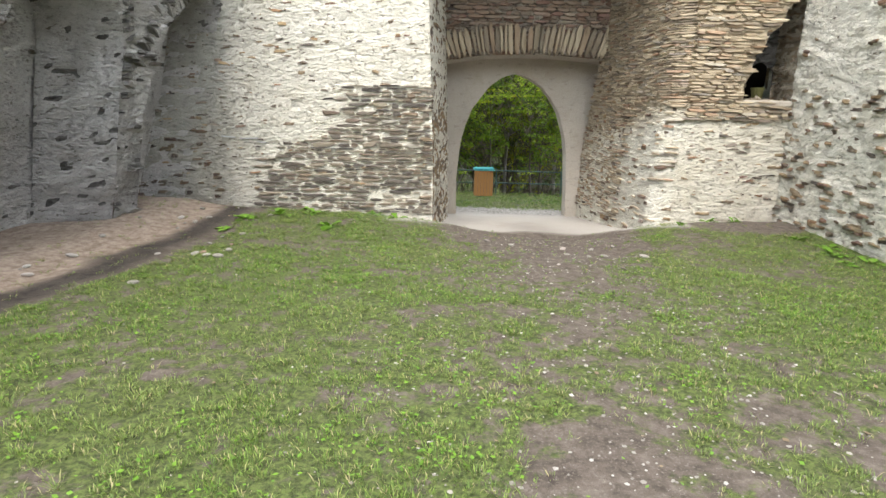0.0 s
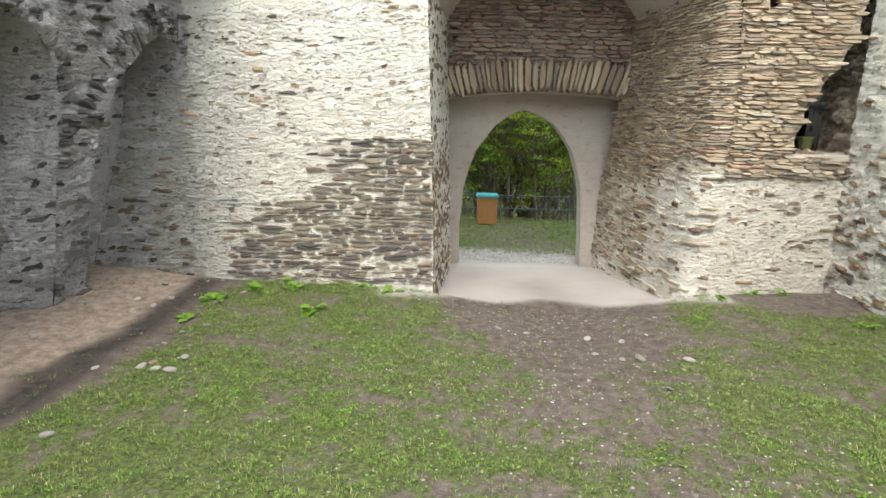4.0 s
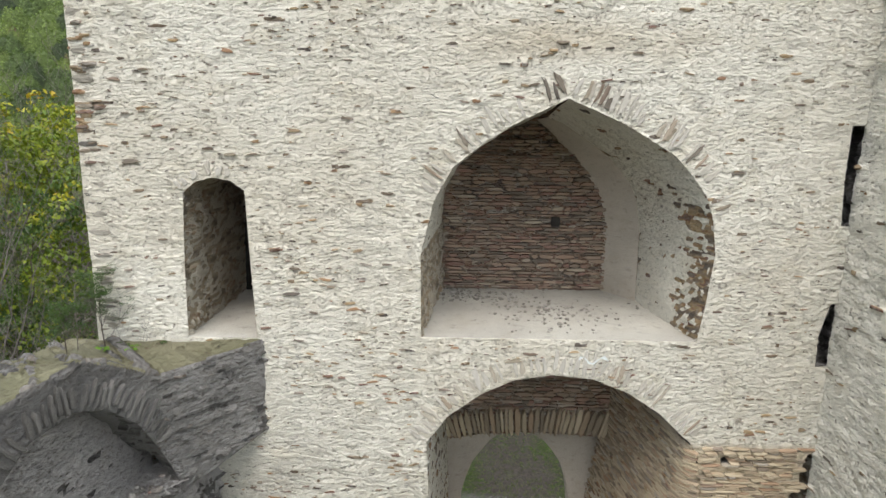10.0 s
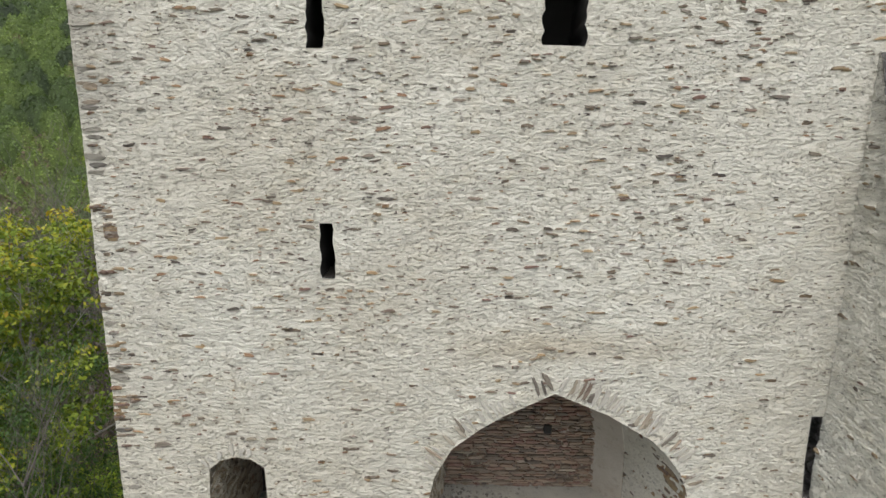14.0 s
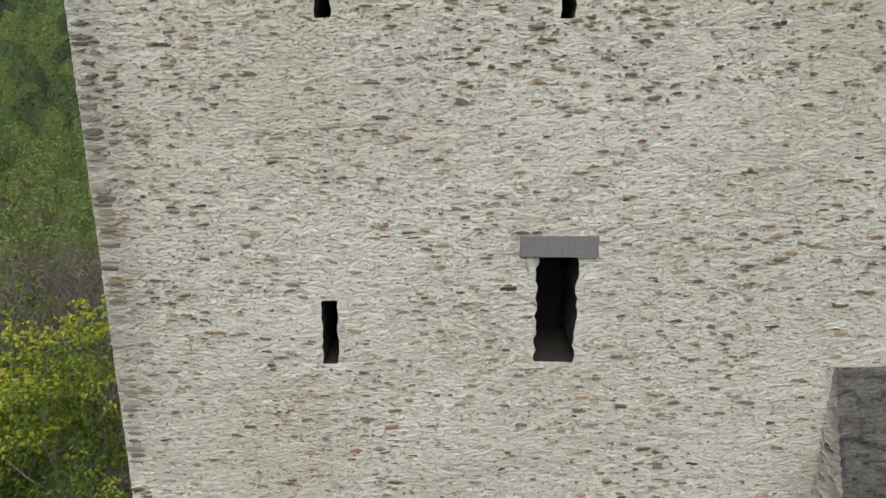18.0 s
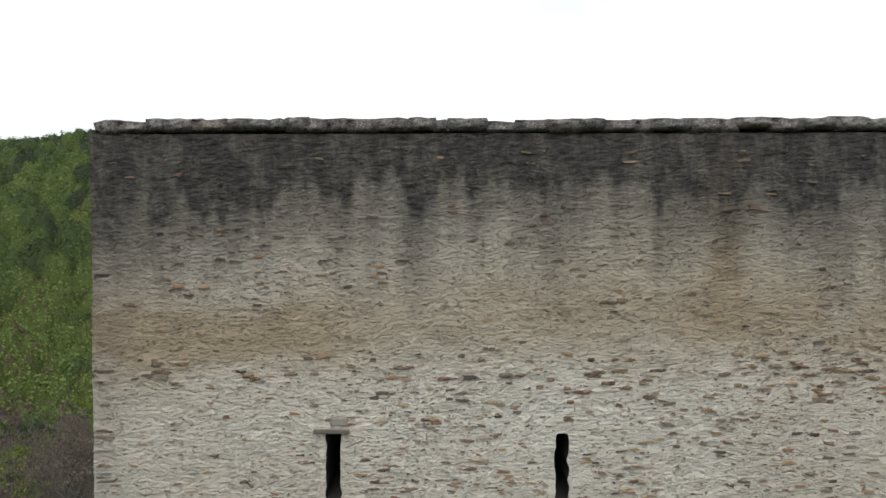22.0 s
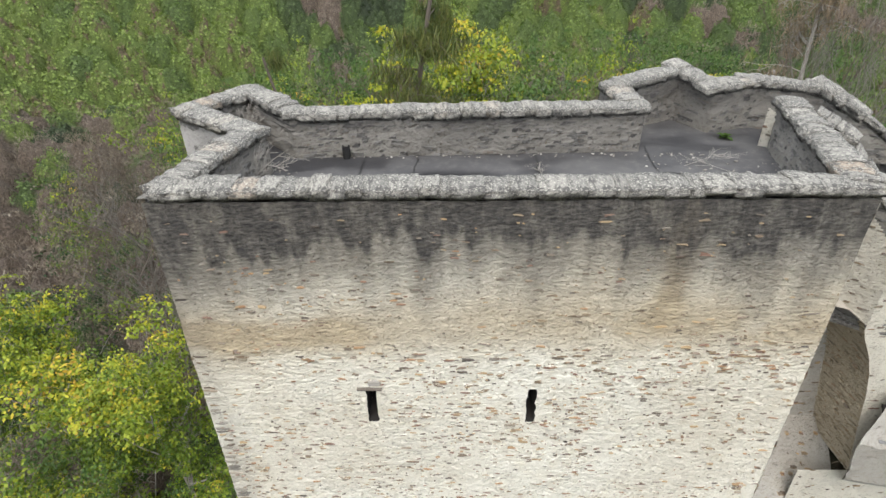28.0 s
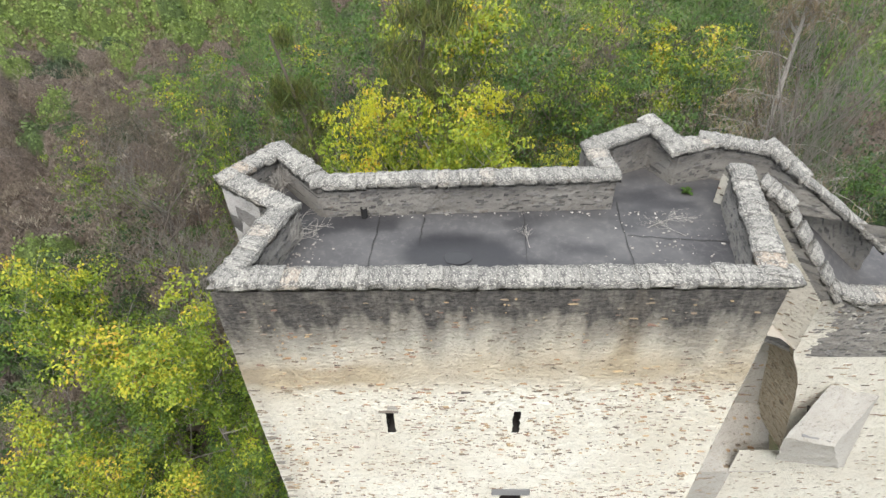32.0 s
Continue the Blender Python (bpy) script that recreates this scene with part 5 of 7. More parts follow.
ground = put_mesh("ground", np.stack([gx, gy, gz], -1).reshape(-1, 3), gf, M_GROUND, None, "", {"grass": np.clip(gr, 0, 1).ravel(), "gravel": np.clip(gravel, 0, 1).ravel(), "apron": np.clip(apron, 0, 1).ravel(), "wood": np.clip(wood, 0, 1).ravel(), "bank": bank_a.ravel(), "humus": humus.ravel()})
tagged(ground, "patchy grass and trodden earth of the castle yard", "ground", "", "structure")

# ---- litter bin and railing outside the gate ----
def gz1(x, y):
    return float(ground_z(np.array([float(x)]), np.array([float(y)]))[0])


bin_z = gz1(1.86, 25.0)
bin_root = thing("litter_bin", "brown wooden slatted litter bin with blue-green lid", "litter bin", "", "", (1.86, 25.0, bin_z))
for k in range(6):
    bm = bmesh.new()
    box(bm, -0.375 + k * 0.126, -0.375 + k * 0.126 + 0.118, -0.33, -0.305, 0.09, 1.12, 0.006)
    part("slat", bm, M_BOARD, bin_root)
    for sx_ in (-1, 1):
        bm = bmesh.new()
        box(bm, sx_ * 0.365 - 0.0125, sx_ * 0.365 + 0.0125, -0.3 + k * 0.1, -0.3 + k * 0.1 + 0.094, 0.09, 1.12, 0.005)
        part("slat", bm, M_BOARD, bin_root)
bm = bmesh.new()
box(bm, -0.34, 0.34, -0.29, 0.29, 0.04, 1.1, 0.01)
part("liner", bm, M_STEEL, bin_root, "dark steel liner")
bm = bmesh.new()
box(bm, -0.43, 0.43, -0.38, 0.36, 1.13, 1.17, 0.012)
box(bm, -0.4, 0.4, -0.36, 0.34, 1.17, 1.22, 0.02)
part("lid", bm, M_LID, bin_root, "blue-green painted metal lid")
for sx_ in (-0.3, 0.3):
    for sy_ in (-0.25, 0.25):
        bm = bmesh.new()
        box(bm, sx_ - 0.03, sx_ + 0.03, sy_ - 0.03, sy_ + 0.03, -0.03, 0.06, 0.005)
        part("foot", bm, M_STEEL, bin_root)

rail_root = thing("railing", "dark green painted steel tube railing along the slope", "railing", "", "", (0, 26.2, 0))
posts = [-8.5, -5.8, -3.1, -0.4, 2.5, 5.35]
for x in posts:
    z = gz1(x, 26.2)
    V, F = tubes([((x, 0, z - 0.2), (x, 0, z + 1.12), 0.032, 0.032)], 10)
    put_mesh("post", V, F, M_STEEL, rail_root)
    bm = bmesh.new()
    bmesh.ops.create_uvsphere(bm, u_segments=10, v_segments=6, radius=0.036, matrix=Matrix.Translation((x, 0, z + 1.12)))
    part("post_cap", bm, M_STEEL, rail_root)
ends = [(a, 0.0, gz1(a, 26.2)) for a in posts] + [(7.2, -2.2, gz1(5.35, 26.2) + 0.25)]
for h in (1.08, 0.55):
    for (xa, ya, za), (xb, yb, zb) in zip(ends, ends[1:]):
        V, F = tubes([((xa, ya, za + h), (xb, yb, zb + h), 0.026, 0.026)], 10)
        put_mesh("rail", V, F, M_STEEL, rail_root)

# ---- trees ----
def grow(seed, height, spread, levels=4, upward=0.35, trunk_r=0.16, kids=(5, 5, 4), bare_to=0.25, droop=0.0):
    """Limbs of one tree as tapered segments, with the places of the outer twigs."""
    r = random.Random(seed)
    segs, tips = [], []

    def limb(p, d, length, rad, level):
        n = 4 if level < 2 else 3
        pts = [p]
        for k in range(n):
            d = (d + Vector((r.uniform(-1, 1), r.uniform(-1, 1), r.uniform(-0.6, 0.8) + (upward if level else 0.6) - droop * level)) * (0.12 if level == 0 else 0.3)).normalized()
            q = pts[-1] + d * length / n
            ra, rb = rad * (1 - 0.75 * k / n), rad * (1 - 0.75 * (k + 1) / n)
            segs.append((pts[-1], q, ra, rb))
            pts.append(q)
        if level >= levels - 1:
            tips.extend(pts[1:])
            return
        if level >= levels - 2:
            tips.extend(pts[2:])
        count = kids[min(level, len(kids) - 1)] * (2 if level == 0 else 1)
        for k in range(count):
            t = r.uniform(bare_to if level == 0 else 0.25, 1.0)
            i = min(int(t * n), n - 1)
            q = pts[i].lerp(pts[i + 1], t * n - i)
            ang = r.uniform(0, 2 * math.pi)
            side = Vector((math.cos(ang), math.sin(ang), upward * r.uniform(0.3, 1.6)))
            nd = (side * spread + d * 0.5).normalized()
            limb(q, nd, length * r.uniform(0.38, 0.6) * ((1.6 * (1 - t) ** 1.5 + 0.1 if droop else 1.15 - 0.45 * t) if level == 0 else 1) * (0.55 if droop and level == 0 else 1), rad * (0.17 if droop and level == 0 else 0.42), level + 1)

    limb(Vector((0, 0, -0.4)), Vector((0, 0, 1)), height, trunk_r, 0)
    return segs, tips


def leaf_quads(rs, centres, radius, count, size, strand=False):
    """Many thin hanging sprays round the given places."""
    c = np.array([tuple(p) for p in centres])
    pick = rs.integers(0, len(c), count)
    off = rs.normal(0, 1, (count, 3))
    off *= (radius * rs.random(count) ** 0.5 / (np.linalg.norm(off, axis=1) + 1e-6))[:, None]
    p = c[pick] + off
    a = rs.normal(0, 1, (count, 3)) * 0.45 + np.array([0, 0, -1.0])
    a /= np.linalg.norm(a, axis=1, keepdims=True)
    b = np.cross(a, rs.normal(0, 1, (count, 3)))
    b /= np.linalg.norm(b, axis=1, keepdims=True) + 1e-6
    s = size * rs.uniform(0.6, 1.35, count)[:, None]
    n = np.cross(a, b)
    V = np.stack([p - a * s, p + b * s * 0.045 + n * s * 0.1, p + a * s, p - b * s * 0.045 + n * s * 0.1], 1).reshape(-1, 3)
    return V, np.arange(count * 4).reshape(-1, 4), rs.random(count)


def clump_leaves(rs, tips, clumps, per, radius, size, flat=0.42, rise=0.35):
    """Leaves in separate clumps at the limb ends, the upper sides turned to the sky; the tone grows towards the top."""
    t = np.array([tuple(p) for p in tips])
    c = t[rs.choice(len(t), clumps, replace=len(t) < clumps)]
    c = c + rs.normal(0, 0.25 * radius, c.shape)
    rad = radius * rs.uniform(0.55, 1.3, clumps)
    d = rs.normal(0, 1, (clumps, per, 3))
    d[..., 2] = np.abs(d[..., 2]) * 0.9 - 0.25
    d /= np.linalg.norm(d, axis=2, keepdims=True) + 1e-6
    reach = rs.uniform(0.45, 1.05, (clumps, per)) ** 0.5
    p = c[:, None] + d * (rad[:, None] * reach)[..., None] * np.array([1, 1, flat])
    n = d * 0.55 + np.array([0, 0, 0.6]) + rs.normal(0, 0.42, d.shape)
    n /= np.linalg.norm(n, axis=2, keepdims=True)
    a = np.cross(n, rs.normal(0, 1, d.shape))
    a /= np.linalg.norm(a, axis=2, keepdims=True) + 1e-6
    b = np.cross(n, a)
    s = size * rs.uniform(0.55, 1.4, (clumps, per))[..., None]
    V = np.stack([p - a * s, p + b * s * 0.55 + n * s * 0.12, p + a * s - n * s * 0.15, p - b * s * 0.55 + n * s * 0.12], 2).reshape(-1, 3)
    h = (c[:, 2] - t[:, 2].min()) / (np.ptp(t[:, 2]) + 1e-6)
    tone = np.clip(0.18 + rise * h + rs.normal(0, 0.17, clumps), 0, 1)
    k = clumps * per
    return V, np.arange(k * 4).reshape(-1, 4), np.repeat(tone, per)


def tree_proto(name, label, category, seed, height, spread, clumps, per, leaf_size, clump, mat, bark, strand=False, rise=0.35, **kw):
    segs, tips = grow(seed, height, spread, **kw)
    root = thing(name, label, category)
    thick = [(tuple(a), tuple(b), ra, rb) for a, b, ra, rb in segs if ra >= 0.04]
    thin = [(tuple(a), tuple(b), max(ra, 0.011), max(rb, 0.007)) for a, b, ra, rb in segs if ra < 0.04]
    V, F = tubes(thick, 6)
    V2, F2 = tubes(thin, 3)
    put_mesh("trunk", np.concatenate([V, V2]), np.concatenate([F, F2 + len(V)]), bark, root)
    if clumps:
        g = np.random.default_rng(seed)
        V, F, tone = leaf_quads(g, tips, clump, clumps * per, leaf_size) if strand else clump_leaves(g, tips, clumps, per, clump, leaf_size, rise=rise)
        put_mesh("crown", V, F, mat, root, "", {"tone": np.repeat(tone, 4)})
    return root


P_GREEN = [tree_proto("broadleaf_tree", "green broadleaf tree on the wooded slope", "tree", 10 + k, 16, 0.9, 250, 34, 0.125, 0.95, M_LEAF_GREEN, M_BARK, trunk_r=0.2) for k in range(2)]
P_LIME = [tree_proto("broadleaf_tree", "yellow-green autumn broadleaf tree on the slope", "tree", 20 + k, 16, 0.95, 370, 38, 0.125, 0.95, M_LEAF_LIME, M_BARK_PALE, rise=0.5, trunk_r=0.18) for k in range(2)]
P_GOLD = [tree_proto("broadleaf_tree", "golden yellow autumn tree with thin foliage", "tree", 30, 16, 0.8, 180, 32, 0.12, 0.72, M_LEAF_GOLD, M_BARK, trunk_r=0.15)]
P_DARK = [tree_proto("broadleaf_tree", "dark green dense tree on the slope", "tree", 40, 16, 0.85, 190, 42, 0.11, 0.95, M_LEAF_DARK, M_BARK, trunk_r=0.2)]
P_BARE = [tree_proto("bare_tree", "leafless grey tree with fine twigs", "tree", 50 + k, 16, 0.9, 0, 0, 0.1, 0.5, M_LEAF_RUST, M_BARK_TWIG, levels=5, kids=(6, 4, 4, 2), trunk_r=0.13) for k in range(2)]
P_RUST = [tree_proto("brown_tree", "brown half-bare tree with withered leaves", "tree", 60, 16, 0.95, 150, 20, 0.085, 0.75, M_LEAF_RUST, M_BARK, trunk_r=0.16)]
P_CONIFER = [tree_proto("dead_conifer", "dead tan conifer with drooping bare branches", "tree", 70, 22, 1.0, 130, 50, 0.26, 0.34, M_LEAF_STRAW, M_BARK_PALE, True, kids=(26, 6, 4), upward=0.0, droop=0.28, trunk_r=0.19)]
P_WEEP = [tree_proto("weeping_conifer", "green conifer with drooping branches", "tree", 80, 20, 0.9, 200, 60, 0.34, 0.4, M_LEAF_OLIVE, M_BARK, True, kids=(22, 6, 4), upward=0.0, droop=0.3, trunk_r=0.22)]
P_BUSH = [tree_proto("bush", "dense green leafy bush behind the railing", "bush", 90 + k, 6, 1.0, 130, 34, 0.07, 0.5, M_LEAF_BRIGHT, M_BARK, kids=(7, 5, 3), bare_to=0.03, trunk_r=0.07) for k in range(2)]

P_BELT = [tree_proto("broadleaf_tree", "tall green broadleaf tree in the woods behind the tower", "tree", 100 + k, 16, 0.9, 260, 22, 0.105, 0.8, mat, M_BARK, kids=(6, 4, 3), trunk_r=0.17)
          for k, mat in enumerate((M_LEAF_GREEN, M_LEAF_LIME, M_LEAF_DARK))]

HEIGHT = {}
for group_ in (P_GREEN, P_LIME, P_GOLD, P_DARK, P_BARE, P_RUST, P_CONIFER, P_WEEP, P_BUSH, P_BELT):
    for p_ in group_:
        HEIGHT[p_] = max((p_.matrix_basis @ Vector(c)).z for o in p_.children for c in o.bound_box)
used_once = set()
tr = random.Random(11)


def plant(proto, x, y, top, wide=1.0):
    """Plants a tree so that its top reaches the given height."""
    z = gz1(x, y)
    s = max(0.3, (top - z) / HEIGHT[proto])
    m = pose(x, y, z, tr.uniform(-3, 3), tr.uniform(-3, 3), tr.uniform(0, 360)) @ Matrix.Diagonal((s * wide, s * wide, s, 1))
    if proto not in used_once:
        used_once.add(proto)
        proto.matrix_basis = m
        return proto
    c = copy_thing(proto, pose(0, 0, 0))
    c.matrix_basis = m
    return c


# close behind the roof and beside it
for p, x, y, top, wide in [(P_GOLD[0], -3.0, 30.5, 23.4, 0.55), (P_LIME[1], -0.6, 33.0, 21.6, 0.62), (P_GOLD[0], 2.6, 34.0, 20.8, 0.6), (P_LIME[0], -5.4, 32.5, 20.2, 0.55), (P_DARK[0], 8.6, 35.0, 19.0, 0.7), (P_GREEN[1], 11.5, 37.0, 19.0, 0.6),
                           (P_CONIFER[0], 17.8, 31.5, 27.6, 1.0), (P_BARE[0], 19.4, 31.0, 30.2, 0.4), (P_RUST[0], 19.5, 31.3, 30.4, 0.3), (P_BARE[1], 19.6, 30.8, 29.8, 0.36), (P_BARE[0], 19.9, 31.3, 30.0, 0.5), (P_BARE[1], 19.0, 31.7, 29.5, 0.45), (P_BARE[1], 13.2, 36.5, 19.0, 0.6), (P_BARE[0], 15.5, 40.0, 18.5, 0.7), (P_GREEN[0], 24.5, 33.0, 16.0, 0.7), (P_DARK[0], 30.0, 40.0, 17.0, 0.9),
                           (P_WEEP[0], -4.2, 45.0, 28.2, 1.1), (P_WEEP[0], -9.5, 41.0, 22.0, 0.9), (P_BARE[1], -8.6, 33.5, 18.5, 0.7), (P_BARE[0], -11.5, 37.0, 17.5, 0.8),
                           (P_GREEN[1], 5.6, 47.0, 20.0, 0.7), (P_LIME[0], -1.0, 52.0, 21.0, 0.7), (P_GREEN[0], 12.5, 48.0, 17.0, 0.7), (P_RUST[0], 18.0, 47.0, 18.0, 0.8), (P_BARE[1], 23.0, 52.0, 17.0, 0.9), (P_LIME[0], 27.0, 60.0, 14.0, 0.8), (P_GREEN[1], 38.0, 57.0, 14.0, 0.9), (P_BARE[0], 20.0, 66.0, 14.0, 0.9)]:
    plant(p, x, y, top, wide)
# down the slope beside the tower
for p, x, y, top, wide in [(P_LIME[0], -21.5, 26.0, 10.4, 0.88), (P_LIME[1], -14.6, 23.2, 12.0, 0.8), (P_LIME[0], -13.4, 17.6, 8.0, 0.8), (P_GREEN[1], -19.0, 21.0, 7.5, 0.85), (P_LIME[1], -27.0, 31.0, 11.0, 0.7), (P_LIME[0], -17.4, 17.0, 7.2, 0.7), (P_LIME[1], -25.5, 20.0, 6.6, 0.75), (P_GREEN[0], -11.2, 17.5, 8.4, 0.62), (P_LIME[0], -10.2, 24.5, 15.0, 0.45), (P_GOLD[0], -8.6, 21.5, 17.5, 0.38),
                           (P_GREEN[1], -11.5, 11.5, 6.5, 0.75), (P_DARK[0], -19.5, 10.5, 6.0, 0.9), (P_GREEN[0], -14.0, 6.0, 5.0, 0.8), (P_BARE[0], -9.3, 14.5, 11.0, 0.5), (P_BARE[1], -12.8, 29.5, 16.0, 0.75), (P_BARE[0], -16.5, 33.0, 14.5, 0.8), (P_BARE[1], -21.0, 36.5, 13.5, 0.85), (P_RUST[0], -25.5, 39.0, 12.5, 0.9),
                           (P_DARK[0], -34.0, 41.0, 10.5, 0.8), (P_GREEN[0], -38.0, 33.0, 9.0, 0.8), (P_BARE[1], -30.0, 25.0, 6.0, 0.8), (P_BARE[0], -17.5, 43.0, 14.0, 0.8), (P_RUST[0], -10.5, 48.0, 16.0, 0.8), (P_GREEN[1], -36.0, 20.0, 4.0, 0.9), (P_DARK[0], -26.0, 8.0, 2.5, 0.9)]:
    plant(p, x, y, top, wide)
# bushes behind the railing, yellow-green trees on the slope behind them
for p, x, y, top, wide in [(P_BUSH[0], -1.2, 28.4, 4.2, 1.0), (P_BUSH[1], 0.8, 28.2, 4.0, 1.1), (P_BUSH[0], 2.6, 28.8, 5.0, 1.1), (P_BUSH[1], 4.4, 28.2, 4.4, 1.1), (P_BUSH[0], 6.2, 28.5, 4.4, 1.1), (P_BUSH[1], -3.2, 28.6, 4.5, 1.1), (P_BUSH[0], 0.2, 30.6, 5.6, 0.9), (P_BUSH[0], 5.2, 31.0, 6.5, 0.9), (P_BUSH[1], -2.4, 30.6, 6.0, 1.0), (P_BUSH[1], 7.6, 30.0, 6.5, 1.0),
                           (P_LIME[0], 0.9, 38.5, 13.5, 0.8), (P_LIME[1], 4.3, 37.5, 13.0, 0.85), (P_GOLD[0], 2.6, 40.0, 14.0, 0.9), (P_LIME[0], -2.6, 39.0, 12.5, 0.9), (P_LIME[1], 7.8, 39.0, 13.0, 0.85), (P_GOLD[0], 5.8, 42.0, 13.0, 1.0)]:
    plant(p, x, y, top, wide)

# undergrowth close under the tower
for k in range(34):
    x, y = tr.uniform(-26, -8.5), tr.uniform(3, 31)
    p = (P_BUSH[0], P_DARK[0], P_BARE[1], P_BUSH[1], P_RUST[0])[k % 5]
    b = plant(p, x, y, gz1(x, y) + tr.uniform(4.5, 8.0), 1.5 if p in P_BUSH else 1.1)
    if p in P_BUSH:
        tagged(b, "green leafy undergrowth below the tower", "bush")

# the belt of tall trees between the tower and the valley, lower and browner down the slope
y = 47.0
while y < 96:
    x = -0.72 * y + tr.uniform(0, 6)
    while x < 0.62 * y:
        yy = y + tr.uniform(-3, 3)
        top = 19.5 - 0.14 * (yy - 45) - 0.3 * max(0.0, -10 - x) + tr.uniform(-2.5, 1.5)
        brown = float(fbm(np.array([x * 0.06]), np.array([yy * 0.06]), 161, 3)[0]) + 0.08 * (x < -14) + 0.06 * (x > 22) + tr.uniform(-0.14, 0.14) > 0.56
        p = (P_RUST[0], P_BARE[0], P_RUST[0], P_BARE[1])[tr.randrange(4)] if brown else P_BELT[(0, 1, 0, 2, 0, 1)[tr.randrange(6)]]
        if top > gz1(x, yy) + 5:
            plant(p, x, yy, top, tr.uniform(0.5, 0.75))
        x += tr.uniform(6.0, 9.5)
    y += 8.5

# the woods further off: closed canopies of rounded crowns, joined
rs = np.random.default_rng(5)


def cells(x, y, size, seed):
    """Nearest of a jittered grid of points: distance as a share of the cell, and two chance values of that cell."""
    ix, iy = np.floor(x / size), np.floor(y / size)
    best = np.full(x.shape, 9.0)
    va, vb = np.zeros(x.shape), np.zeros(x.shape)
    for dx in (-1, 0, 1):
        for dy in (-1, 0, 1):
            cx_, cy_ = ix + dx, iy + dy
            px_ = (cx_ + 0.5 + 0.8 * (hash2(cx_, cy_, seed) - 0.5)) * size
            py_ = (cy_ + 0.5 + 0.8 * (hash2(cx_, cy_, seed + 1) - 0.5)) * size
            d = np.hypot(x - px_, y - py_) / size
            near = d < best
            best = np.where(near, d, best)
            va, vb = np.where(near, hash2(cx_, cy_, seed + 2), va), np.where(near, hash2(cx_, cy_, seed + 3), vb)
    return best, va, vb


def canopy_height(x, y, cell, dome, lump, seed):
    """Rounded crowns side by side, each with a lumpy surface of smaller clumps."""
    d, va, vb = cells(x, y, cell, seed)
    e, ea, eb = cells(x, y, cell * 0.25, seed + 9)
    z = dome * (0.75 + 0.5 * va) * np.sqrt(np.clip(1 - (d / 0.66) ** 2, 0.0, 1)) + lump * np.sqrt(np.clip(1 - (e / 0.62) ** 2, 0, 1)) * (0.5 + ea)
    return z, va, vb, ea


def sector(r0, r1, az0, az1, n):
    r = np.sqrt(rs.uniform(r0 ** 2, r1 ** 2, n))
    az = np.radians(rs.uniform(az0, az1, n))
    return r * np.sin(az), 2 + r * np.cos(az)


def wood(name, label, r0, r1, az0, az1, count, size, cell, dome, lump, seed, tone_of, bare_of, keep=None):
    """A stretch of closed woods: the canopy sheet with shade in its colour, the leaves on it, and gaps where the
    leafless trees stand.
    """
    root = thing(name, label, "woods", "", "stuff")
    nr, na = int((r1 - r0) / (cell * 0.13)), int(math.radians(az1 - az0) * (r0 + r1) / 2 / (cell * 0.13))
    R, A_ = np.meshgrid(np.linspace(r0, r1, nr), np.radians(np.linspace(az0, az1, na)), indexing="ij")
    X, Y = R * np.sin(A_), 2 + R * np.cos(A_)
    H, va, vb, ea = canopy_height(X, Y, cell, dome, lump, seed)
    open_ = bare_of(X, Y, va, vb)
    Z = ground_z(X, Y) + np.maximum(H - np.where(open_, 0.8, 0.3) * lump, 0) * smooth(r0, r0 + cell, R)
    ids = np.arange(X.size).reshape(X.shape)
    F = np.stack([ids[:-1, :-1], ids[:-1, 1:], ids[1:, 1:], ids[1:, :-1]], -1)
    ok_f = np.ones(F.shape[:2], bool) if keep is None else keep(X[:-1, :-1], Y[:-1, :-1])
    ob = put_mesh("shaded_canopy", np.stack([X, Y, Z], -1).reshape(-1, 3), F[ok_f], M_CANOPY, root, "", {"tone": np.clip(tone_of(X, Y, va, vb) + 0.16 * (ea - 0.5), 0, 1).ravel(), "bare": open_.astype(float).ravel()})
    ob["kind"] = "stuff"
    x, y = sector(r0, r1, az0, az1, count)
    H, va, vb, ea = canopy_height(x, y, cell, dome, lump, seed)
    if keep is not None:
        ok = keep(x, y)
        x, y, H, va, vb, ea = x[ok], y[ok], H[ok], va[ok], vb[ok], ea[ok]
    bare = bare_of(x, y, va, vb)
    step = cell * 0.06
    gx_ = (canopy_height(x + step, y, cell, dome, lump, seed)[0] - H) / step
    gy_ = (canopy_height(x, y + step, cell, dome, lump, seed)[0] - H) / step
    k = len(x)
    n = np.stack([-gx_, -gy_, np.ones(k)], -1)
    n[:, :2] = np.clip(n[:, :2], -1.6, 1.6)
    n /= np.linalg.norm(n, axis=1, keepdims=True)
    p = np.stack([x, y, ground_z(x, y) + (H + rs.uniform(-0.35, 0.4, k) * lump * 0.5) * smooth(r0, r0 + cell, np.hypot(x, y - 2))], -1)
    n = n + rs.normal(0, 0.16, n.shape)
    n /= np.linalg.norm(n, axis=1, keepdims=True)
    a = np.cross(n, rs.normal(0, 1, n.shape))
    a /= np.linalg.norm(a, axis=1, keepdims=True) + 1e-6
    b = np.cross(n, a)
    a[bare] = a[bare] * 0.6 + np.array([0, 0, 0.8]) + 0.5 * n[bare]
    a /= np.linalg.norm(a, axis=1, keepdims=True) + 1e-6
    s = size * rs.uniform(0.55, 1.35, k)[:, None] * np.where(bare, 1.9, 1.0)[:, None]
    wide = np.where(bare, 0.1, 0.7)[:, None]
    V = np.stack([p - a * s, p + b * s * wide, p + a * s, p - b * s * wide], 1)
    tone = np.clip(np.where(bare, 0.15 + 0.7 * vb, tone_of(x, y, va, vb)) + 0.16 * (ea - 0.5), 0, 1)
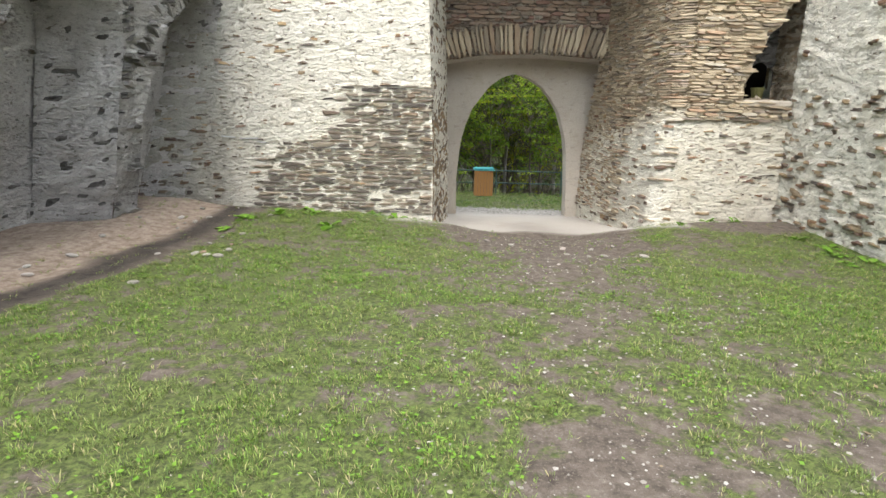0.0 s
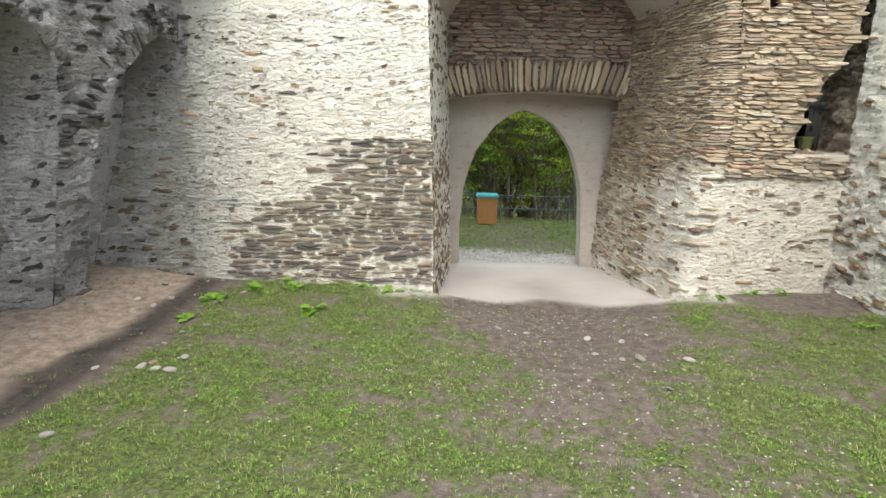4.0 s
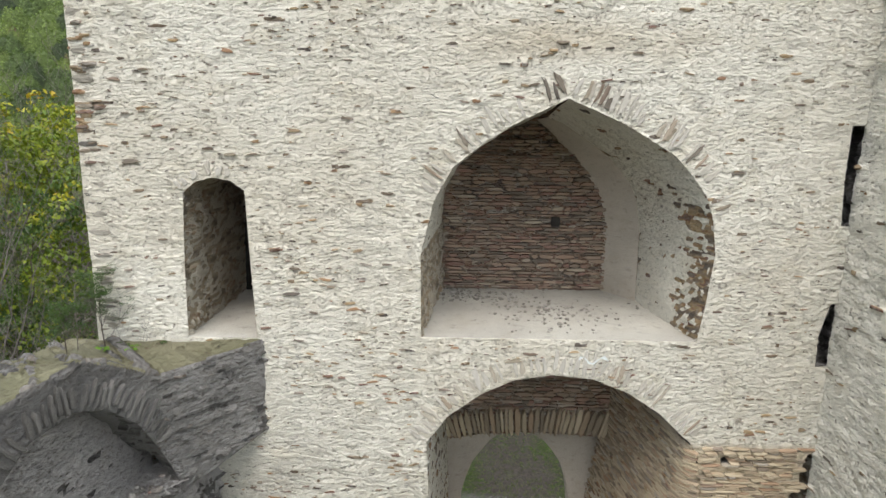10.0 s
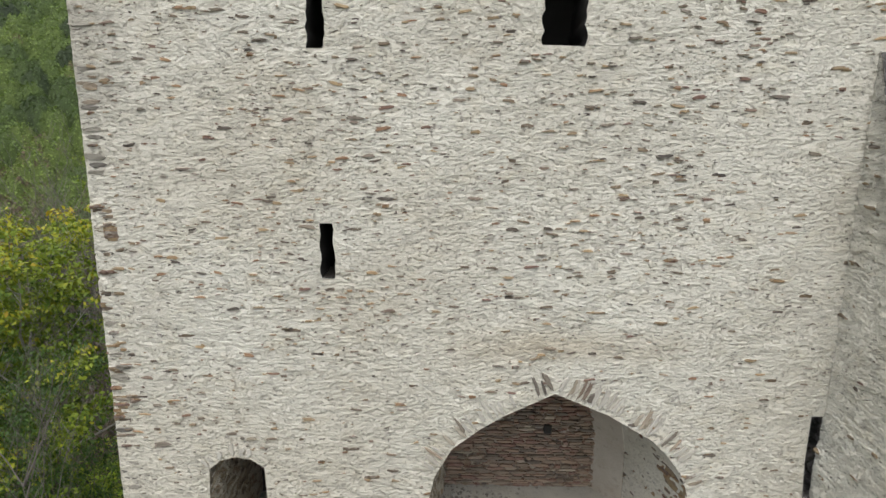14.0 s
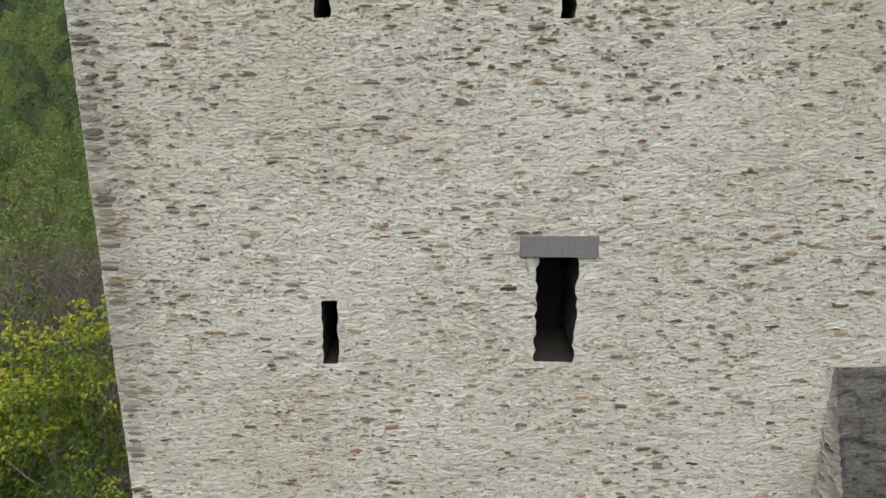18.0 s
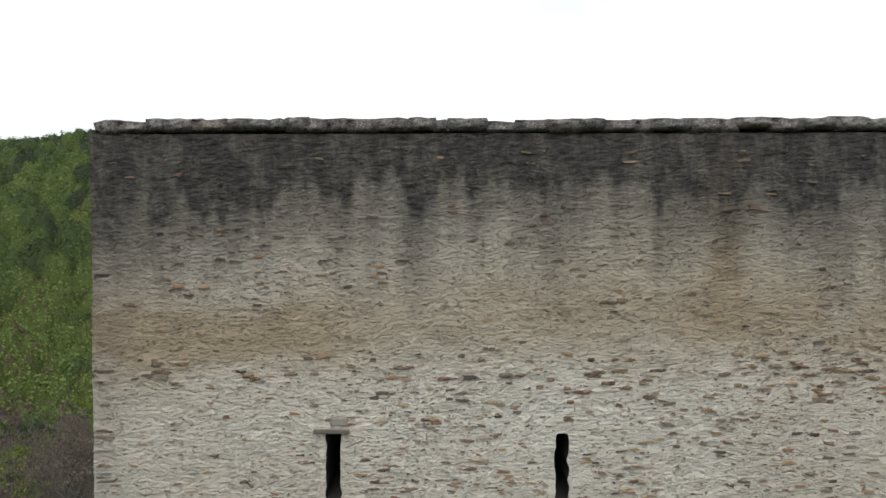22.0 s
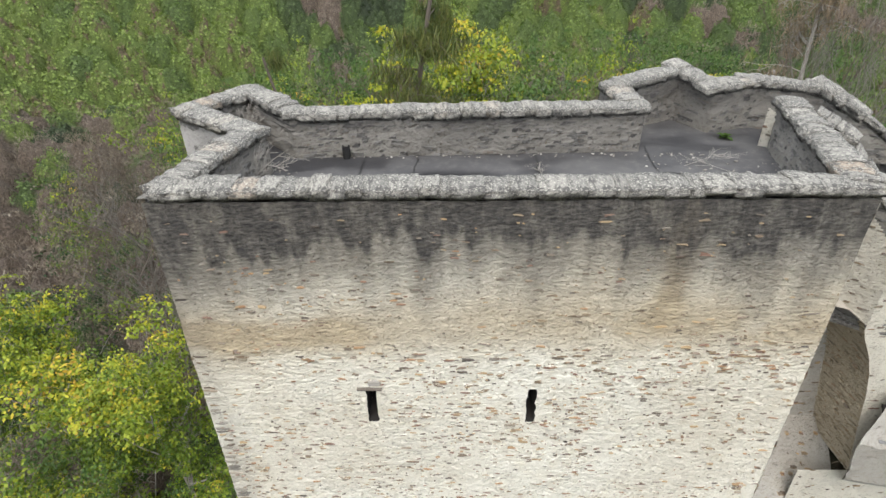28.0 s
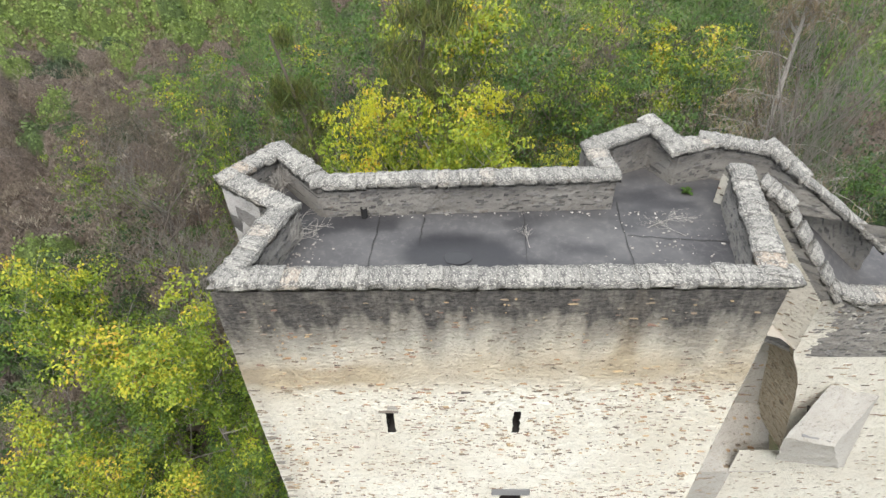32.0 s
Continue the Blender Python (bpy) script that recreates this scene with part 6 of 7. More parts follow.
    for what, pick, mat in (("foliage", ~bare, M_LEAF_FAR), ("twigs", bare, M_LEAF_RUST)):
        q = V[pick].reshape(-1, 3)
        ob = put_mesh(what, q, np.arange(len(q)).reshape(-1, 4), mat, root, "", {"tone": np.repeat(tone[pick], 4)})
        ob["kind"] = "stuff"


def far_brush(name, label, x, y, per, crown, width):
    """Leafless trees: sheaves of thin twigs that spread upwards and outwards."""
    m = len(x)
    c = rs.uniform(0.7, 1.3, m) * crown
    base = np.stack([x, y, ground_z(x, y) + 0.8], -1)
    d = rs.normal(0, 1, (m, per, 3))
    d[..., 2] = np.abs(d[..., 2]) * 0.8 + 0.35
    d /= np.linalg.norm(d, axis=2, keepdims=True)
    reach = rs.uniform(0.25, 1.0, (m, per)) ** 0.7
    p = base[:, None] + d * (c[:, None] * reach)[..., None] * np.array([0.95, 0.95, 1.2])
    a = d * 0.8 + rs.normal(0, 0.5, d.shape)
    a /= np.linalg.norm(a, axis=2, keepdims=True)
    b = np.cross(a, rs.normal(0, 1, d.shape))
    b /= np.linalg.norm(b, axis=2, keepdims=True) + 1e-6
    ln = (c[:, None] * rs.uniform(0.08, 0.24, (m, per)))[..., None]
    w = width * rs.uniform(0.5, 1.4, (m, per))[..., None]
    V = np.stack([p - a * ln, p + b * w, p + a * ln, p - b * w], 2).reshape(-1, 3)
    tone = np.clip(rs.uniform(0.1, 0.9, m)[:, None] + rs.normal(0, 0.12, (m, per)), 0, 1)
    root = thing(name, label, "woods", "", "stuff")
    ob = put_mesh("twigs", V, np.arange(len(V)).reshape(-1, 4), M_LEAF_RUST, root, "", {"tone": np.repeat(tone.ravel(), 4)})
    ob["kind"] = "stuff"


def patch_of(x, y):
    return fbm(x * 0.022, y * 0.022, 160, 3)


def polar(x, y):
    return np.hypot(x, y - 2), np.degrees(np.arctan2(x, y - 2))


def hill_tone(x, y, va, vb):
    r, az = polar(x, y)
    t = 0.64 - 1.0 * (patch_of(x, y) - 0.48) + 0.75 * (vb - 0.5) - 0.22 * smooth(300, 410, r) - 0.2 * smooth(-14, -32, az) * smooth(240, 330, r) + 0.14 * smooth(260, 200, r)
    return np.where(va > 0.985, 1.0, np.clip(t, 0.03, 0.93))


def hill_bare(x, y, va, vb):
    return (patch_of(x, y) > 0.6) & (vb > 0.72)


def valley_tone(x, y, va, vb):
    return np.clip(0.34 - 0.8 * (patch_of(x, y) - 0.48) + 1.2 * (vb - 0.45), 0.04, 0.9)


def valley_bare(x, y, va, vb):
    return va + 0.5 * (patch_of(x, y) - 0.48) > 0.43 + 0.3 * smooth(-5, 20, polar(x, y)[1])


def slope_tone(x, y, va, vb):
    return np.clip(0.12 + 0.75 * vb, 0.03, 0.9)


def slope_bare(x, y, va, vb):
    return va > 0.36


def off_spur(x, y):
    return (y > 31) | (x < -24) | (x > 26)


def bare_places(r0, r1, az0, az1, cell, seed, step, bare_of, keep=None):
    n = int(math.radians(az1 - az0) * (r1 ** 2 - r0 ** 2) / 2 / step ** 2)
    x, y = sector(r0, r1, az0, az1, n)
    d, va, vb = cells(x, y, cell, seed)
    ok = bare_of(x, y, va, vb)
    if keep is not None:
        ok &= keep(x, y)
    return x[ok], y[ok]


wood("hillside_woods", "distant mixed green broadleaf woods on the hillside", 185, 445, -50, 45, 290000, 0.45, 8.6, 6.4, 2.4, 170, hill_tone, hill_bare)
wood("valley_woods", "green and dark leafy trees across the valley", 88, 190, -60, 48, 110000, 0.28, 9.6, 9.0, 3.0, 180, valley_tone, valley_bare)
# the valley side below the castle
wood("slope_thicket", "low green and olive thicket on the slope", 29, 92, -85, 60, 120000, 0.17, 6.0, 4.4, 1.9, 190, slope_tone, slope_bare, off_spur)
far_brush("slope_brush", "brown and grey leafless brushwood on the slope", *bare_places(29, 92, -85, 60, 6.0, 190, 3.6, slope_bare, off_spur), 170, 5.0, 0.03)

# ---- grass in the yard ----
def blades(name, label, n, per, x0, x1, y0, y1, size, dens):
    """Short grass in small tufts."""
    x, y = rs.uniform(x0, x1, n), rs.uniform(y0, y1, n)
    ok = rs.random(n) < dens(x, y)
    x, y = np.repeat(x[ok], per), np.repeat(y[ok], per)
    tall = np.repeat(rs.uniform(0.6, 1.5, ok.sum()), per)
    k = len(x)
    ang = rs.uniform(0, 2 * math.pi, k)
    off = rs.uniform(0, 1, k) ** 0.7 * size * 1.1
    x, y = x + np.cos(ang) * off, y + np.sin(ang) * off
    z = ground_z(x, y) - 0.004
    ang += rs.normal(0, 0.6, k)
    h = size * tall * rs.uniform(0.5, 1.2, k)
    lean = rs.uniform(0.2, 1.3, k) * h
    w = 0.0028 * rs.uniform(0.7, 1.6, k) * (size / 0.035)
    base = np.stack([x, y, z], -1)
    sd = np.stack([-np.sin(ang) * w, np.cos(ang) * w, 0 * w], -1)
    tip = base + np.stack([np.cos(ang) * lean, np.sin(ang) * lean, h], -1)
    mid = (base + tip) / 2 + np.stack([0 * h, 0 * h, 0.18 * h], -1)
    V = np.stack([base - sd, mid - sd * 0.7, tip, mid + sd * 0.7], 1).reshape(-1, 3)
    ob = put_mesh(name, V, np.arange(k * 4).reshape(-1, 4), M_GRASS)
    tagged(ob, label, "grass", "", "stuff")


def yard_density(x, y):
    pw = np.exp(-((x - 1.6 - 0.06 * (y - 6)) / 1.0) ** 2)
    g = 0.66 - 0.32 * pw * smooth(5.0, 9.5, y) - 0.14 * pw + 0.3 * (fbm(x * 0.7, y * 0.7, 156) - 0.5) + 0.5 * (fbm(x * 2.2, y * 2.2, 170) - 0.5)
    g -= 0.2 * smooth(5.5, 3.0, y) * smooth(0.46, 0.6, fbm(x * 1.1 + 3, y * 1.6, 177))
    g -= 0.9 * smooth(1.6, 0.95, x - (-4.45 + 0.14 * (y - 9)) + 0.7 * (fbm(x * 2, y * 2, 155) - 0.5))
    g -= 0.8 * smooth(1.3, 0.4, np.hypot((x - 5.6) / 1.3, (y - 10.6) / 0.8))
    g -= 1.0 * np.exp(-((x - 1.8) / 1.25) ** 2) * smooth(8.2, 10.2, y)
    return np.clip(0.03 + (g - 0.43) * 2.6, 0.03, 1) * (0.3 + 0.7 * smooth(0.38, 0.56, fbm(x * 5, y * 5, 171)))


blades("yard_grass", "short patchy green grass in the yard", 56000, 12, -5.0, 6.0, 1.4, 11.0, 0.033, yard_density)
blades("outer_grass", "short green grass outside the gate", 7000, 9, -2.0, 7.0, 15.5, 27.5, 0.07, lambda x, y: 0.8 * smooth(16.0, 17.5, y + 0.35 * (x - 1)))

# ---- stones told apart one by one ----
def slab_mesh(seed, low=0.55, high=1.1, square=6):
    """An irregular flat stone, unit size, its face towards -y."""
    r = random.Random(seed)
    n = 11
    ring = []
    for k in range(n):
        a = 2 * math.pi * k / n + r.uniform(-0.25, 0.25)
        q = (abs(math.cos(a)) ** square + abs(math.sin(a)) ** square) ** (-1 / square)
        s = q * r.uniform(low, high)
        ring.append((0.5 * s * math.cos(a), 0.5 * s * math.sin(a)))
    V = [(x * 1.05, 0.5, z * 1.05) for x, z in ring] + [(x, -0.38 + r.uniform(-0.05, 0.05), z) for x, z in ring] + [(x * 0.93, -0.48 + r.uniform(-0.06, 0.06), z * 0.88) for x, z in ring] + [(r.uniform(-0.1, 0.1), -0.5, 0)]
    F = []
    for k in range(n):
        j = (k + 1) % n
        F += [(k, j, n + j), (k, n + j, n + k), (n + k, n + j, 2 * n + j), (n + k, 2 * n + j, 2 * n + k), (2 * n + k, 2 * n + j, 3 * n)]
    return V, F


SLAB_DATA = [slab_mesh(200 + k) for k in range(10)]
COURSED = [slab_mesh(240 + k, 0.76, 1.1, 3) for k in range(10)]


def slab_shared(material, name, shapes=SLAB_DATA):
    made = []
    for V, F in shapes:
        me = bpy.data.meshes.new(name)
        me.from_pydata(V, [], F)
        me.materials.append(material)
        made.append(me)
    return made


SLABS = slab_shared(M_STONE, "stone")
SLABS_TAN = slab_shared(M_STONE_TAN, "stone", COURSED)
SLABS_PIER = slab_shared(M_STONE, "stone", [slab_mesh(270 + k, 0.62, 1.15, 4) for k in range(12)])
sr = random.Random(21)


def in_holes(x, z, grow=0.06):
    for h in holes:
        for dx, dz in ((grow, 0), (-grow, 0), (0, grow), (0, -grow)):
            if inside(np.array([x + dx]), np.array([z + dz]), h)[0]:
                return True
    return False


quoin_mat = stone_material("weathered_quoin_stone", [(0.0, (0.13, 0.12, 0.105)), (0.5, (0.27, 0.25, 0.21)), (0.85, (0.42, 0.39, 0.33)), (1.0, (0.28, 0.21, 0.14))])
SLABS_QUOIN = slab_shared(quoin_mat, "quoin_stone", COURSED)

# the bare pier left of the gate, course by course
z = 0.42
while z < 2.6:
    h = 0.024 + 0.055 * sr.random() ** 1.4
    x = -2.9 + 1.15 * float(smooth(1.2, 2.0, z)) + sr.uniform(-0.3, 0.3)
    while x < -0.1:
        ln = min(0.1 + 0.36 * sr.random() ** 1.5, -0.03 - x)
        if ln > 0.05 and sr.random() < 0.93:
            hs = h * sr.uniform(0.65, 1.15)
            m = pose(x + ln / 2, FY + 0.026 - sr.uniform(0, 0.022), z + h / 2 + sr.uniform(-0.008, 0.008), sr.uniform(-8, 8), sr.uniform(-5, 4), sr.uniform(-5, 5)) @ Matrix.Diagonal((ln, 0.09, hs, 1))
            share("stone", sr.choice(SLABS_PIER), m, wall_front)
        x += ln + sr.uniform(0.006, 0.04)
    z += h + sr.uniform(0.008, 0.022)


def joined_slabs(name, label, places, material, parent, shapes=COURSED):
    """Many scattered stones in one mesh; rows of place, x-axis, outward axis, length, height, depth."""
    VV, FF, base = [], [], 0
    for p, ax, out_, ln, h, dp in places:
        V, F = sr.choice(shapes)
        V = np.array(V)
        up_ = np.cross(np.array(out_) * -1.0, ax) * -1.0
        VV.append(np.array(p) + V[:, :1] * ln * np.array(ax) - V[:, 1:2] * dp * np.array(out_) + V[:, 2:] * h * up_)
        FF.append(np.array(F) + base)
        base += len(V)
    ob = put_mesh(name, np.concatenate(VV), np.concatenate(FF), material, parent, label, None, True)
    ob["kind"] = "stuff"
    return ob


def turned(ax, out_, deg):
    ax, out_ = np.array(ax, float), np.array(out_, float)
    c, s = math.cos(math.radians(deg)), math.sin(math.radians(deg))
    up_ = np.cross(out_, ax)
    return ax * c + up_ * s


def wall_scatter(count):
    rows = []
    while len(rows) < count:
        x, z = sr.uniform(LEFT_X + 0.12, RIGHT_X - 0.12), sr.uniform(0.8, 25.6)
        if x > 5.9 and z < 15.2:
            continue
        patch = float(fbm(np.array([x * 0.55]), np.array([z * 0.8]), 700, 3)[0])
        share_ = np.interp(z, [0, 5, 9, 12, 14, 18.5, 19.5, 21.5, 22.4, 22.8, 26], [0.35, 0.4, 0.3, 0.45, 0.7, 0.7, 0.95, 1.0, 1.0, 0.3, 0.22])
        if sr.random() > share_ * (0.35 + 1.3 * float(smooth(0.35, 0.65, patch))) or in_holes(x, z, 0.12):
            continue
        ln = 0.04 + 0.19 * sr.random() ** 2.8
        rows.append(((x, FY + 0.018, z), turned((1, 0, 0), (0, -1, 0), sr.uniform(-9, 9)), (0, -1, 0), ln, max(0.018, ln * sr.uniform(0.14, 0.32)), sr.uniform(0.05, 0.085)))
    return rows


spots = wall_scatter(5000)
joined_slabs("scattered_stones", "dark and rusty slate stones showing through the limewash", spots, M_STONE_BITS, wall_front, SLAB_DATA)

# ragged stones along the tower's corner
z = 6.6
while z < 21.4:
    h = sr.uniform(0.05, 0.12)
    if sr.random() < 0.5:
        share("quoin_stone", sr.choice(SLABS_QUOIN), pose(LEFT_X + sr.uniform(0.13, 0.2), FY + 0.1, z, sr.uniform(-4, 4), sr.uniform(-4, 4), sr.uniform(-6, 6)) @ Matrix.Diagonal((sr.uniform(0.26, 0.38), 0.22, h, 1)), wall_front)
    z += h + sr.uniform(0.0, 0.06)

# slabs of the bare band below the parapet and beside the small openings
for k, (p, ax, out_, ln, h, dp) in enumerate(wall_scatter(260)):
    share("wall_stone", sr.choice(SLABS), pose(p[0], FY + 0.014, p[2], sr.uniform(-5, 5), sr.uniform(-7, 7), sr.uniform(-4, 4)) @ Matrix.Diagonal((ln * 1.35, 0.085, h * 1.3, 1)), wall_front)

# tan masonry between the gate and the breach
spots = []
z = 2.15
while z < 4.75:
    h = sr.uniform(0.024, 0.058)
    x = 4.24 + sr.uniform(-0.05, 0.1)
    while x < 5.9:
        ln = sr.uniform(0.08, 0.4)
        if not in_holes(x + ln * 0.5, z + h / 2, 0.03) and sr.random() < 0.92:
            spots.append(((x + ln / 2, FY + 0.025 - sr.uniform(0, 0.045), z + h / 2 + sr.uniform(-0.012, 0.012)), turned((1, 0, 0), (0, -1, 0), sr.uniform(-3, 3)), (0, -1, 0), ln, h, 0.1))
        x += ln + sr.uniform(0.0, 0.02)
    z += h + sr.uniform(0.0, 0.012)
tan_bits = stone_material("tan_stone_bits", [(0.0, (0.2, 0.16, 0.12)), (0.3, (0.42, 0.34, 0.235)), (0.7, (0.58, 0.49, 0.35)), (0.88, (0.38, 0.24, 0.15)), (0.93, (0.3, 0.27, 0.235)), (1.0, (0.62, 0.56, 0.45))], False, 0.35)
joined_slabs("tan_stones", "layered tan slate stones", spots, tan_bits, wall_front)
# the splayed pier
spots = []
z = 0.1
while z < 4.7:
    h = sr.uniform(0.02, 0.05)
    t = 0.005
    while t < 0.98:
        ln = sr.uniform(0.1, 0.36)
        P, N = pier_map(np.array([t + ln / 8]), np.array([z + h / 2]))
        ax = np.array([N[0, 1], -N[0, 0], 0.0])
        line = 2.35 - 0.5 * t + 0.25 * math.sin(9 * t)
        if sr.random() < (0.93 if z > line else 0.16 if t < 0.4 else 0.5):
            spots.append((tuple(P[0] + N[0] * (sr.uniform(-0.005, 0.03) - 0.02)), turned(-ax, N[0], sr.uniform(-4, 4)), tuple(N[0]), ln, h, 0.08))
        t += (ln + sr.uniform(0.0, 0.03)) / 4.0
    z += h + sr.uniform(0.0, 0.012)
joined_slabs("pier_stones", "layered tan slate stones of the pier", spots, tan_bits, wall_front)

# coursed red-brown slates on the niche back and over the flat arch
red_bits = stone_material("red_brown_stone_bits", [(0.0, (0.13, 0.1, 0.08)), (0.35, (0.27, 0.2, 0.145)), (0.6, (0.36, 0.25, 0.175)), (0.8, (0.25, 0.13, 0.1)), (1.0, (0.42, 0.36, 0.27))], False)
for name_, y0, x0, x1, z0, z1, edge in (("back_stones", 13.95, 0.0, 4.2, 6.6, 10.2, None), ("rear_stones", 13.9, 0.15, 3.6, 3.95, 5.7, LINTEL_BOTTOM)):
    spots = []
    z = z0
    while z < z1:
        h = sr.uniform(0.03, 0.085)
        x = x0 + sr.uniform(0, 0.15)
        while x < x1:
            ln = sr.uniform(0.1, 0.42)
            if sr.random() < 0.93 and math.hypot((x + ln / 2 - 2.25) / 1.4, (z - 7.96)) > 0.1:
                spots.append(((x + ln / 2, y0 + 0.02 - sr.uniform(0, 0.05), z + h / 2), turned((1, 0, 0), (0, -1, 0), sr.uniform(-3, 3)), (0, -1, 0), ln, h, 0.12))
            x += ln + sr.uniform(0.0, 0.025)
        z += h + sr.uniform(0.0, 0.015)
    joined_slabs(name_, "coursed red-brown slate stones", spots, red_bits, wall_front)
# solid near-black block in place of a hole's shaded inside
bm = bmesh.new()
box(bm, 2.17, 2.34, 13.86, 14.1, 7.86, 8.06, 0.02)
part("back_hole", bm, M_DARK, wall_front, "small near-black block painted as the dark of a hole")

# fan of upright slates over the gate
cx0, cz0 = 1.8, 0.2
x = 0.12
while x < 3.5:
    w = sr.uniform(0.06, 0.13)
    zb = float(np.interp(x, [p[0] for p in LINTEL_BOTTOM], [p[1] for p in LINTEL_BOTTOM]))
    lean = (x - 1.8) * 13.0
    hh = sr.uniform(0.56, 0.68)
    m = pose(x + w / 2 + math.sin(math.radians(lean)) * hh / 2, 13.86 - sr.uniform(0, 0.03), zb + hh / 2, sr.uniform(-2, 2), lean + sr.uniform(-3, 3), sr.uniform(-3, 3)) @ Matrix.Diagonal((w * 1.05, 0.12, hh, 1))
    share("voussoir", sr.choice(SLABS_TAN), m, wall_front)
    x += w + sr.uniform(0.004, 0.02)


def fan(pts, out_dist, lo, hi, chance, mat_meshes, parent, place, name="arch_stone"):
    """Radial stones round an arch; pts are its line, place(u, v, angle, w, h) the pose."""
    P = dense(pts, 0.02, False)
    s, nxt = 0.0, 0.0
    for i in range(1, len(P) - 1):
        s += np.linalg.norm(P[i] - P[i - 1])
        if s < nxt:
            continue
        w, hh = sr.uniform(0.05, 0.1), sr.uniform(lo, hi)
        nxt = s + w + sr.uniform(0.01, 0.04)
        if sr.random() > chance:
            continue
        t = P[i + 1] - P[i - 1]
        t /= np.linalg.norm(t)
        n = np.array([-t[1], t[0]])
        c = P[i] + n * (hh / 2 + out_dist)
        share(name, sr.choice(mat_meshes), place(c[0], c[1], math.degrees(math.atan2(n[0], n[1])) + sr.uniform(-6, 6), w, hh), parent)


def on_front(u, v, a, w, h):
    return pose(u, FY + 0.022, v, 0, a, 0) @ Matrix.Diagonal((w, 0.08, h, 1))


lime_stone = stone_material("limewashed_arch_stone", [(0.0, (0.5, 0.47, 0.41)), (0.6, (0.62, 0.59, 0.53)), (0.85, (0.45, 0.4, 0.32)), (1.0, (0.35, 0.25, 0.17))])
SLABS_LIME = slab_shared(lime_stone, "arch_stone")
fan(GATE[3:13], 0.02, 0.3, 0.48, 0.85, SLABS_LIME, wall_front, on_front)
fan(NICHE[2:14], 0.03, 0.22, 0.42, 0.28, SLABS, wall_front, on_front)
fan(NICHE[2:14], 0.02, 0.25, 0.45, 0.45, SLABS_LIME, wall_front, on_front)
fan(DOORWAY[2:7], 0.02, 0.14, 0.24, 0.6, SLABS_LIME, wall_front, on_front)

grey_arch = stone_material("grey_arch_slate", [(0.0, (0.08, 0.077, 0.073)), (0.6, (0.14, 0.134, 0.127)), (1.0, (0.2, 0.19, 0.18))])
SLABS_GREY = slab_shared(grey_arch, "arch_stone")


def on_left(u, v, a, w, h):
    xx = float(left_x(np.float64(u), np.float64(v)))
    return pose(xx - 0.03, u, v, 0, 0, 99) @ pose(0, 0, 0, 0, a, 0) @ Matrix.Diagonal((w, 0.09, h, 1))


fan(NICHE_A[2:10], 0.0, 0.3, 0.45, 0.95, SLABS_GREY, wall_left, on_left)
fan(NICHE_B[3:9], 0.0, 0.28, 0.42, 0.95, SLABS_GREY, wall_left, on_left)


def on_up(u, v, a, w, h):
    P, N = up_map(np.array([u]), np.array([v]))
    return pose(P[0, 0], P[0, 1], v, 0, 0, math.degrees(math.atan2(N[0, 0], -N[0, 1]))) @ pose(0, 0, 0, 0, a, 0) @ Matrix.Diagonal((w, 0.1, h, 1))


fan(UPPER_ARCH[1:8], 0.0, 0.3, 0.44, 0.95, SLABS_GREY, wall_left_up, on_up)

# lintels
bm = bmesh.new()
box(bm, 1.08, 2.24, FY - 0.045, FY + 0.3, 17.12, 17.44, 0.012)
for v in bm.verts:
    v.co += Vector((sr.uniform(-0.012, 0.012), sr.uniform(-0.006, 0.006), sr.uniform(-0.012, 0.012)))
part("door_lintel", bm, M_LINTEL, wall_front, "grey dressed stone lintel")
bm = bmesh.new()
box(bm, -2.02, -1.5, FY - 0.07, FY + 0.2, 21.47, 21.52, 0.01)
part("slit_lintel", bm, M_STONE, wall_front, "thin dark slate lintel")
bm = bmesh.new()
box(bm, -1.78, -1.52, FY - 0.03, FY + 0.1, 21.56, 21.7, 0.03)
part("pale_block", bm, M_PEBBLE, wall_front, "pale stone block above the slit")
bm = bmesh.new()
box(bm, 5.16, 6.1, FY - 0.03, FY + 1.05, 2.4, 2.5, 0.02)
part("breach_sill", bm, M_PLAIN, wall_front, "smooth cement sill")

# mossy pot in the breach
pot = thing("flower_pot", "small mossy yellow-green pot standing on the sill", "pot", "", "", (5.82, 11.75, 2.5))
bm = bmesh.new()
bmesh.ops.create_cone(bm, cap_ends=True, segments=14, radius1=0.08, radius2=0.11, depth=0.22, matrix=Matrix.Translation((0, 0, 0.11)))
part("vessel", bm, M_POT, pot)
bm = bmesh.new()
bmesh.ops.create_cone(bm, cap_ends=True, segments=14, radius1=0.12, radius2=0.12, depth=0.03, matrix=Matrix.Translation((0, 0, 0.22)))
part("rim", bm, M_POT, pot)

# faint writing on the left wall, as bars, and a blue smear over the gate arch
for x0, z0, w, h, a in [(-3.55, 1.68, 0.24, 0.02, 4), (-3.2, 1.66, 0.3, 0.02, -3), (-2.98, 1.6, 0.16, 0.018, 5)]:
    bm = bmesh.new()
    box(bm, -w / 2, w / 2, -0.006, 0.03, -h / 2, h / 2)
    ob = part("paint_mark", bm, M_GRAFFITI, wall_front, "faded dark paint stroke")
    ob.matrix_basis = pose(x0, FY - 0.012, z0, 0, a, 0)
bm = bmesh.new()
vs = [bm.verts.new((2.15 + 0.5 * k / 11 + sr.uniform(-0.02, 0.02), FY - 0.034, 6.24 + 0.07 * math.sin(k * 0.9) + (0.022 if k % 2 else -0.022) * sr.uniform(0.5, 1))) for k in range(12)]
for k in range(0, 10):
    bm.faces.new((vs[k], vs[k + 1], vs[k + 2]))
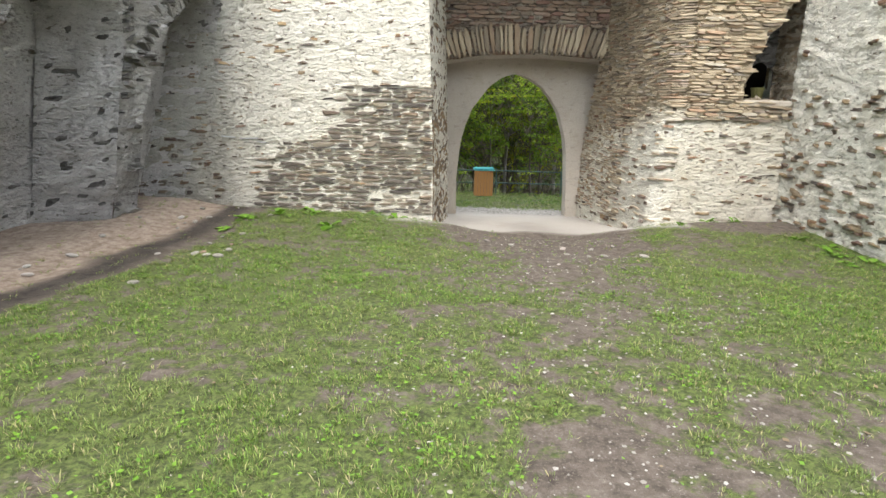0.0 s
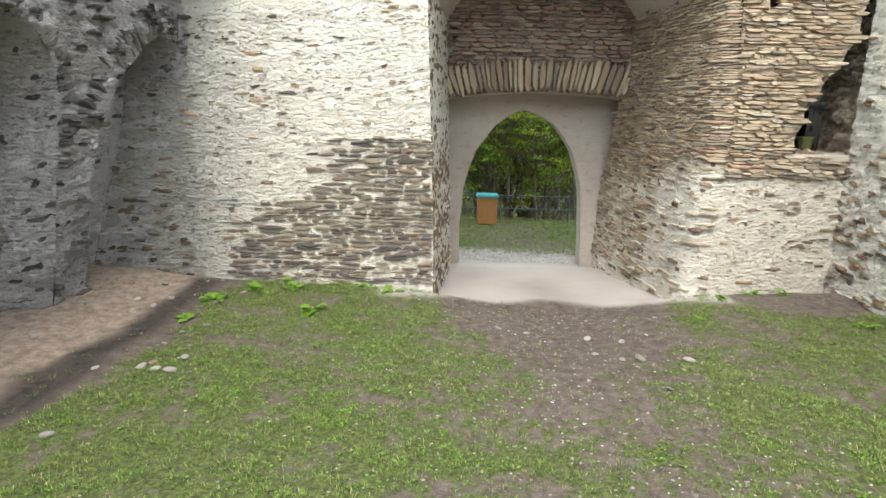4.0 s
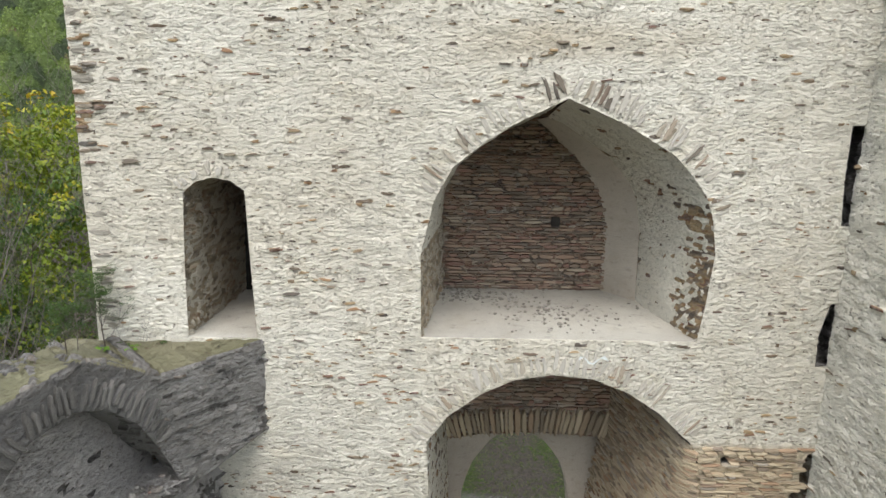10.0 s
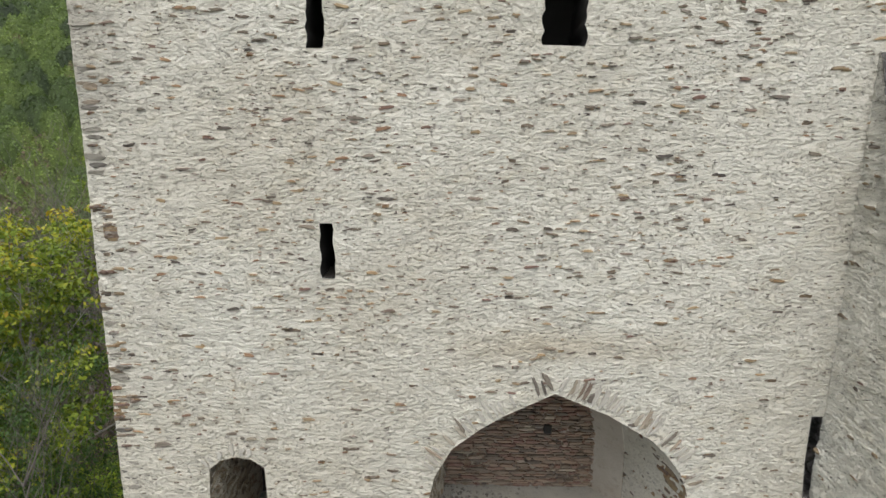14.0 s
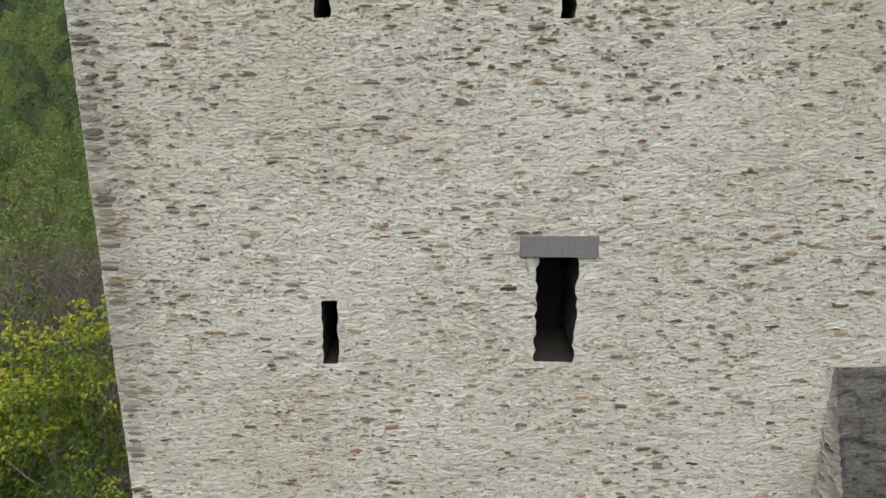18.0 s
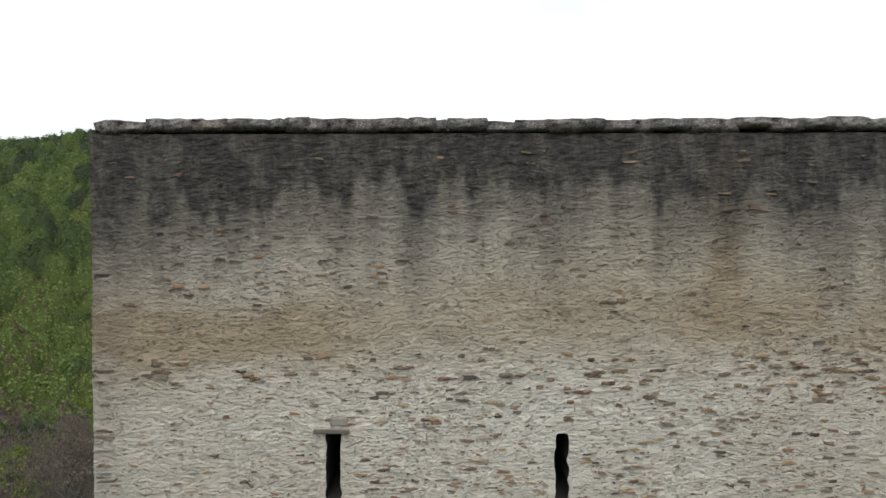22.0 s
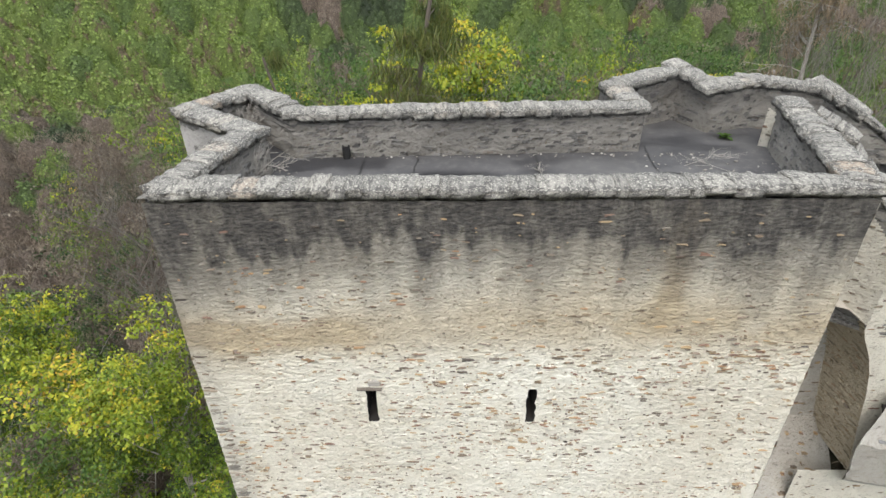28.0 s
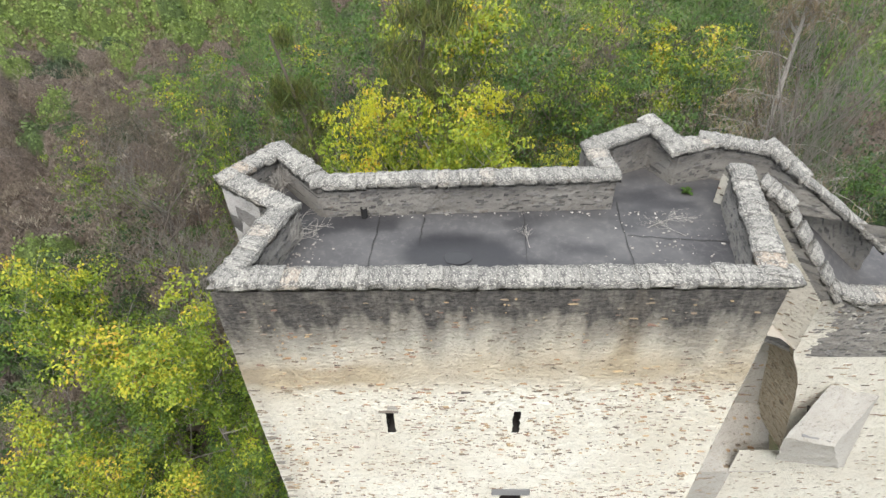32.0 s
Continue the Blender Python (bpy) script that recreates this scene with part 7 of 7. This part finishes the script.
part("paint_smear", bm, M_BLUE_CHALK, wall_front, "pale blue paint smear")

# ---- loose stones on the ledge ----
def rubble_mesh(seed, material, name):
    r = random.Random(seed)
    bm = bmesh.new()
    bmesh.ops.create_icosphere(bm, subdivisions=2, radius=0.5)
    f = [Vector((r.uniform(-1, 1), r.uniform(-1, 1), r.uniform(-1, 1))).normalized() for _ in range(7)]
    for v in bm.verts:
        d = v.co.normalized()
        v.co *= 1 - 0.28 * max(0.0, max(d.dot(g) for g in f) - 0.6) / 0.4
        v.co.z *= 0.62
    me = bpy.data.meshes.new(name)
    bm.to_mesh(me)
    bm.free()
    me.materials.append(material)
    return me


loose_mat = stone_material("loose_grey_stone", [(0.0, (0.2, 0.18, 0.16)), (0.5, (0.36, 0.34, 0.31)), (0.8, (0.5, 0.48, 0.45)), (1.0, (0.3, 0.16, 0.12))])
LOOSE = [rubble_mesh(300 + k, loose_mat, "loose_stone") for k in range(6)]
for k in range(46):
    u = sr.uniform(S9 - 5.5, S9 + 0.1)
    P, N = up_map(np.array([u]), np.array([4.76]))
    q = P[0] - N[0] * sr.uniform(0.02, 0.42)
    s = sr.uniform(0.05, 0.2)
    ob = share("loose_stone", sr.choice(LOOSE), pose(q[0], q[1], 4.76 + s * 0.22, sr.uniform(-15, 15), sr.uniform(-15, 15), sr.uniform(0, 360)) @ Matrix.Diagonal((s, s * 0.8, s * 0.7, 1)))
    tagged(ob, "loose rubble stone lying on the wall ledge", "stone", "stones on the ledge")
for k in range(40):
    x, y = (sr.uniform(-4.4, -2.6), sr.uniform(6.5, 10.6)) if k < 26 else (sr.uniform(0.4, 3.4), sr.uniform(7.5, 10.6))
    s = sr.uniform(0.05, 0.16)
    ob = share("loose_stone", sr.choice(LOOSE), pose(x, y, gz1(x, y) + s * 0.12, sr.uniform(-10, 10), sr.uniform(-10, 10), sr.uniform(0, 360)) @ Matrix.Diagonal((s, s * 0.8, s * 0.6, 1)))
    tagged(ob, "pale loose stone lying on bare earth", "stone", "stones in the yard")


def pebbles(name, label, n, where, s0, s1, zf):
    V0, F0 = [], []
    t = (1 + 5 ** 0.5) / 2
    ico = np.array([(-1, t, 0), (1, t, 0), (-1, -t, 0), (1, -t, 0), (0, -1, t), (0, 1, t), (0, -1, -t), (0, 1, -t), (t, 0, -1), (t, 0, 1), (-t, 0, -1), (-t, 0, 1)]) / 1.9
    fi = np.array([(0, 11, 5), (0, 5, 1), (0, 1, 7), (0, 7, 10), (0, 10, 11), (1, 5, 9), (5, 11, 4), (11, 10, 2), (10, 7, 6), (7, 1, 8), (3, 9, 4), (3, 4, 2), (3, 2, 6), (3, 6, 8), (3, 8, 9), (4, 9, 5), (2, 4, 11), (6, 2, 10), (8, 6, 7), (9, 8, 1)])
    x, y = where(n)
    z = zf(x, y)
    s = rs.uniform(s0, s1, len(x)) * rs.uniform(0.5, 1.5, len(x))
    jit = ico[None] * rs.uniform(0.7, 1.2, (len(x), 12, 1)) * np.array([1, 0.8, 0.5])
    a = rs.uniform(0, 6.28, len(x))
    rot = np.stack([np.stack([np.cos(a), -np.sin(a), 0 * a], -1), np.stack([np.sin(a), np.cos(a), 0 * a], -1), np.stack([0 * a, 0 * a, 1 + 0 * a], -1)], 1)
    V = np.einsum("nij,nkj->nki", rot, jit) * s[:, None, None] + np.stack([x, y, z], -1)[:, None]
    F = fi[None] + (np.arange(len(x)) * 12)[:, None, None]
    ob = put_mesh(name, V.reshape(-1, 3), F.reshape(-1, 3), M_PEBBLE, None, "", None, True)
    tagged(ob, label, "gravel", "", "stuff")


def in_yard(n):
    x, y = rs.normal(1.6, 1.5, n), rs.uniform(1.8, 10.9, n)
    ok = (x > -4) & (x < 5.8)
    return x[ok], y[ok]


pebbles("yard_pebbles", "small pale pebbles and slate chips trodden into the earth", 3400, in_yard, 0.004, 0.015, ground_z)
pebbles("gravel_outside", "grey gravel before the gate", 3000, lambda n: (rs.uniform(0.3, 3.6, n), rs.uniform(15.0, 17.4, n)), 0.012, 0.03, ground_z)
pebbles("roof_pebbles", "small pale stones and debris on the roof", 240, lambda n: (np.concatenate([rs.uniform(-4.2, 6.6, n // 3), rs.normal(5.6, 0.8, n // 3), rs.normal(-3.9, 0.35, n - 2 * (n // 3))]), np.concatenate([rs.uniform(14.75, 14.95, n // 3), rs.normal(13.6, 0.7, n // 3).clip(11.7, 15.5), rs.uniform(12.0, 14.4, n - 2 * (n // 3))])), 0.012, 0.04, lambda x, y: ROOF_Z + 0.01 + 0 * x)
pebbles("ledge_gravel", "small rubble on the wall ledge", 500, lambda n: (lambda u: (np.interp(u, ups, UP[:, 0]) - rs.uniform(0.0, 0.45, n), np.interp(u, ups, UP[:, 1])))(rs.uniform(S9 - 6, S9, n)), 0.012, 0.035, lambda x, y: 4.76 + 0 * x)

pebbles("niche_debris", "dark crumbs and slate chips on the dusty niche floor", 420, lambda n: (np.concatenate([rs.normal(0.7, 0.45, n // 2), rs.normal(2.0, 0.6, n - n // 2)]).clip(0.05, 3.9), np.concatenate([rs.normal(13.4, 0.3, n // 2), rs.normal(12.4, 0.5, n - n // 2)]).clip(11.3, 13.85)), 0.012, 0.04, lambda x, y: 6.57 + 0 * x)
# fallen leaves
def litter(name, label, n, where, size, mat, zf):
    x, y = where(n)
    p = np.stack([x, y, zf(x, y) + 0.012], -1)
    a = rs.uniform(0, 6.28, len(x))
    s = size * rs.uniform(0.6, 1.4, len(x))
    u = np.stack([np.cos(a) * s, np.sin(a) * s, rs.uniform(-0.3, 0.3, len(x)) * s], -1)
    w = np.stack([-np.sin(a) * s * 0.6, np.cos(a) * s * 0.6, rs.uniform(-0.3, 0.3, len(x)) * s], -1)
    V = np.stack([p - u, p + w, p + u, p - w], 1).reshape(-1, 3)
    ob = put_mesh(name, V, np.arange(len(x) * 4).reshape(-1, 4), mat)
    tagged(ob, label, "fallen leaves", "", "stuff")


litter("yard_leaves", "scattered withered leaves in the grass", 220, lambda n: (rs.uniform(-3.5, 5.5, n), rs.uniform(2, 10.5, n)), 0.022, M_LEAF_STRAW, ground_z)
litter("outer_leaves", "withered leaves below the railing", 900, lambda n: (rs.uniform(-2, 7, n), rs.uniform(22, 27, n)), 0.05, M_LEAF_RUST, ground_z)

def clover_spots(n):
    x, y = rs.uniform(-4.0, 5.9, n), rs.uniform(1.6, 10.9, n)
    ok = rs.random(n) < yard_density(x, y) * smooth(0.42, 0.62, fbm(x * 1.6, y * 1.6, 178))
    return x[ok], y[ok]


litter("yard_clover", "small round clover leaves between the grass", 42000, clover_spots, 0.014, M_WEED, lambda x, y: ground_z(x, y) + 0.012)

# ---- weeds ----
def weed(name, label, x, y, z, n, size, seed, mat=M_WEED):
    r = random.Random(seed)
    root = thing(name, label, "plant", "", "", (x, y, z))
    for k in range(n):
        a = r.uniform(0, 360)
        s = size * r.uniform(0.6, 1.2)
        bm = bmesh.new()
        mid = [bm.verts.new((t * s, 0, s * (0.55 * t - 0.35 * t * t))) for t in (0.12, 0.4, 0.75, 1.05)]
        left = [bm.verts.new((t * s, w * s, s * (0.62 * t - 0.35 * t * t) + 0.06 * s)) for t, w in ((0.2, 0.05), (0.4, 0.3), (0.75, 0.28))]
        right = [bm.verts.new((t * s, -w * s, s * (0.62 * t - 0.35 * t * t) + 0.06 * s)) for t, w in ((0.2, 0.05), (0.4, 0.3), (0.75, 0.28))]
        for sd in (left, right):
            q = [(mid[0], mid[1], sd[1], sd[0]), (mid[1], mid[2], sd[2], sd[1])]
            for f in q:
                bm.faces.new(f if sd is right else f[::-1])
            bm.faces.new((mid[2], mid[3], sd[2]))
        ob = part("leaf", bm, mat, root)
        ob.matrix_basis = pose(r.uniform(-0.06, 0.06), r.uniform(-0.06, 0.06), 0, 0, r.uniform(-25, 20), a)
    return root


for k, (x, y, n, s) in enumerate([(-2.5, 10.2, 9, 0.2), (-2.9, 9.8, 8, 0.18), (-2.0, 10.4, 9, 0.17), (-1.6, 9.6, 8, 0.2), (-3.0, 9.2, 7, 0.17), (-0.6, 10.5, 8, 0.14), (-1.0, 10.7, 7, 0.12), (4.2, 10.6, 8, 0.13), (4.8, 10.75, 9, 0.13), (5.2, 10.6, 8, 0.12),
                                  (5.5, 9.4, 9, 0.14), (5.75, 9.0, 9, 0.15), (5.6, 8.6, 9, 0.15), (5.8, 8.2, 8, 0.14), (5.4, 8.0, 8, 0.13), (-2.2, 10.75, 8, 0.13), (3.6, 9.9, 6, 0.1)]):
    weed("weed", "broad-leaved green weed growing at the wall foot", x, y, gz1(x, y), n, s, 400 + k)
for k, (x, y, s) in enumerate([(-4.75, 10.7, 0.1), (-5.05, 10.75, 0.15), (-5.3, 10.5, 0.17), (-4.5, 10.8, 0.07), (-5.2, 10.1, 0.12), (-5.4, 9.5, 0.14)]):
    shrub = copy_thing((P_BARE[0], P_GREEN[0], P_BARE[1])[k % 3], pose(0, 0, 0))
    shrub.matrix_basis = pose(x, y, 6.2, 0, 0, 70 * k) @ Matrix.Scale(s * 0.42, 4)
    tagged(shrub, "small twiggy shrub rooted on the wall walk", "shrub")
for k, (x, y, s) in enumerate([(-4.75, 10.75, 0.09), (-4.55, 10.6, 0.08), (-4.9, 10.5, 0.1), (-4.2, 10.85, 0.07)]):
    weed("weed", "green and yellow weed on the wall walk", x, y, 6.45, 9, s, 430 + k, M_WEED if k % 3 else M_LEAF_LIME)

# ---- on the roof: drain pipe, fallen branches, a tuft ----
V, F = tubes([((-2.46, 14.8, 25.0), (-2.46, 14.8, 25.3), 0.09, 0.09), ((-2.46, 14.8, 25.3), (-2.46, 14.8, 25.305), 0.09, 0.06)], 14)
pipe = put_mesh("drain_pipe", V, F, M_PIPE)
tagged(pipe, "short black drain pipe standing at the parapet", "pipe")
for k, (x, y, z, rz, s) in enumerate([(-4.3, 13.2, 25.1, 40, 1.0), (-4.5, 14.4, 25.15, 120, 1.1), (-3.9, 14.2, 25.05, 200, 0.8), (-4.9, 15.2, 25.2, 80, 0.9), (1.9, 13.6, 25.03, 100, 0.45), (5.3, 14.3, 25.03, 20, 0.7), (5.8, 14.0, 25.03, 150, 0.6)]):
    segs, tips = grow(500 + k, 1.6, 1.0, levels=3, kids=(4, 4), trunk_r=0.02, bare_to=0.2)
    V, F = tubes([(tuple(a), tuple(b), max(ra, 0.006), max(rb, 0.004)) for a, b, ra, rb in segs], 4)
    ob = put_mesh("fallen_branch", V, F, M_BARK_PALE)
    ob.matrix_basis = pose(x, y, z, 0, 82 if k > 3 else 62, rz) @ Matrix.Diagonal((1 if k <= 3 else 0.12, 1, 1, 1)) @ Matrix.Scale(s, 4)
    tagged(ob, "dry bleached branch lying on the roof", "branch", "branches on the roof")
weed("weed", "dry green tuft growing by the parapet", 6.6, 15.9, 25.0, 12, 0.22, 520, M_LEAF_LIME)
